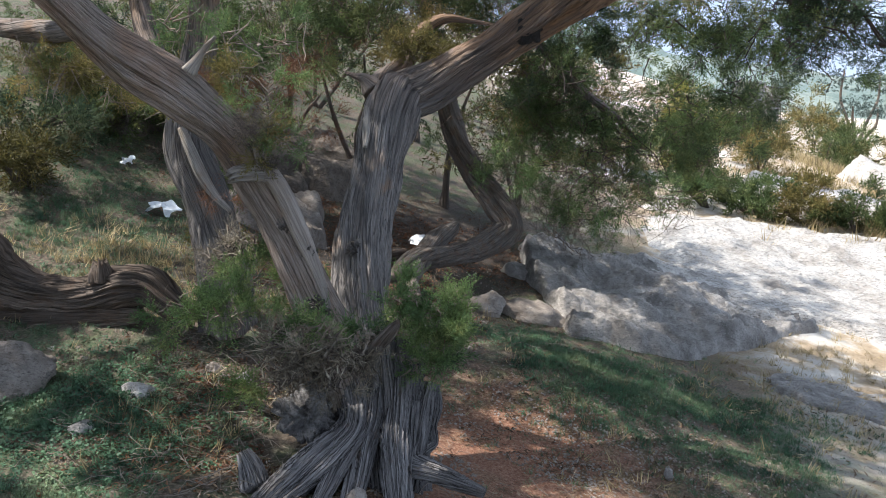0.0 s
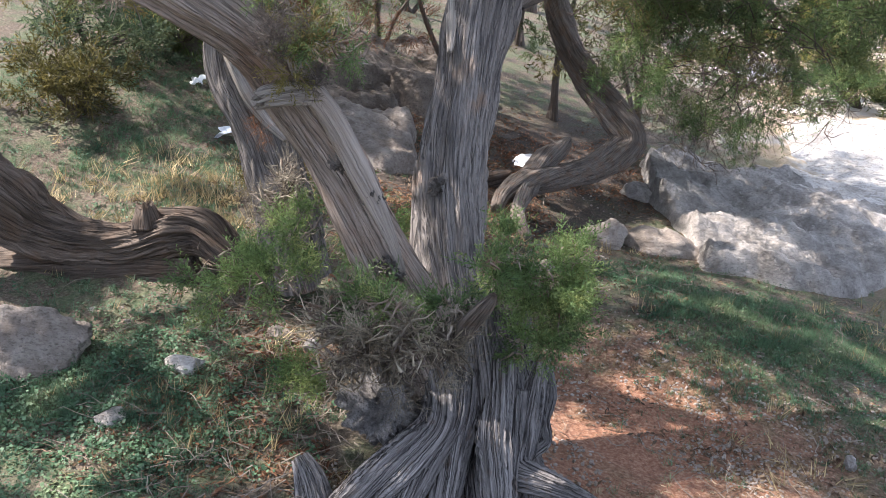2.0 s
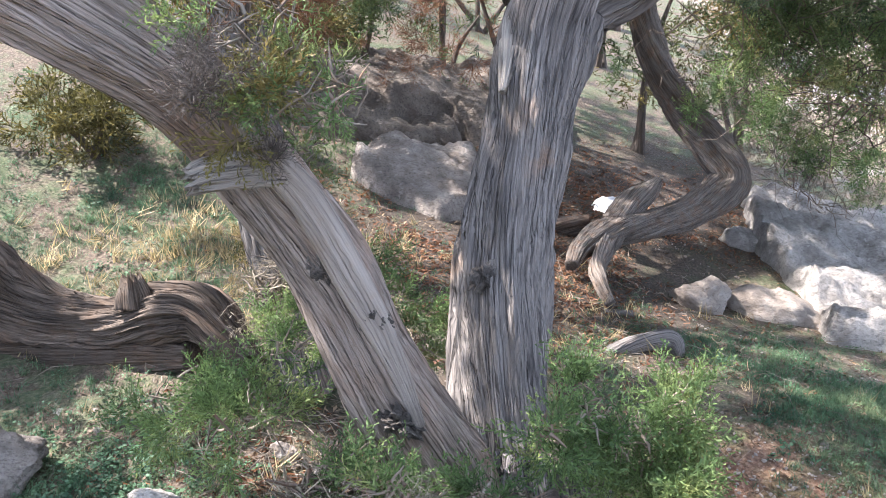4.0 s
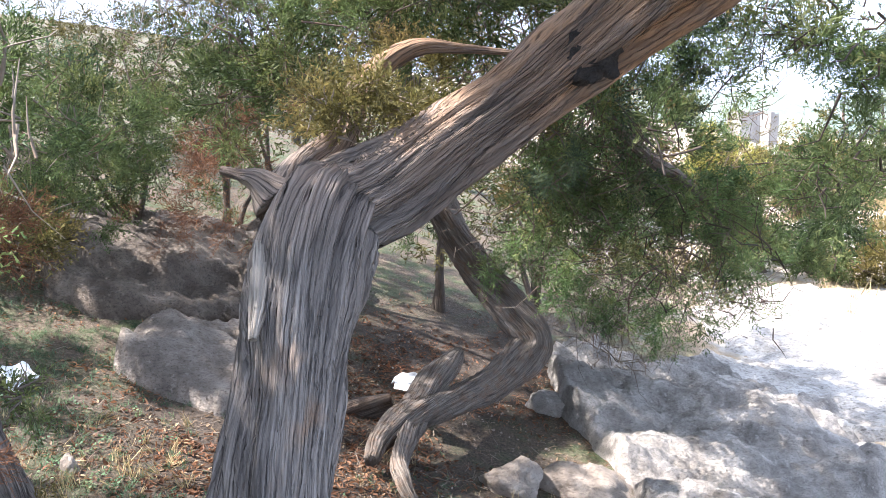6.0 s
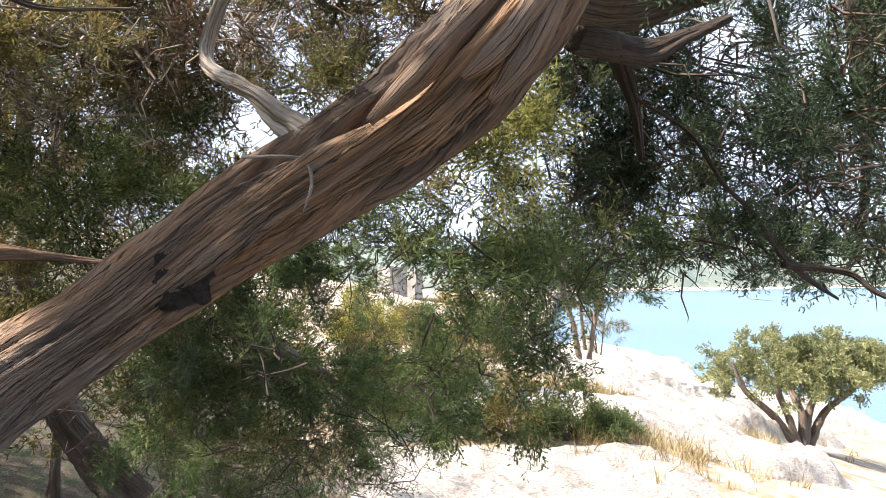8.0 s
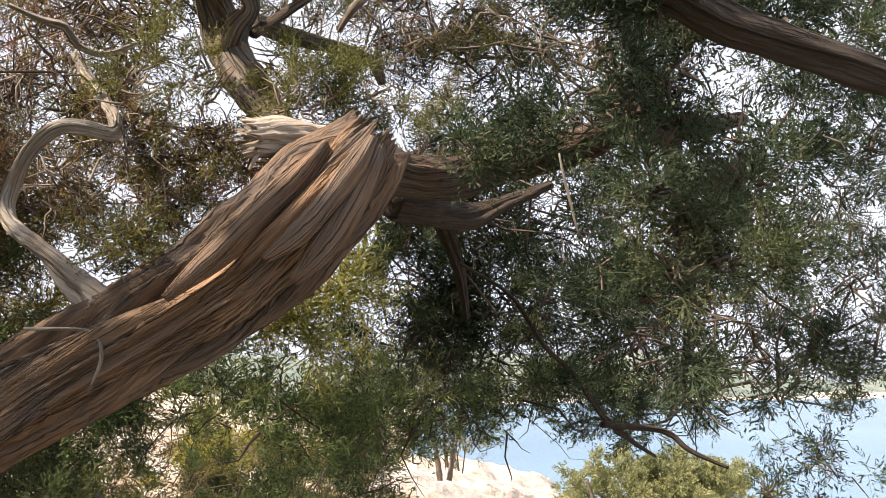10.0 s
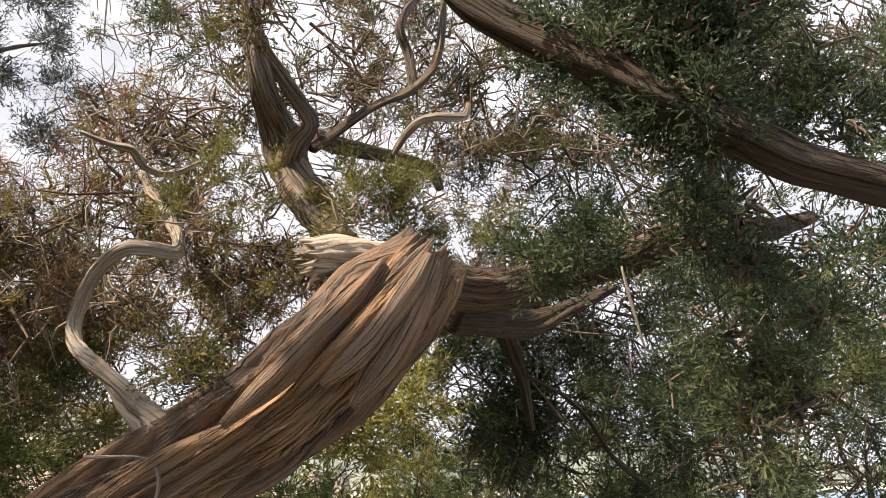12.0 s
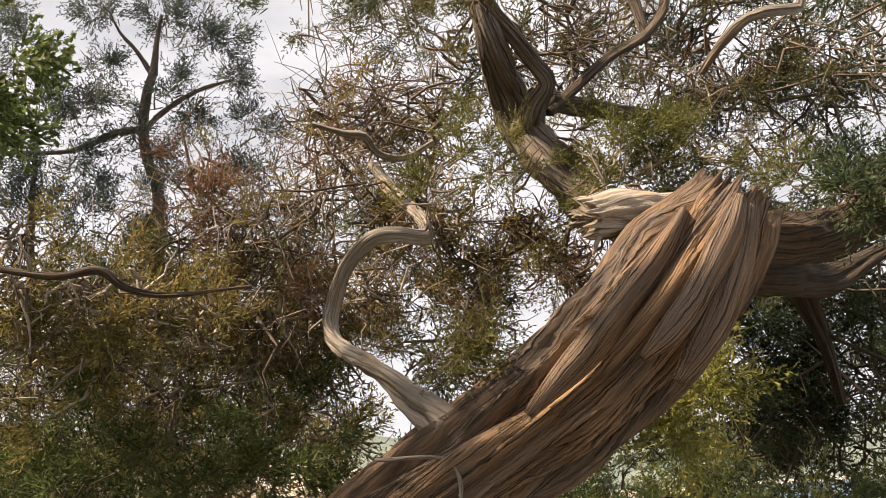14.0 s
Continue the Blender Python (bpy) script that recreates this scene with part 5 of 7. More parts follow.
HIGH_G = [
    (0.85, 4.7, 3.3, 0.08, 60), (0.85, 4.7, 3.14, 0.09, 50), (0.78, 4.3, 3.24, 0.08, 60),
    (0.78, 4.4, 3.44, 0.08, 60), (1.02, 4.6, 3.21, 0.1, 60), (0.74, 5, 3.76, 0.18, 90),
    (0.55, 5.2, 3.85, 0.17, 80), (0.9, 4.8, 3.59, 0.15, 80), (1.2, 4.8, 3.57, 0.18, 90),
    (1.34, 4.9, 3.51, 0.16, 80), (1.68, 5, 3.85, 0.2, 90), (1.87, 4.8, 3.66, 0.19, 80),
    (1.95, 4.6, 3.43, 0.18, 90), (1.9, 4.8, 3.3, 0.18, 100), (1.94, 4.4, 3.16, 0.16, 90),
    (2.18, 4.4, 3.05, 0.16, 90), (2.12, 4.2, 3.11, 0.13, 70),
]
HIGH_B = [
    (0.67, 5.4, 3.76, 0.18, 80), (0.86, 5.2, 3.63, 0.15, 70), (1.28, 5.2, 3.97, 0.21, 70),
    (1.57, 5.2, 3.44, 0.2, 90), (1.81, 5, 3.15, 0.19, 100), (2.11, 4.8, 3.12, 0.18, 100),
    (2.3, 4.6, 3.43, 0.16, 80), (0.95, 5, 4.09, 0.26, 90), (1.54, 5, 4.2, 0.27, 90),
    (2.05, 4.8, 4.1, 0.27, 90),
]
FAR_B = [
    (-0.14, 12.98, 8.12, 0.39, 150), (-1.19, 12.98, 8.25, 0.23, 70), (0.36, 12.98, 7.48, 0.25, 70),
    (-0.37, 12.98, 7.11, 0.33, 110), (-1.26, 12.98, 7.48, 0.23, 60), (-1.96, 12.98, 6.76, 0.46, 150),
    (-1.65, 12.98, 6.22, 0.39, 120), (-2.15, 12.98, 7.75, 0.21, 50), (-2.29, 12.98, 8.12, 0.25, 60),
    (-0.8, 12.98, 6.57, 0.31, 90), (-0.57, 12.98, 5.89, 0.37, 120), (0.69, 12.98, 6.78, 0.31, 90),
    (-1.42, 12.98, 7.03, 0.31, 90), (-1.84, 12.98, 5.68, 0.46, 120), (0.07, 12.98, 7.96, 0.25, 60),
    (-0.47, 12.98, 8.33, 0.23, 50), (-0.78, 12.98, 5.39, 0.41, 120), (-1.38, 12.98, 5.17, 0.46, 120),
    (-0.1, 12.98, 6.9, 0.27, 60), (0.96, 12.98, 6.26, 0.37, 90), (0.55, 12.98, 6.24, 0.33, 80),
    (-2.48, 12.98, 7.17, 0.41, 100), (-2.46, 12.98, 6.08, 0.46, 120),
]
LOW_L = [
    (-0.55, 8, 2.56, 0.4, 120), (-0.09, 7.5, 2.64, 0.38, 120), (0.32, 7.5, 2.45, 0.38, 120),
    (-0.29, 7, 2.86, 0.26, 80), (0.6, 6, 2.24, 0.21, 90), (1.37, 6, 2.3, 0.22, 90),
    (0.54, 6.5, 1.89, 0.22, 110), (1.2, 7.5, 1.49, 0.36, 120), (1.46, 7.5, 1.18, 0.3, 90),
    (0.56, 6.5, 1.5, 0.25, 110), (-0.95, 8.6, 3.1, 0.41, 110), (-0.39, 8.6, 3.17, 0.42, 110),
    (0.2, 8.4, 3.05, 0.41, 110), (0.7, 8.2, 2.93, 0.37, 100), (-0.81, 8.8, 2.61, 0.45, 120),
    (-0.16, 8.6, 2.56, 0.45, 120), (0.42, 8.4, 2.45, 0.41, 110), (0.89, 8.0, 2.47, 0.32, 90),
    (-0.55, 8.6, 2.23, 0.43, 110), (0.14, 8.4, 2.15, 0.39, 110),
]
T0_R = [
    (1.13, 5.5, 1.94, 0.15, 70), (1.13, 5, 1.98, 0.13, 70), (1.77, 6, 1.43, 0.18, 60),
    (1.07, 4.4, 1.92, 0.17, 70), (1.34, 4.4, 1.82, 0.17, 70), (1.55, 4.4, 1.97, 0.17, 60),
    (1.76, 4.4, 1.9, 0.14, 50), (0.65, 4.5, 2.02, 0.07, 60), (1.14, 6.8, 1.35, 0.27, 60),
    (1.95, 4.4, 1.99, 0.17, 50), (0.56, 4.5, 1.67, 0.15, 60), (1.26, 4.7, 2.1, 0.1, 60),
    (1.46, 4.7, 2, 0.11, 60),
]
T0_S = [
    (0.32, 6, 1.49, 0.28, 80), (0.69, 6.3, 1.26, 0.29, 80), (1.17, 6.5, 1.01, 0.26, 70),
    (1.6, 6.6, 0.8, 0.22, 50), (0.55, 5.6, 1.72, 0.22, 70), (0.8, 6, 1.52, 0.24, 60),
    (1.85, 6.2, 1.16, 0.19, 40), (1.35, 6.4, 1.16, 0.21, 50),
]
BOUGH_LOW = [
    (0.95, 6.7, 1.15, 0.3, 170), (1.3, 7.0, 0.85, 0.3, 170), (0.7, 6.9, 0.95, 0.28, 140),
    (1.7, 7.5, 0.85, 0.28, 150), (2.1, 8.0, 0.75, 0.24, 110), (1.45, 6.6, 1.3, 0.26, 150),
    (1.85, 6.6, 1.4, 0.24, 130), (2.25, 6.5, 1.48, 0.2, 100), (0.6, 6.3, 1.45, 0.26, 150),
    (0.45, 6.7, 1.2, 0.26, 120), (1.1, 7.6, 0.5, 0.26, 130), (1.6, 8.0, 0.35, 0.24, 110),
    (0.67, 6.3, 1.6, 0.22, 130), (1.02, 6.4, 1.42, 0.23, 130), (0.57, 6.5, 1.35, 0.25, 130),
    (0.75, 6.0, 1.8, 0.16, 100), (1.53, 5.2, 1.88, 0.12, 110), (1.71, 5.1, 1.92, 0.13, 110),
    (1.86, 5.1, 1.79, 0.11, 90), (1.43, 5.4, 1.97, 0.11, 80),
]
BOUGH_MID = [
    (0.77, 6.0, 1.86, 0.22, 90), (1.31, 6.4, 2.03, 0.25, 90), (2.04, 6.0, 2.04, 0.23, 90),
    (1.7, 8.6, 1.64, 0.34, 100), (1.27, 4.8, 1.56, 0.19, 100), (1.58, 4.8, 1.62, 0.17, 90),
    (0.51, 6.0, 1.73, 0.2, 80), (2.41, 6.0, 1.91, 0.23, 80), (2.61, 6.0, 2.15, 0.23, 80),
    (0.65, 6.0, 1.39, 0.2, 80), (1.05, 6.0, 1.33, 0.22, 90), (1.47, 6.0, 1.2, 0.2, 80),
    (1.82, 6.0, 1.29, 0.18, 70), (2.26, 6.0, 1.59, 0.18, 70), (0.98, 6.0, 2.14, 0.23, 80),
    (1.44, 6.0, 2.2, 0.23, 80),
]
BOUGH_UP = [
    (0.4, 6.2, 3.0, 0.36, 150), (0.8, 6.6, 3.1, 0.38, 150), (0.2, 7.0, 3.05, 0.36, 130),
    (-0.1, 6.6, 2.9, 0.34, 130), (0.3, 6.5, 2.6, 0.3, 120),
]
FAR_L = [
    (-1.78, 9.5, 3.39, 0.62, 90), (-1.19, 9.5, 3.34, 0.63, 90), (-0.57, 9, 3, 0.51, 80),
    (-1.65, 9, 2.7, 0.58, 80), (-0.2, 9, 3.28, 0.48, 70), (-2.35, 9.5, 3.1, 0.61, 60),
    (-1.69, 10, 3.21, 0.65, 80), (-0.61, 10, 3.19, 0.6, 80), (0.3, 10, 3.12, 0.56, 70),
    (-0.17, 9, 3.59, 0.53, 80), (0.44, 9, 3.74, 0.51, 70),
]
T2_R = [
    (-1.07, 4.15, 1.51, 0.06, 50), (-0.99, 4.2, 1.45, 0.06, 40), (-1.07, 3.7, 1.5, 0.05, 30),
    (-1.14, 4.1, 0.98, 0.06, 30),
]
UPPER_L = [
    (0.65, 5.6, 2.51, 0.13, 60), (0.54, 5.4, 2.6, 0.12, 60), (-0.26, 5.6, 2.64, 0.16, 60),
    (-0.03, 5.4, 2.66, 0.15, 60), (0.19, 5.4, 2.62, 0.16, 60), (0.37, 5.2, 2.62, 0.13, 50),
    (0.09, 5.8, 2.56, 0.17, 60), (-0.23, 6, 2.57, 0.18, 60), (0.34, 5.4, 2.49, 0.12, 50),
    (0.7, 5.4, 2.7, 0.12, 40), (-0.3, 5.4, 2.73, 0.15, 50), (0.23, 5.4, 2.8, 0.16, 50),
    (-0.8, 5.8, 2.58, 0.17, 60), (-1.12, 6, 2.4, 0.19, 60), (-0.46, 5.8, 2.4, 0.18, 60),
    (0.04, 5.6, 2.4, 0.17, 60), (-0.24, 4.7, 2.55, 0.08, 60), (-0.1, 4.7, 2.53, 0.08, 60),
    (0.03, 4.8, 2.55, 0.08, 60), (0.15, 4.9, 2.54, 0.08, 60), (-0.24, 4.9, 2.47, 0.08, 60),
    (-0.06, 4.9, 2.44, 0.09, 60), (-0.38, 5.2, 2.83, 0.09, 40),
]
KNUCKLE_O = [
    (-0.21, 4.4, 1.72, 0.06, 60), (-0.1, 4.42, 1.77, 0.06, 60), (-0.27, 4.35, 1.76, 0.05, 40),
    (-0.01, 4.5, 1.73, 0.06, 40), (-0.18, 4.4, 1.82, 0.05, 30),
]
# the crown of the slanting stem, overhead
OVERHEAD = [
    (-1.0, 3.9, 3.5, 0.45, 100), (-1.5, 3.3, 3.4, 0.5, 110), (-2.1, 2.8, 3.3, 0.5, 110), (-2.7, 2.5, 3.3, 0.5, 100), (-1.7, 4.2, 3.7, 0.45, 90), (-2.4, 3.6, 3.5, 0.5, 100),
    (-3.1, 3.3, 3.2, 0.5, 100), (-1.3, 2.5, 3.5, 0.5, 100), (-1.9, 2.0, 3.4, 0.5, 100), (-0.9, 1.8, 3.6, 0.5, 90), (-3.0, 1.8, 3.3, 0.5, 90), (-2.5, 4.4, 3.6, 0.5, 80),
    (-3.6, 4.2, 3.3, 0.5, 80), (-0.9, 3.1, 3.8, 0.45, 90), (-2.2, 1.2, 3.5, 0.5, 80), (-1.3, 1.0, 3.7, 0.5, 80),
]
# unseen clumps, added to cast shade on the limbs, log and rocks
SHADE_RIGHT = [(0.1, 2.9, 3.9, 0.45, 90), (0.5, 2.3, 3.9, 0.45, 90), (0.9, 2.6, 4.0, 0.45, 90), (1.4, 2.2, 3.9, 0.45, 80), (0.3, 1.6, 3.9, 0.5, 80)]
SHADE_BACK = [(-1.8, 6.6, 4.1, 0.55, 110), (-2.6, 6.0, 3.9, 0.55, 110), (-1.7, 7.6, 4.3, 0.55, 110), (-2.6, 7.4, 4.1, 0.55, 110), (-3.4, 6.7, 3.9, 0.5, 100), (-3.1, 5.2, 3.7, 0.5, 90), (-1.6, 5.8, 4.2, 0.45, 80), (-3.6, 8.2, 4.0, 0.5, 100), (-3.9, 5.9, 3.9, 0.5, 90), (-4.4, 6.7, 3.8, 0.5, 90), (-4.4, 7.7, 3.9, 0.5, 90), (-3.0, 8.8, 4.2, 0.5, 80), (-4.2, 5.1, 3.7, 0.5, 80), (-1.6, 5.1, 3.9, 0.45, 80), (-2.1, 4.9, 3.8, 0.45, 80), (-1.4, 6.8, 4.4, 0.45, 80), (-1.6, 8.6, 4.6, 0.5, 90), (-2.4, 8.4, 4.3, 0.5, 90), (-1.15, 5.6, 4.1, 0.4, 80), (-1.1, 6.2, 4.4, 0.4, 80)]
SHADE_LEFT = [(-3.04, 4.19, 6.22, 0.35, 110), (-2.76, 4.14, 6.44, 0.3, 70), (-3.06, 4.24, 5.87, 0.33, 60), (-2.61, 4.19, 6.17, 0.3, 50), (-4.2, 3.5, 3.4, 0.5, 100), (-4.7, 4.2, 3.3, 0.5, 90), (-5.0, 3.3, 3.3, 0.5, 90), (-4.0, 2.7, 3.4, 0.5, 90), (-2.4, 2.2, 3.9, 0.45, 80), (-3.4, 2.4, 3.6, 0.5, 90), (-2.9, 3.0, 3.7, 0.45, 80), (-1.8, 2.9, 3.8, 0.4, 70), (-3.6, 1.2, 3.4, 0.5, 80)]


# ---------------------------------------------------------------- rock
def outcrop(name, x0, y0, rx, ry, turn, height, seed, mat, label, res=70, lean=(0, 0), rag=0.3):
    """A low rock outcrop that rises out of the ground with an uneven edge."""
    rng = np.random.default_rng(seed)
    off = rng.uniform(-40, 40, 3)
    n = res
    u = np.linspace(-1.15, 1.15, n)
    U, V = np.meshgrid(u, u)
    U, V = U.ravel(), V.ravel()
    c, s = math.cos(radians(turn)), math.sin(radians(turn))
    x, y = x0 + rx * U * c - ry * V * s, y0 + rx * U * s + ry * V * c
    p = np.c_[U * rx, V * ry, np.zeros_like(U)] + off
    k = 1 / max(min(rx, ry), 0.3)
    edge = 1 - (np.abs(U) ** 3 + np.abs(V) ** 3) ** (1 / 3) + rag * fractal(p, 0.9 * k, 4)
    prof = np.clip(edge * 5, 0, 1)
    prof = prof * prof * (3 - 2 * prof)
    steps = 0.35 * np.floor(2.5 * (fractal(p, 0.5 * k + 0.25, 3) + 0.5)) / 2.5
    top = height * (0.65 + steps + 0.25 * fractal(p, 1.1 * k + 0.4, 5)) + 0.03 * fractal(p, 6.0, 4) + lean[0] * U + lean[1] * V
    z = lie(x, y) - 0.12 + prof * (top + 0.12)
    i = (np.arange(n - 1)[:, None] * n + np.arange(n - 1)).ravel()
    me = tri_mesh(name, np.c_[x - x0, y - y0, z], np.stack([i, i + 1, i + n + 1, i + n], 1), True)
    me.materials.append(mat)
    ob = new(name, me)
    ob.location = (x0, y0, 0)
    return tagged(ob, label, "rock")


def slab(name, edge, plane, seed, mat, label, rise=0.0, res=0.03, rough=0.02):
    """A flat-topped rock with a broken edge. edge: outline in plan; plane: the top's z = a + b x + c y."""
    rng = np.random.default_rng(seed)
    off = rng.uniform(-40, 40, 3)
    e = np.array(edge)
    lo, hi = e.min(0) - 0.12, e.max(0) + 0.12
    xs, ys = np.arange(lo[0], hi[0], res), np.arange(lo[1], hi[1], res)
    X, Y = (g.ravel() for g in np.meshgrid(xs, ys))
    p = np.c_[X, Y, np.zeros_like(X)] + off
    inside, near = np.zeros(len(X), bool), np.full(len(X), 9.0)
    for (ax, ay), (bx, by) in zip(e, np.roll(e, -1, 0)):
        inside ^= ((ay > Y) != (by > Y)) & (X < (bx - ax) * (Y - ay) / (by - ay + 1e-12) + ax)
        t = np.clip(((X - ax) * (bx - ax) + (Y - ay) * (by - ay)) / ((bx - ax) ** 2 + (by - ay) ** 2), 0, 1)
        near = np.minimum(near, np.hypot(X - ax - t * (bx - ax), Y - ay - t * (by - ay)))
    d = np.where(inside, near, -near) + 0.05 * fractal(p, 3.5, 4)
    prof = np.clip(d / 0.07 + 0.4, 0, 1)
    a, b, c = plane
    lay = fractal(p * np.array([1.0, 2.4, 1]), 1.4, 4)
    top = a + b * X + c * Y + rise + rough * 2.2 * lay + rough * np.floor(lay * 5) / 3 + rough * 0.7 * fractal(p, 9.0, 4)
    z = (lie(X, Y) - 0.1) * (1 - prof) + top * prof
    n, m = len(ys), len(xs)
    i = (np.arange(n - 1)[:, None] * m + np.arange(m - 1)).ravel()
    mid = e.mean(0)
    me = tri_mesh(name, np.c_[X - mid[0], Y - mid[1], z], np.stack([i, i + 1, i + m + 1, i + m], 1), True)
    me.materials.append(mat)
    ob = new(name, me)
    ob.location = (mid[0], mid[1], 0)
    return tagged(ob, label, "rock")


slab("rock_slab", SLAB_EDGE, (-0.834, -0.18, 0.13), 1, SLAB, "large flat grey limestone slab in the grass", 0.02, 0.022, 0.042)
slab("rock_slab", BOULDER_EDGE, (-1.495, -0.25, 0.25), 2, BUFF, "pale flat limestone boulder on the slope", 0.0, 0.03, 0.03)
rock("rock", on(0.36, 6.55, 0.0), (0.4, 0.34, 0.3), (10, 5, 40), 12, PINK, "buff limestone stone beside the slab", 4)
rock("rock", on(0.84, 6.62, 0.0), (0.66, 0.48, 0.36), (5, 12, -10), 13, PINK, "buff limestone stone beside the slab", 4)
rock("rock", on(0.7, 7.6, 0.02), (0.35, 0.25, 0.22), (0, 5, 30), 14, SLAB, "grey stone under the crooked stem", 4)
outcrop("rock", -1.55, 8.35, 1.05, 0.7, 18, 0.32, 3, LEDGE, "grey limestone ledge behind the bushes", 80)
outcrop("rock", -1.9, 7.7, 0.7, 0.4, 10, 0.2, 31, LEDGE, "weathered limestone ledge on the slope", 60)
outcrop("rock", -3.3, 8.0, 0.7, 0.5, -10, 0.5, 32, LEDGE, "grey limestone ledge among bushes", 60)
outcrop("rock", 4.2, 9.2, 2.2, 1.7, -18, 0.10, 4, PALE, "sunlit white limestone outcrop", 90)
outcrop("rock", 2.7, 8.3, 1.0, 0.5, -25, 0.10, 41, PALE, "sunlit white limestone ledge", 70)
outcrop("rock", 7.3, 12.0, 2.6, 1.8, -15, 0.35, 5, PALE, "sunlit white limestone outcrop", 80)
outcrop("rock", 10.2, 15.5, 2.6, 1.4, -20, 0.4, 6, PALE, "sunlit white limestone outcrop", 60)
outcrop("rock", 14.5, 20.0, 4.0, 1.8, -25, 0.5, 61, PALE, "sunlit white limestone outcrop", 60)
outcrop("rock", 3.2, 5.9, 0.9, 0.4, -15, 0.05, 7, SLAB, "low grey limestone ledge in the dry grass", 70)
outcrop("rock", 20.0, 24.0, 6.0, 2.0, -30, 0.6, 62, PALE, "white limestone shore rock", 60)
outcrop("rock", 30.0, 44.0, 8.0, 4.0, 60, 0.8, 63, PALE, "white limestone shore rock", 60)
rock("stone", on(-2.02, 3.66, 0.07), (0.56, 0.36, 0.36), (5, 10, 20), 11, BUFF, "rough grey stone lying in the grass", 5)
rock("stone", on(-1.36, 3.66, 0.03), (0.16, 0.12, 0.09), (5, 0, 20), 15, PALE, "small white stone in the grass", 3)
rock("stone", on(-1.47, 3.3, 0.02), (0.14, 0.11, 0.08), (0, 12, 60), 16, SLAB, "small grey stone in the grass", 3)
for k, (x, y, r) in enumerate(((-1.92, 4.02, 0.07), (-1.8, 4.05, 0.05), (-1.72, 3.95, 0.06), (-1.1, 4.0, 0.09), (-0.95, 3.95, 0.08), (-0.28, 2.98, 0.1), (1.22, 4.05, 0.06), (-1.55, 5.6, 0.1))):
    rock("stone", on(x, y, r * 0.15), (r * 1.3, r, r * 0.8), (k * 20, k * 13, k * 50), 300 + k, PINK if k % 2 else SLAB, "small loose stone on the ground", 3, group="loose stones")

# ---------------------------------------------------------------- main juniper
tree = thing("juniper_tree", on(-0.42, 3.45), "old twisted juniper with grey stringy bark and two stems", "tree")
O = tree.location
part("trunk", limb("trunk", TRUNK, 7, 160, 0.012, 0.34, 0.2, 1.4, 0.04, origin=O), BARK_FOOT, tree, "fluted grey base of the trunk")
for k, rows in enumerate((ROOT_A, ROOT_B, ROOT_C, ROOT_D, ROOT_E, ROOT_F, ROOT_G, ROOT_H)):
    part("root", limb("root", rows, 10 + k, 110, 0.014, 0.42, 0.24, 1.6, 0.06, origin=O), BARK_FOOT, tree)
slanting = part("stem", limb("stem", STEM_A, 1, 176, 0.02, 0.16, 0.08, 0.6, 0.04, origin=O), BARK_WARM, tree, "slanting grey-brown stem")
leaning = part("stem", limb("stem", STEM_B, 2, 192, 0.02, 0.22, 0.12, 0.5, 0.05, origin=O, jag=0.6, cleft=0.45), BARK_GREY, tree, "main stem bending into a long leaning limb")
part("snag", limb("snag", SNAG, 14, 48, 0.006, 0.3, 0.2, 0.5, 0.12, 0.1, origin=O, jag=1.0), BARK_CROOK, tree, "grey broken snag among the basal twigs")
part("broken_stub", limb("broken_stub", STUB, 15, 64, 0.006, 0.4, 0.22, 0.5, 0.12, 0.1, origin=O, jag=1.3), DEADWOOD, slanting, "pale broken stub")
part("bark_strip", limb("bark_strip", STRIP, 16, 48, 0.01, 0.1, 0.08, 0.8, 0.02, 0.3, origin=O), BARE, slanting, "pale strip of bare wood")
part("dead_strip", limb("dead_strip", DEAD_STRIP, 19, 48, 0.008, 0.3, 0.2, 1, 0.08, 0.2, origin=O), DEADWOOD, leaning, "bleached dead wood along the stem")
part("bark_shred", limb("bark_shred", SHRED, 25, 8, 0.01, 0, 0.1, origin=O), DEADWOOD, leaning, "loose hanging shred of bark")
part("twig", limb("twig", PALE_HANG, 26, 10, 0.01, 0, 0.1, origin=O), DEADWOOD, tree, "pale hanging twig")
part("spike", limb("spike", SPIKE_A, 17, 24, 0.01, 0.15, 0.1, 1, 0.1, origin=O), DEADWOOD, slanting)
for k, rows in enumerate((TIP_B, BRANCH_B)):
    part("branch", limb("branch", rows, 20 + k, 48, 0.01, 0.22, 0.14, 4, 0.08, origin=O), BARK_GREY, tree)
part("dead_branch", limb("dead_branch", DEAD_BRANCH, 30, 48, 0.008, 0.2, 0.2, 3, 0.2, origin=O), DEADWOOD, tree, "bleached bare hooked branch")
# the last knot is a black lump standing in for a dark hollow
for k, (x, y, z, r) in enumerate(KNOTS):
    ob = rock("knot", Vector((x, y + 0.5 * r, z)) - O, (0.2, 0.18, 0.2) if k == 3 else (0.15, 0.045, 0.12) if k == 6 else (1.5 * r, 0.9 * r, 2.0 * r), (k * 31, k * 17, 0), 400 + k, GNARL if k == 3 else HOLLOW if k == 6 else KNOTTY, "grey gnarled burl" if k == 3 else "dark gnarled knot", 5, 0.8 if k != 6 else 0.4, 0)
    ob.parent = slanting if k < 3 else tree if k == 3 else leaning
    del ob["category"]
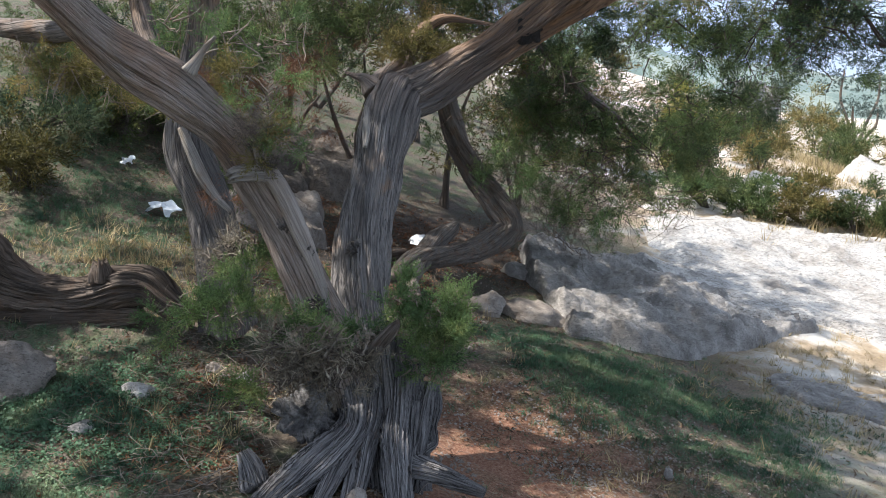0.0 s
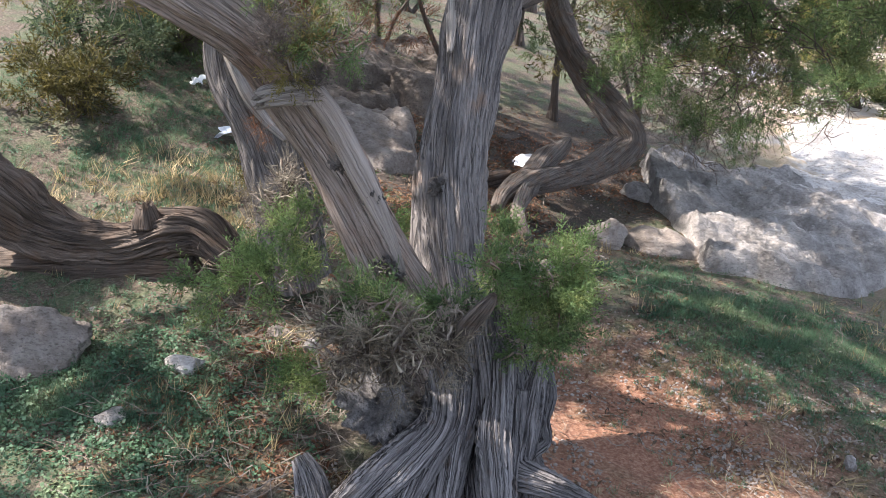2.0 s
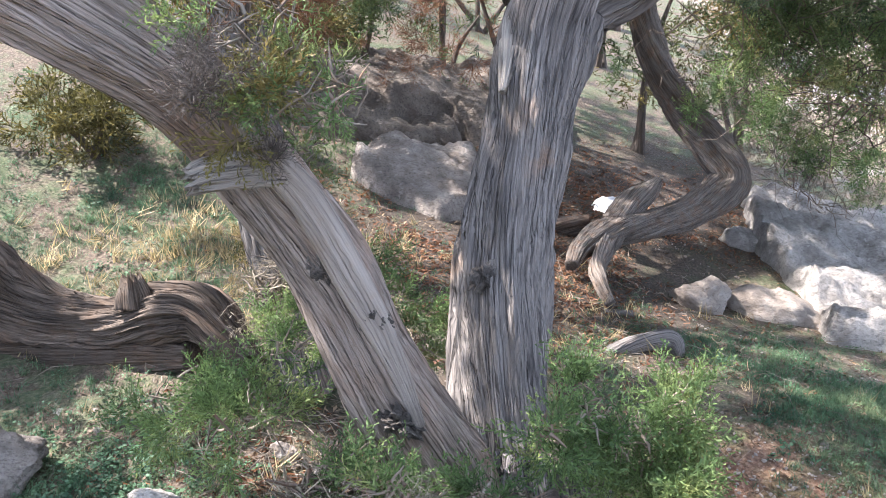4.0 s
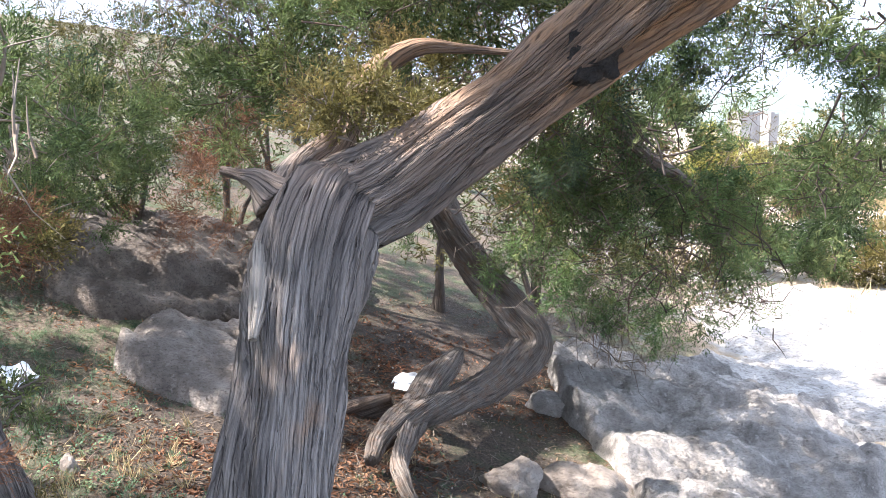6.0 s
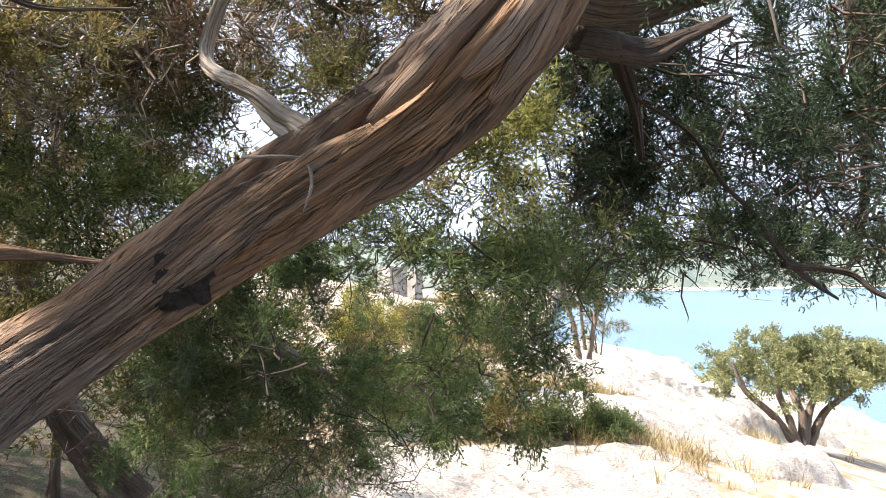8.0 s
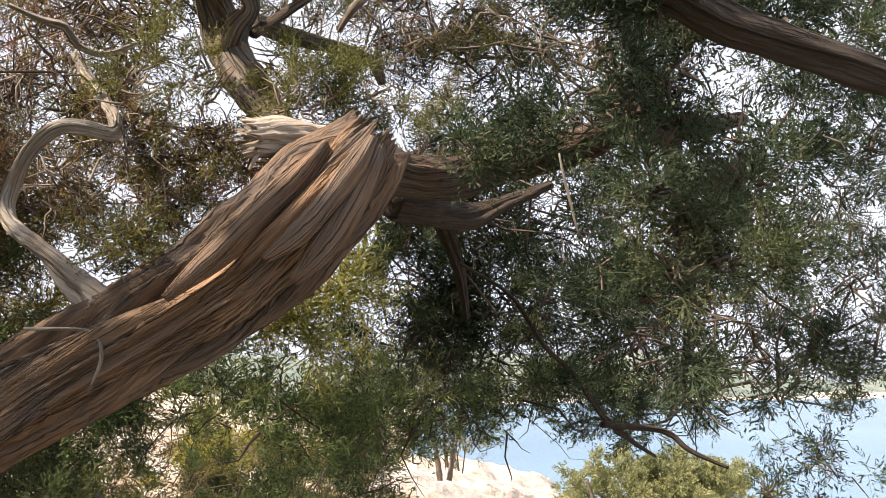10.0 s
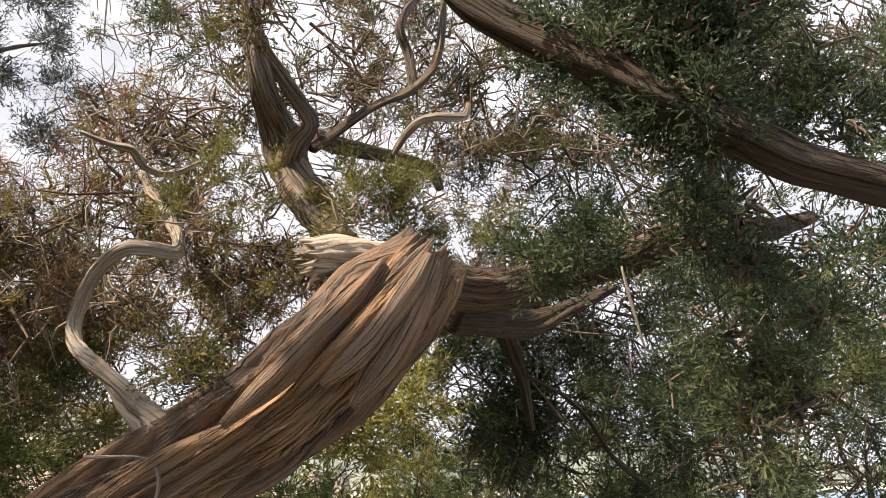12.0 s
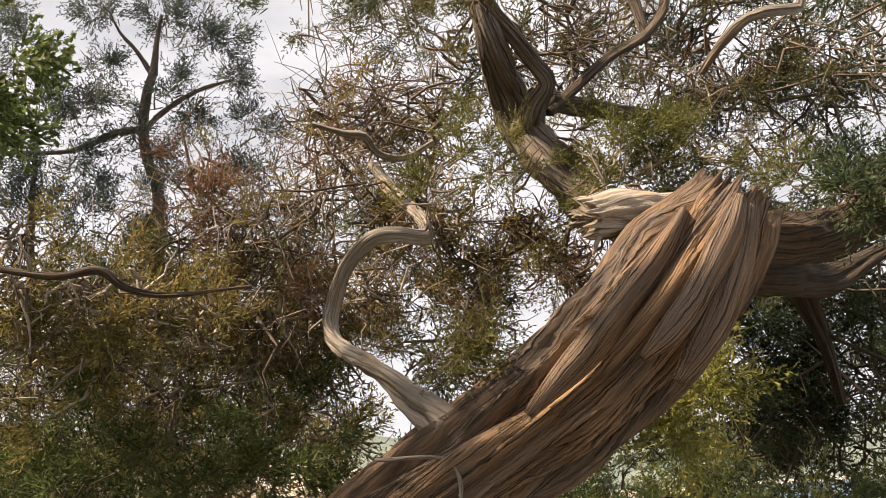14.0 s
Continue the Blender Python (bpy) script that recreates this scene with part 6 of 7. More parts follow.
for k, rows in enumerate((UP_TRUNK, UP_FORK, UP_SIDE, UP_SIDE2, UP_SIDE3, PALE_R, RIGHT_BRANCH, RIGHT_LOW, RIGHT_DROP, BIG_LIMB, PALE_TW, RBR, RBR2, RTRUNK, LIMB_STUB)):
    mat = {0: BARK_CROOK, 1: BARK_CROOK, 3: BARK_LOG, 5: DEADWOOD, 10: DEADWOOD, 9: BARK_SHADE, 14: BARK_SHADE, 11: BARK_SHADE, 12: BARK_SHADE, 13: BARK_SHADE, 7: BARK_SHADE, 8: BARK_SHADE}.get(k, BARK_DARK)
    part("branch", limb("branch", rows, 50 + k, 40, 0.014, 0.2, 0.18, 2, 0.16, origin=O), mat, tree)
for k, (rows, mat, size, much) in enumerate(((BASAL_G, FRESH, 0.085, 2.4), (A_G, FRESH, 0.07, 1.1), (A_O, OLIVE, 0.075, 2.2), (TOP_G, SUNNY, 0.075, 1.4), (TOP_O, OLIVE, 0.08, 1.0), (HIGH_G, HIGH, 0.095, 1.25), (HIGH_B, BLUE, 0.095, 1.15), (R_B, BLUE, 0.1, 1.7), (R_B2, BLUE, 0.1, 1.6), (R_N, BLUE, 0.1, 1.7), (N_B, BLUE, 0.1, 1.8), (NEAR_D, BLUE, 0.08, 2.0), (NEAR_F, BLUE, 0.05, 2.0))):
    crown("crown", rows, mat, tree, 100 + k, size, FINE if k < 5 else SPRAYS, much=much)
    brush("brushwood", rows, TWIG if k < 6 else BARK_DARK, tree, 130 + k, 30, 0.004)
crown("crown", OVERHEAD, GREEN, tree, 156, 0.2, FAT, much=1.15)
# out-of-view foliage that shades the log and the leaning limb
crown("crown", SHADE_LEFT, GREEN, tree, 161, 0.2, FAT, much=1.15)
brush("brushwood", OVERHEAD, TWIG, tree, 157, 20, 0.006)
# out-of-view foliage added for shade on the right
crown("crown", SHADE_RIGHT, BLUE, tree, 158, 0.2, FAT, much=0.62)
crown("burl", BURL, SCRAPS, tree, 165, 0.05, THIN, much=3, label="dark shaggy burl of dry scraps")
crown("crown", BACK_T, HIGH, tree, 166, 0.11, much=1.9)
brush("brushwood", BACK_T, BARK_LOG, tree, 167, 24, 0.005, 1.3, bend=0.4)
crown("crown", R_E, BLUE, tree, 169, 0.11, much=2.0)
brush("brushwood", R_E, BARK_DARK, tree, 170, 20, 0.006, 1.4, bend=0.35)
crown("crown", R_B3, BLUE, tree, 168, 0.1, much=1.8)
crown("crown", R_MASS, BLUE, tree, 172, 0.12, much=0.95)
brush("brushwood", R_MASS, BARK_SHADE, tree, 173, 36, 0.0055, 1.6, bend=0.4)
crown("crown", BASAL_D, DRYTWIG, tree, 150, 0.07, THIN, much=1.6)
brush("brushwood", TOP_O, BARK_LOG, tree, 153, 50, 0.0042, 1.5, bend=0.8)
brush("brushwood", TANGLE, DEADWOOD, tree, 159, 14, 0.0035, 1.2, bend=0.8)
brush("brushwood", TANGLE, TWIG, tree, 162, 34, 0.004, 1.3, bend=0.8)
crown("crown", TANGLE, RUST, tree, 160, 0.08, THIN, much=1.5)
crown("crown", TANGLE, OLIVE, tree, 163, 0.08, FINE, much=1.2)
crown("crown", SKY_F, OLIVE, tree, 174, 0.08, FINE, much=1.5)
brush("brushwood", SKY_F, TWIG, tree, 175, 22, 0.004, 1.5, bend=0.6)
brush("brushwood", HIGH_G, BARK_LOG, tree, 154, 16, 0.0055, 1.7, bend=0.8)
brush("brushwood", TANGLE, BARK_LOG, tree, 164, 10, 0.006, 1.7, bend=0.8)
brush("brushwood", R_B, BARK_DARK, tree, 155, 20, 0.007, 2.0, bend=0.35)
brush("brushwood", BASAL_D, DRYTWIG, tree, 152, 120, 0.0042, 1.0, bend=0.55)
brush("brushwood", BASAL_D, BARK_DARK, tree, 171, 60, 0.005, 0.8, bend=0.4)
crown("crown", SPRAY_Y, YELLOW, tree, 151, 0.12, FINE, much=0.8)
part("torn_wood", limb("torn_wood", TORN_WOOD, 18, 96, 0.006, 0.2, 0.2, 1, 0.16, 0.15, origin=O, jag=1.1), BONE, leaning, "pale torn wood at the fork")
for k, rows in enumerate((SPLINT_B, SPLINT_C, SPLINT_D)):
    part("splinter", limb("splinter", rows, 90 + k, 24, 0.01, 0.2, 0.2, 1, 0.1, 0.3, origin=O), BARK_GREY, leaning)
for k, rows in enumerate((SPLINT_E, SPLINT_F)):
    part("splinter", limb("splinter", rows, 95 + k, 20, 0.008, 0.2, 0.2, 1, 0.1, 0.4, origin=O), BONE, leaning)

# ---------------------------------------------------------------- neighbours
tree2 = thing("juniper_tree", on(-1.1, 4.4), "split old juniper trunk with a pale torn strip", "tree")
O = tree2.location
part("stem", limb("stem", TRUNK2, 3, 96, 0.014, 0.24, 0.2, 0.6, 0.04, origin=O), BARK_GREY, tree2)
part("torn_strip", limb("torn_strip", TORN, 8, 20, 0.01, 0.1, 0.2, 1, 0.1, origin=O), DEADWOOD, tree2, "pale torn strip of wood")
part("branch", limb("branch", T2LIMB, 4, 48, 0.014, 0.18, 0.15, 2, 0.04, origin=O), BARK_GREY, tree2)
part("stem", limb("stem", TRUNK2_BACK, 9, 48, 0.014, 0.24, 0.2, 0.8, 0.06, origin=O), BARK_GREY, tree2)
part("branch", limb("branch", T2_PROP, 10, 36, 0.012, 0.2, 0.18, 1, 0.06, origin=O), BARK_GREY, tree2)
crown("crown", BACK_L, GREEN, tree2, 207, 0.11, much=1.3)
brush("brushwood", BACK_L, TWIG, tree2, 237, 14, 0.004, bend=0.4)
for k, (rows, mat) in enumerate(((T2_G, GREEN), (T2_O, OLIVE), (BACK_O, OLIVE), (KNUCKLE_O, OLIVE))):
    crown("crown", rows, mat, tree2, 200 + k, 0.10, much=1.5)
    brush("brushwood", rows, TWIG, tree2, 230 + k, 24)

crown("crown", LEDGE_R, RUST, tree2, 208, 0.08, THIN, much=2.2, label="rust-brown dead foliage")
crown("crown", T2_R, RUST, tree2, 206, 0.09, THIN, much=3, label="rust-brown dead foliage")

tree3 = thing("juniper_tree", on(0.3, 7.4), "spreading juniper with a crooked low stem and sweeping boughs", "tree")
O = tree3.location
for k, rows in enumerate((CROOK, CROOK_FOOT, CROOK_STUB, FBRANCH)):
    part("stem" if k == 0 else "branch", limb("stem", rows, 70 + k, 72, 0.018, 0.24, 0.16, 1.2, 0.06, origin=O), BARK_CROOK, tree3)
for k, (rows, mat) in enumerate(((C_G, FRESH), (C_B, FRESH), (BACK_G, MAQUIS), (T0_R, GREEN), (UPPER_L, OLIVE), (T0_S, GREEN), (FAR_L, MAQUIS), (BOUGH_LOW, FRESH), (BOUGH_UP, GREEN), (BOUGH_MID, GREEN), (BACK_N, GREEN), (BACK_E, OLIVE))):
    crown("crown", rows, mat, tree3, 240 + k, (0.12, 0.12, 0.13, 0.11, 0.12, 0.12, 0.2, 0.12, 0.17, 0.12, 0.12, 0.12)[k], much=(1.1, 1.0, 1.5, 1.2, 1.0, 1.3, 1.7, 1.5, 0.8, 1.5, 1.3, 1.3)[k])
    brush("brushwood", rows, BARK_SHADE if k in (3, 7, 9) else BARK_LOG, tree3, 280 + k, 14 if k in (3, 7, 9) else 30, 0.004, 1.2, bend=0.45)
brush("brushwood", UPPER_L, DEADWOOD, tree3, 266, 30, 0.006, 1.5, bend=0.4)
crown("crown", C_D, STRAW, tree3, 265, 0.12, THIN, much=2.2)
crown("crown", BACK_R, RUST, tree3, 261, 0.12, THIN, much=3)
brush("brushwood", C_D, TWIG, tree3, 262, 90, 0.005, bend=0.35)

tree4 = thing("juniper_tree", on(-0.3, 13.0), "tall dark juniper standing against the sky", "tree")
part("branch", limb("branch", LEFT_BRANCH, 81, 28, 0.012, 0.2, 0.2, 2, 0.25, origin=tree4.location), BARK_LOG, tree4)
part("stem", limb("stem", FARTREE_T, 80, 24, 0.03, 0.1, 0.14, 1, 0.1, origin=tree4.location), BARK_DARK, tree4)
for k, rows in enumerate((FARTREE_R, FARTREE_L, FARTREE_S, FARTREE_U)):
    part("branch", limb("branch", rows, 82 + k, 16, 0.03, 0, 0.14, 1, 0.2, origin=tree4.location), BARK_DARK, tree4)
# out-of-view foliage that shades the boulder, ledges and slab
crown("crown", SHADE_BACK, GREEN, tree3, 274, 0.22, FAT, much=1.2)
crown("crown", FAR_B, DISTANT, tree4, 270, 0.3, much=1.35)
brush("brushwood", FAR_B, BARK_DARK, tree4, 271, 20, 0.012)
crown("crown", LOW_L, OLIVE, tree4, 272, 0.17, much=1.75)
brush("brushwood", LOW_L, BARK_WARM, tree4, 273, 40, 0.006, 1.2, bend=0.4)

log = thing("fallen_trunk", on(-1.9, 4.4), "low grey juniper trunk lying along the ground", "log")
part("trunk", limb("trunk", LOG, 5, 144, 0.016, 0.34, 0.16, 0.3, 0.1, origin=log.location, jag=1.2), BARK_LOG, log)
part("limb", limb("limb", LOG_LOW, 55, 96, 0.02, 0.24, 0.14, 0.4, 0.05, origin=log.location), BARK_LOG, log, "dark lower limb lying on the ground")
part("stump", limb("stump", LOG_STUMP, 9, 40, 0.008, 0.3, 0.2, 0.8, 0.1, origin=log.location, jag=1.2), BARK_LOG, log)
for rows, name, label in ((DARK_LOG, "log", "dark log in the shade"), (FALLEN, "dead_branch", "curved grey dead branch on the grass"), (STICK, "stick", "short dark stick on the ground")):
    me = limb(name, rows, 6, 40, 0.012, 0.16, 0.15, 2, 0.06)
    me.materials.append(BARK_DARK if name == "log" else BARK_GREY)
    tagged(new(name, me), label, "wood")


# ---------------------------------------------------------------- bushes and far things
def bush(x, y, z, wide, high, mat, seed, label, size=0.16, lobes=7, per=60):
    """A rounded wild bush: stems from one foot and an uneven crown of sprays."""
    rng = np.random.default_rng(seed)
    foot = Vector(on(x, y, -0.03))
    ob = thing("bush", foot, label, "bush", "wild bushes")
    top = z + high
    rows = []
    h = max(top - foot.z, 0.4)
    for k in range(lobes):
        a = rng.uniform(0, 6.28)
        d = wide * 0.36 * rng.random() ** 0.6
        zz = foot.z + h * rng.uniform(0.3, 0.8)
        rows.append((x + d * math.cos(a), y + d * math.sin(a) * 0.8, zz, min(wide, h) * rng.uniform(0.3, 0.45), per))
    crown("crown", rows, mat, ob, seed + 1, size, MEDIUM, much=1.0)
    for k in range(3):
        r = rows[k]
        mid = ((x + r[0]) / 2 + rng.normal() * 0.05, (y + r[1]) / 2, (foot.z + r[2]) / 2)
        part("stem", limb("stem", [(x + 0.04 * k, y, foot.z - 0.05, 0.03), (*mid, 0.022), (*r[:3], 0.01)], seed + k, 10, 0.08, 0, 0.1, origin=foot), BARK_DARK, ob)
    return ob


for k, (x, y, z, w, h) in enumerate(BUSHES):
    yellow = y == 13.84
    bush(x, y, z, w, h, GOLD if yellow else (MAQUIS, GREEN, OLIVE)[k % 3], 500 + 10 * k, "yellow-green bush in the sun" if yellow else "low green bush on the dry slope", 0.05 + 0.011 * y, 7, 160 if yellow else 80 if y < 20 else 36)
for k, (x, y, z, w, h) in enumerate(HILL_BUSHES):
    bush(x, y, z - 0.12, w * 1.75, h * 0.9, DUSK if y > 10 else (MAQUIS, BLUE, MAQUIS, DUSK)[k % 4], 700 + 10 * k, "dense dark green bush on the hillside", 0.14, 12, 40)


def pine(at, high, wide, seed, label, stems=1, many=12):
    """A small umbrella-shaped tree: forked stems under a flat crown of tufts."""
    rng = np.random.default_rng(seed)
    x, y, z = at
    foot = Vector(on(x, y, -0.05))
    ob = thing("tree", foot, label, "tree")
    h = z + high - foot.z
    for k in range(stems):
        lean = (k - (stems - 1) / 2) * wide * 0.55 / max(stems, 2)
        rows = [(x + lean * 0.15, y, foot.z, 0.09), (x + lean * 0.7, y + rng.normal() * 0.1, foot.z + h * 0.28, 0.07), (x + lean * 1.2 + rng.normal() * 0.1, y + rng.normal() * 0.2, foot.z + h * 0.5, 0.055), (x + lean * 1.6, y + rng.normal() * 0.3, foot.z + h * 0.75, 0.03)]
        part("stem", limb("stem", rows, seed + k, 18, 0.05, 0.15, 0.15, 1, 0.1, origin=foot), TWIG, ob)
    rows = []
    for k in range(68):
        a, d = rng.uniform(0, 6.28), wide * 0.46 * rng.random() ** 0.5
        rows.append((x + d * math.cos(a), y + d * math.sin(a) * 0.7, foot.z + h * (0.58 + 0.36 * (1 - (2.1 * d / wide) ** 2) * rng.random() ** 0.6), wide * rng.uniform(0.08, 0.12), many))
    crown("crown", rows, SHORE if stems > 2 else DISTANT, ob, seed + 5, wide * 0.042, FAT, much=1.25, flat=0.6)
    return ob


pine(SHRUB_AT[0], 1.95, 4.5, 900, "low umbrella-shaped tree with forked bare stems by the shore", 5, 75)
for k, p in enumerate(PINES):
    pine(p, (4.2, 2.2, 3.5, 3.6)[k], (4.5, 2.6, 3.5, 3.2)[k], 910 + 10 * k, "small wind-shaped tree on the dry slope", 2)


def hut(at):
    """A roofless pale block hut far off: four walls with a doorway and a broken top."""
    x, y, z = at
    foot = Vector(on(x, y, -0.2))
    ob = thing("hut", foot, "ruined pale stone hut far off among bushes", "building")
    top = z + 1.4 - foot.z
    m = stone("hut_plaster", (0.2, 0.19, 0.18), (0.28, 0.27, 0.26), (0.36, 0.35, 0.34), 1.2, 0.02, 0.2)
    for name, px, py, sx, sy, h in (("wall", -0.9, 0, 0.25, 2.2, top * 1.0), ("wall", 0.9, 0, 0.25, 2.2, top * 0.9), ("wall", 0, 1.0, 1.6, 0.25, top), ("wall", -0.4, -1.0, 0.8, 0.25, top * 0.85), ("wall", 0.7, -1.0, 0.25, 0.25, top * 0.95)):
        bm = bmesh.new()
        bmesh.ops.create_cube(bm, size=1, matrix=Matrix.Translation((px, py, h / 2)) @ Matrix.Diagonal((sx, sy, h, 1)))
        bmesh.ops.subdivide_edges(bm, edges=bm.edges[:], cuts=3, use_grid_fill=True)
        for q in bm.verts:
            q.co += noise.noise_vector(q.co * 1.7) * 0.06
        me = bpy.data.meshes.new(name)
        bm.to_mesh(me)
        bm.free()
        part(name, me, m, ob)
    return ob


hut(BUILDING_AT[0])


def hills(name, y0, x0, x1, low, high, seed, mat, label):
    """A far wooded ridge across the water."""
    xs = np.linspace(x0, x1, 160)
    ys = np.linspace(0, 1, 14)
    X, V = np.meshgrid(xs, ys)
    p = np.c_[X.ravel() * 0.006, V.ravel() * 0.8 + seed, np.full(X.size, seed * 1.7)]
    n = fractal(p, 1.0, 5).reshape(X.shape)
    Z = low + (high * (0.75 + 0.6 * n) - low) * np.sin(V * np.pi / 2) ** 0.8
    v = np.c_[X.ravel(), (y0 + V * 120).ravel(), Z.ravel()]
    i = (np.arange(13)[:, None] * 160 + np.arange(159)).ravel()
    me = tri_mesh(name, v, np.stack([i, i + 1, i + 161, i + 160], 1), True)
    me.materials.append(mat)
    return tagged(new(name, me), label, "hill", kind="structure")


# the hills' haze is part of this base colour
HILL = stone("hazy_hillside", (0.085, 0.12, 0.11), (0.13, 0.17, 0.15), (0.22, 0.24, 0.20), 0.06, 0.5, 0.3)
BEACH = stone("pale_far_shore", (0.32, 0.28, 0.24), (0.42, 0.38, 0.33), (0.5, 0.46, 0.41), 0.1, 0.2, 0.2)
hills("far_shore", 395, 60, 900, -4.2, 2.0, 7.0, BEACH, "pale rocky far shore of the bay")
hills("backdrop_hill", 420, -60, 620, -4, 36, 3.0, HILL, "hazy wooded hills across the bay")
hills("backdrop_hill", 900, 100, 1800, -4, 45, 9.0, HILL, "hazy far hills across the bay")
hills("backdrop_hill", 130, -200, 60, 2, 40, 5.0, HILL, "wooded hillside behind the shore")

# ---------------------------------------------------------------- grass, litter and gravel
def blades(seed, count, width, lean):
    rng = np.random.default_rng(seed)
    tri = []
    for _ in range(count):
        a = rng.uniform(0, 6.28)
        f = np.array([rng.normal() * 0.25, rng.normal() * 0.25, 0])
        out = np.array([math.cos(a), math.sin(a), 0])
        side = np.array([-out[1], out[0], 0]) * width
        h = rng.uniform(0.45, 1.0)
        tipp = f + out * lean * h * rng.uniform(0.4, 1.4) + np.array([0, 0, h])
        tri.append([f - side, f + side, tipp])
    v = np.array(tri).reshape(-1, 3)
    return v, np.arange(len(v)).reshape(-1, 3)


def rosette(seed):
    """A low plant of small round leaves."""
    rng = np.random.default_rng(seed)
    tri = []
    for _ in range(9):
        a, d, h = rng.uniform(0, 6.28), rng.uniform(0.1, 0.9), rng.uniform(0.2, 0.7)
        c = np.array([math.cos(a) * d, math.sin(a) * d, h])
        n = rng.normal(size=3) * 0.35 + np.array([0, 0, 1])
        u = np.cross(n, [1, 0.3, 0])
        u /= np.linalg.norm(u)
        w = np.cross(n, u) / np.linalg.norm(n)
        r = rng.uniform(0.12, 0.24)
        q = [c + r * (math.cos(t) * u + math.sin(t) * w) for t in (0.3, 1.87, 3.44, 5.0)]
        tri += [[q[0], q[1], q[2]], [q[0], q[2], q[3]]]
    v = np.array(tri).reshape(-1, 3)
    return v, np.arange(len(v)).reshape(-1, 3)


def chip(seed):
    rng = np.random.default_rng(seed)
    l, w = 1.0, rng.uniform(0.12, 0.4)
    v = np.array([[-l / 2, 0, 0], [0, -w / 2, 0.08], [l / 2, 0, 0.02], [0, w / 2, 0.08]])
    return v, np.array([[0, 1, 2], [0, 2, 3]])


def pebble(seed):
    rng = np.random.default_rng(seed)
    bm = bmesh.new()
    bmesh.ops.create_icosphere(bm, subdivisions=1, radius=0.5)
    v = np.array([x.co[:] for x in bm.verts]) * np.array([1, rng.uniform(0.6, 0.95), rng.uniform(0.45, 0.7)])
    v *= (1 + 0.25 * rng.normal(size=(len(v), 1)) * 0.6)
    f = np.array([[x.index for x in p.verts] for p in bm.faces])
    bm.free()
    return v, f


def strewn(name, patches, shapes, size, mat, seed, label, category, tilt=0.15, up=0.0):
    """Small stuff strewn on the ground. patches: x, y, spread x, spread y, number."""
    rng = np.random.default_rng(seed)
    P = []
    for x, y, sx, sy, n in patches:
        q = np.array([x, y]) + rng.normal(size=(int(n), 2)) * np.array([sx, sy])
        keep = np.array([noise.noise(Vector((a * 1.8, b * 1.8, seed))) > -0.22 + 0.3 * rng.random() - 0.15 for a, b in q])
        P.append(q[keep])
    P = np.vstack(P)
    P = P[np.hypot(P[:, 0] + 0.42, P[:, 1] - 3.4) > 0.3]
    z = lie(P[:, 0], P[:, 1]) + uneven(P[:, 0], P[:, 1]) + up
    places = np.c_[P, z]
    ways = rng.normal(size=(len(P), 3)) * tilt + np.array([0, 0, 1])
    v, f = scattered(places, ways, rng.uniform(0.5, 1.5, len(P)) * size, shapes, rng)
    me = tri_mesh(name, v, f)
    me.materials.append(mat)
    return tagged(new(name, me), label, category, kind="stuff")


TUFTS = [blades(i, 12, 0.03, 0.6) for i in range(4)]
TURF = [blades(30 + i, 14, 0.03, 0.8) for i in range(4)]
LEAFY = [rosette(i) for i in range(4)]
CHIPS = [chip(i) for i in range(5)]
PEBBLES = [pebble(i) for i in range(5)]
strewn("grass", [(-1.7, 3.2, 0.45, 0.4, 3600), (-2.5, 5.4, 0.6, 0.7, 3200), (1.3, 5.2, 0.8, 0.45, 4200), (1.9, 4.5, 0.6, 0.5, 2000), (0.6, 5.4, 0.4, 0.3, 900), (-1.3, 5.2, 0.4, 0.3, 250), (-2.9, 6.6, 0.7, 0.6, 1800), (0.3, 6.2, 0.3, 0.3, 350)], TURF, 0.036, GRASSG, 1, "short green grass in the shade", "grass", 0.3)
strewn("ground_cover", [(-1.55, 3.3, 0.4, 0.35, 2200), (-1.5, 3.7, 0.3, 0.3, 600), (-2.3, 5.5, 0.6, 0.6, 900), (1.3, 5.2, 0.6, 0.4, 1200)], LEAFY, 0.028, GRASSG, 2, "low leafy green weeds on the ground", "plants", 0.3)
strewn("dry_grass", [(-1.0, 3.6, 0.35, 0.35, 60), (-1.9, 5.2, 0.5, 0.4, 500), (2.6, 5.6, 0.6, 0.4, 160), (1.7, 4.1, 0.8, 0.5, 90), (3.4, 6.8, 0.5, 0.5, 260), (-0.4, 5.7, 0.5, 0.5, 90)], TUFTS, 0.075, GRASSD, 3, "dry straw-coloured grass", "grass", 0.5)
strewn("dry_grass", [(8.0, 14.5, 1.6, 0.8, 1500), (6.0, 11.0, 0.8, 0.6, 700), (10.5, 18.0, 2.5, 0.8, 1500), (13.0, 23.0, 3.0, 1.0, 1200)], TUFTS, 0.20, GRASSD, 4, "tall dry yellow grass between the rocks", "grass", 0.3)
strewn("leaf_litter", [(-0.9, 3.6, 0.4, 0.4, 4200), (0.2, 7.4, 0.8, 0.7, 3000), (-0.9, 6.0, 0.7, 0.6, 3500), (0.5, 5.2, 0.9, 0.7, 2500), (0.8, 3.9, 0.7, 0.5, 4500), (2.2, 5.6, 0.6, 0.5, 1500), (-1.8, 3.4, 0.5, 0.4, 1200)], CHIPS, 0.03, EARTHY, 5, "brown leaf litter and bark scraps", "litter", 0.5, 0.004)
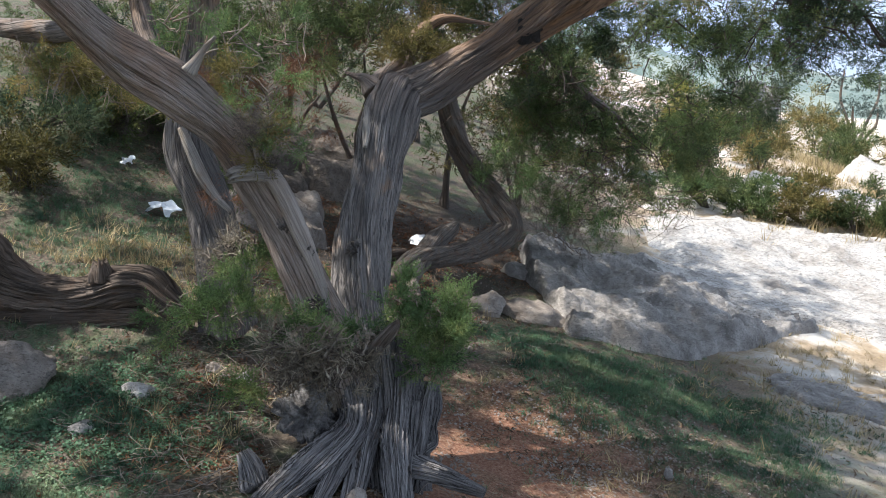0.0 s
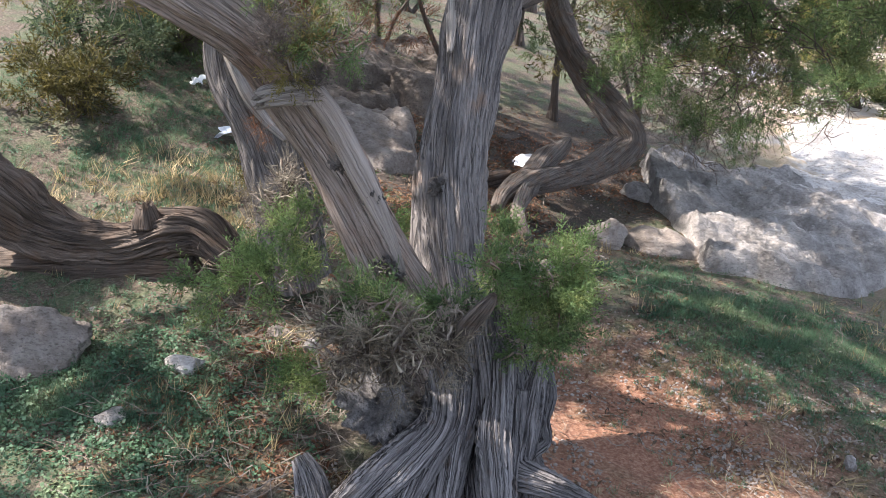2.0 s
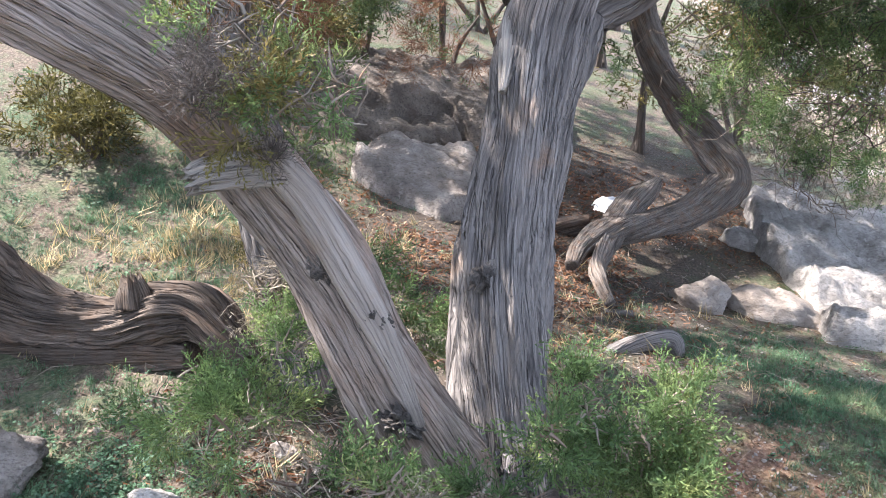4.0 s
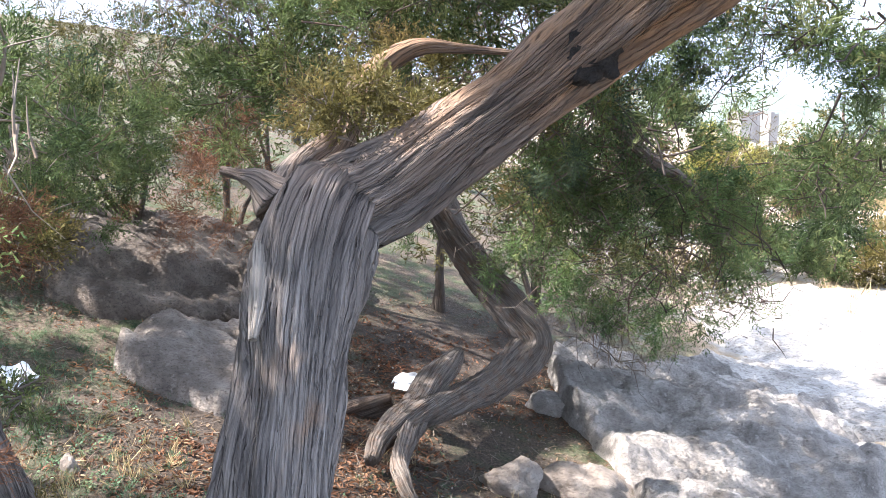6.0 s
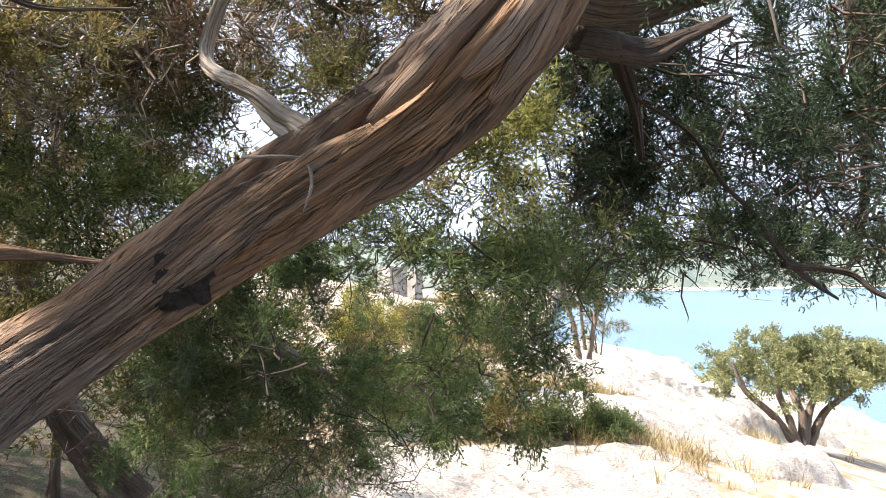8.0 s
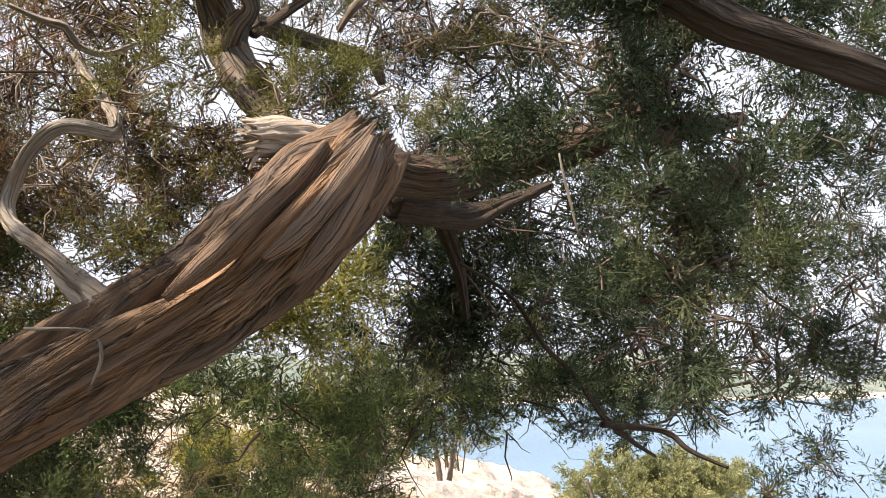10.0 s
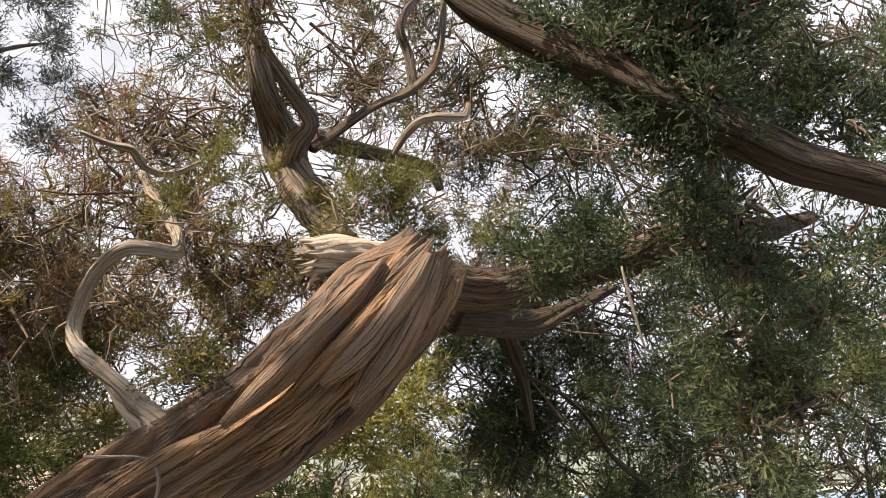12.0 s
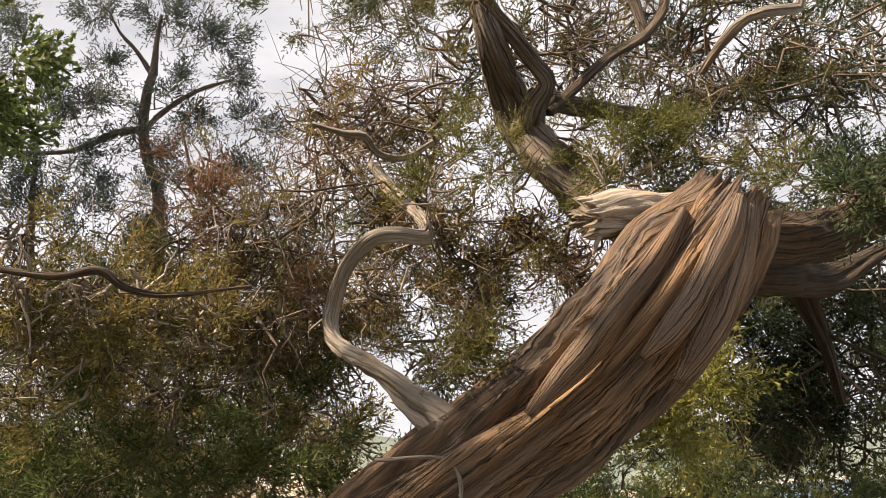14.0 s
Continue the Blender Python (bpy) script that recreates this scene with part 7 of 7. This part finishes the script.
strewn("leaf_litter", [(-0.8, 5.9, 0.5, 0.6, 5500), (-1.1, 7.0, 0.7, 0.6, 3500), (-0.3, 7.3, 0.6, 0.6, 3500), (0.3, 7.9, 0.7, 0.5, 2500), (-0.9, 3.6, 0.28, 0.3, 4200), (-1.2, 7.4, 0.8, 0.4, 1800)], CHIPS, 0.035, RUST, 15, "rust-brown fallen foliage on the ground", "litter", 0.5, 0.006)
strewn("gravel", [(0.5, 3.9, 0.45, 0.4, 2600), (1.2, 4.3, 0.6, 0.5, 1800), (-0.6, 3.2, 0.35, 0.25, 900), (0.2, 5.4, 0.6, 0.6, 500), (-0.1, 7.2, 0.5, 0.5, 400), (2.3, 5.4, 0.7, 0.5, 600)], PEBBLES, 0.016, PINK, 6, "scattered pale gravel on red earth", "gravel", 0.6)
me = tri_mesh("fallen_twigs", *twig_set(*(lambda p, q: (np.c_[p, lie(p[:, 0], p[:, 1]) + 0.02], np.c_[q, lie(q[:, 0], q[:, 1]) + 0.02]))(*(lambda r: (lambda p: (p, p + r.normal(size=p.shape) * 0.09))(np.vstack([r.normal(size=(700, 2)) * 0.4 + (-0.9, 3.6), r.normal(size=(400, 2)) * 0.8 + (0.2, 5.8), r.normal(size=(300, 2)) * 0.8 + (0.9, 4.0), r.normal(size=(300, 2)) * 0.7 + (-1.6, 5.6)])))(np.random.default_rng(8))), np.full(1700, 0.0022), np.random.default_rng(9), 4, 0.3))
me.materials.append(TWIG)
tagged(new("fallen_twigs", me), "thin dry twigs strewn on the ground", "twigs", kind="stuff")


def crumpled(name, at, size, seed, label):
    """A crumpled sheet of white paper."""
    rng = np.random.default_rng(seed)
    off = Vector(rng.uniform(-20, 20, 3))
    n = 22
    u = np.linspace(-0.5, 0.5, n)
    X, Y = (g.ravel() for g in np.meshgrid(u, u))
    d = np.array([noise.noise_vector(Vector((a * 3, b * 3, 0)) + off)[:] for a, b in zip(X, Y)])
    v = np.c_[X * 0.8, Y * 0.5, np.abs(X) * -0.25 + 0.2 + 0.25 * Y] + d * 0.22
    v[:, 2] -= v[:, 2].min()
    i = (np.arange(n - 1)[:, None] * n + np.arange(n - 1)).ravel()
    me = tri_mesh(name, v * size, np.stack([i, i + 1, i + n + 1, i + n], 1))
    me.materials.append(PAPER)
    ob = new(name, me)
    ob.location = at
    return tagged(ob, label, "litter")


PAPER = stone("white_paper", (0.66, 0.66, 0.67), (0.76, 0.76, 0.77), (0.84, 0.84, 0.85), 9, 0.004, 0.05)
crumpled("paper_tissue", Vector(TISSUE_AT[0]) - Vector((0, 0, 0.05)), 0.2, 1, "crumpled white paper tissue on a root")
crumpled("paper_tissue", on(LITTER_AT[0][0], LITTER_AT[0][1], 0.0), 0.26, 2, "crumpled white paper tissue in the grass")
crumpled("paper_tissue", on(LITTER_AT[1][0], LITTER_AT[1][1], 0.0), 0.14, 3, "small crumpled white paper in the grass")
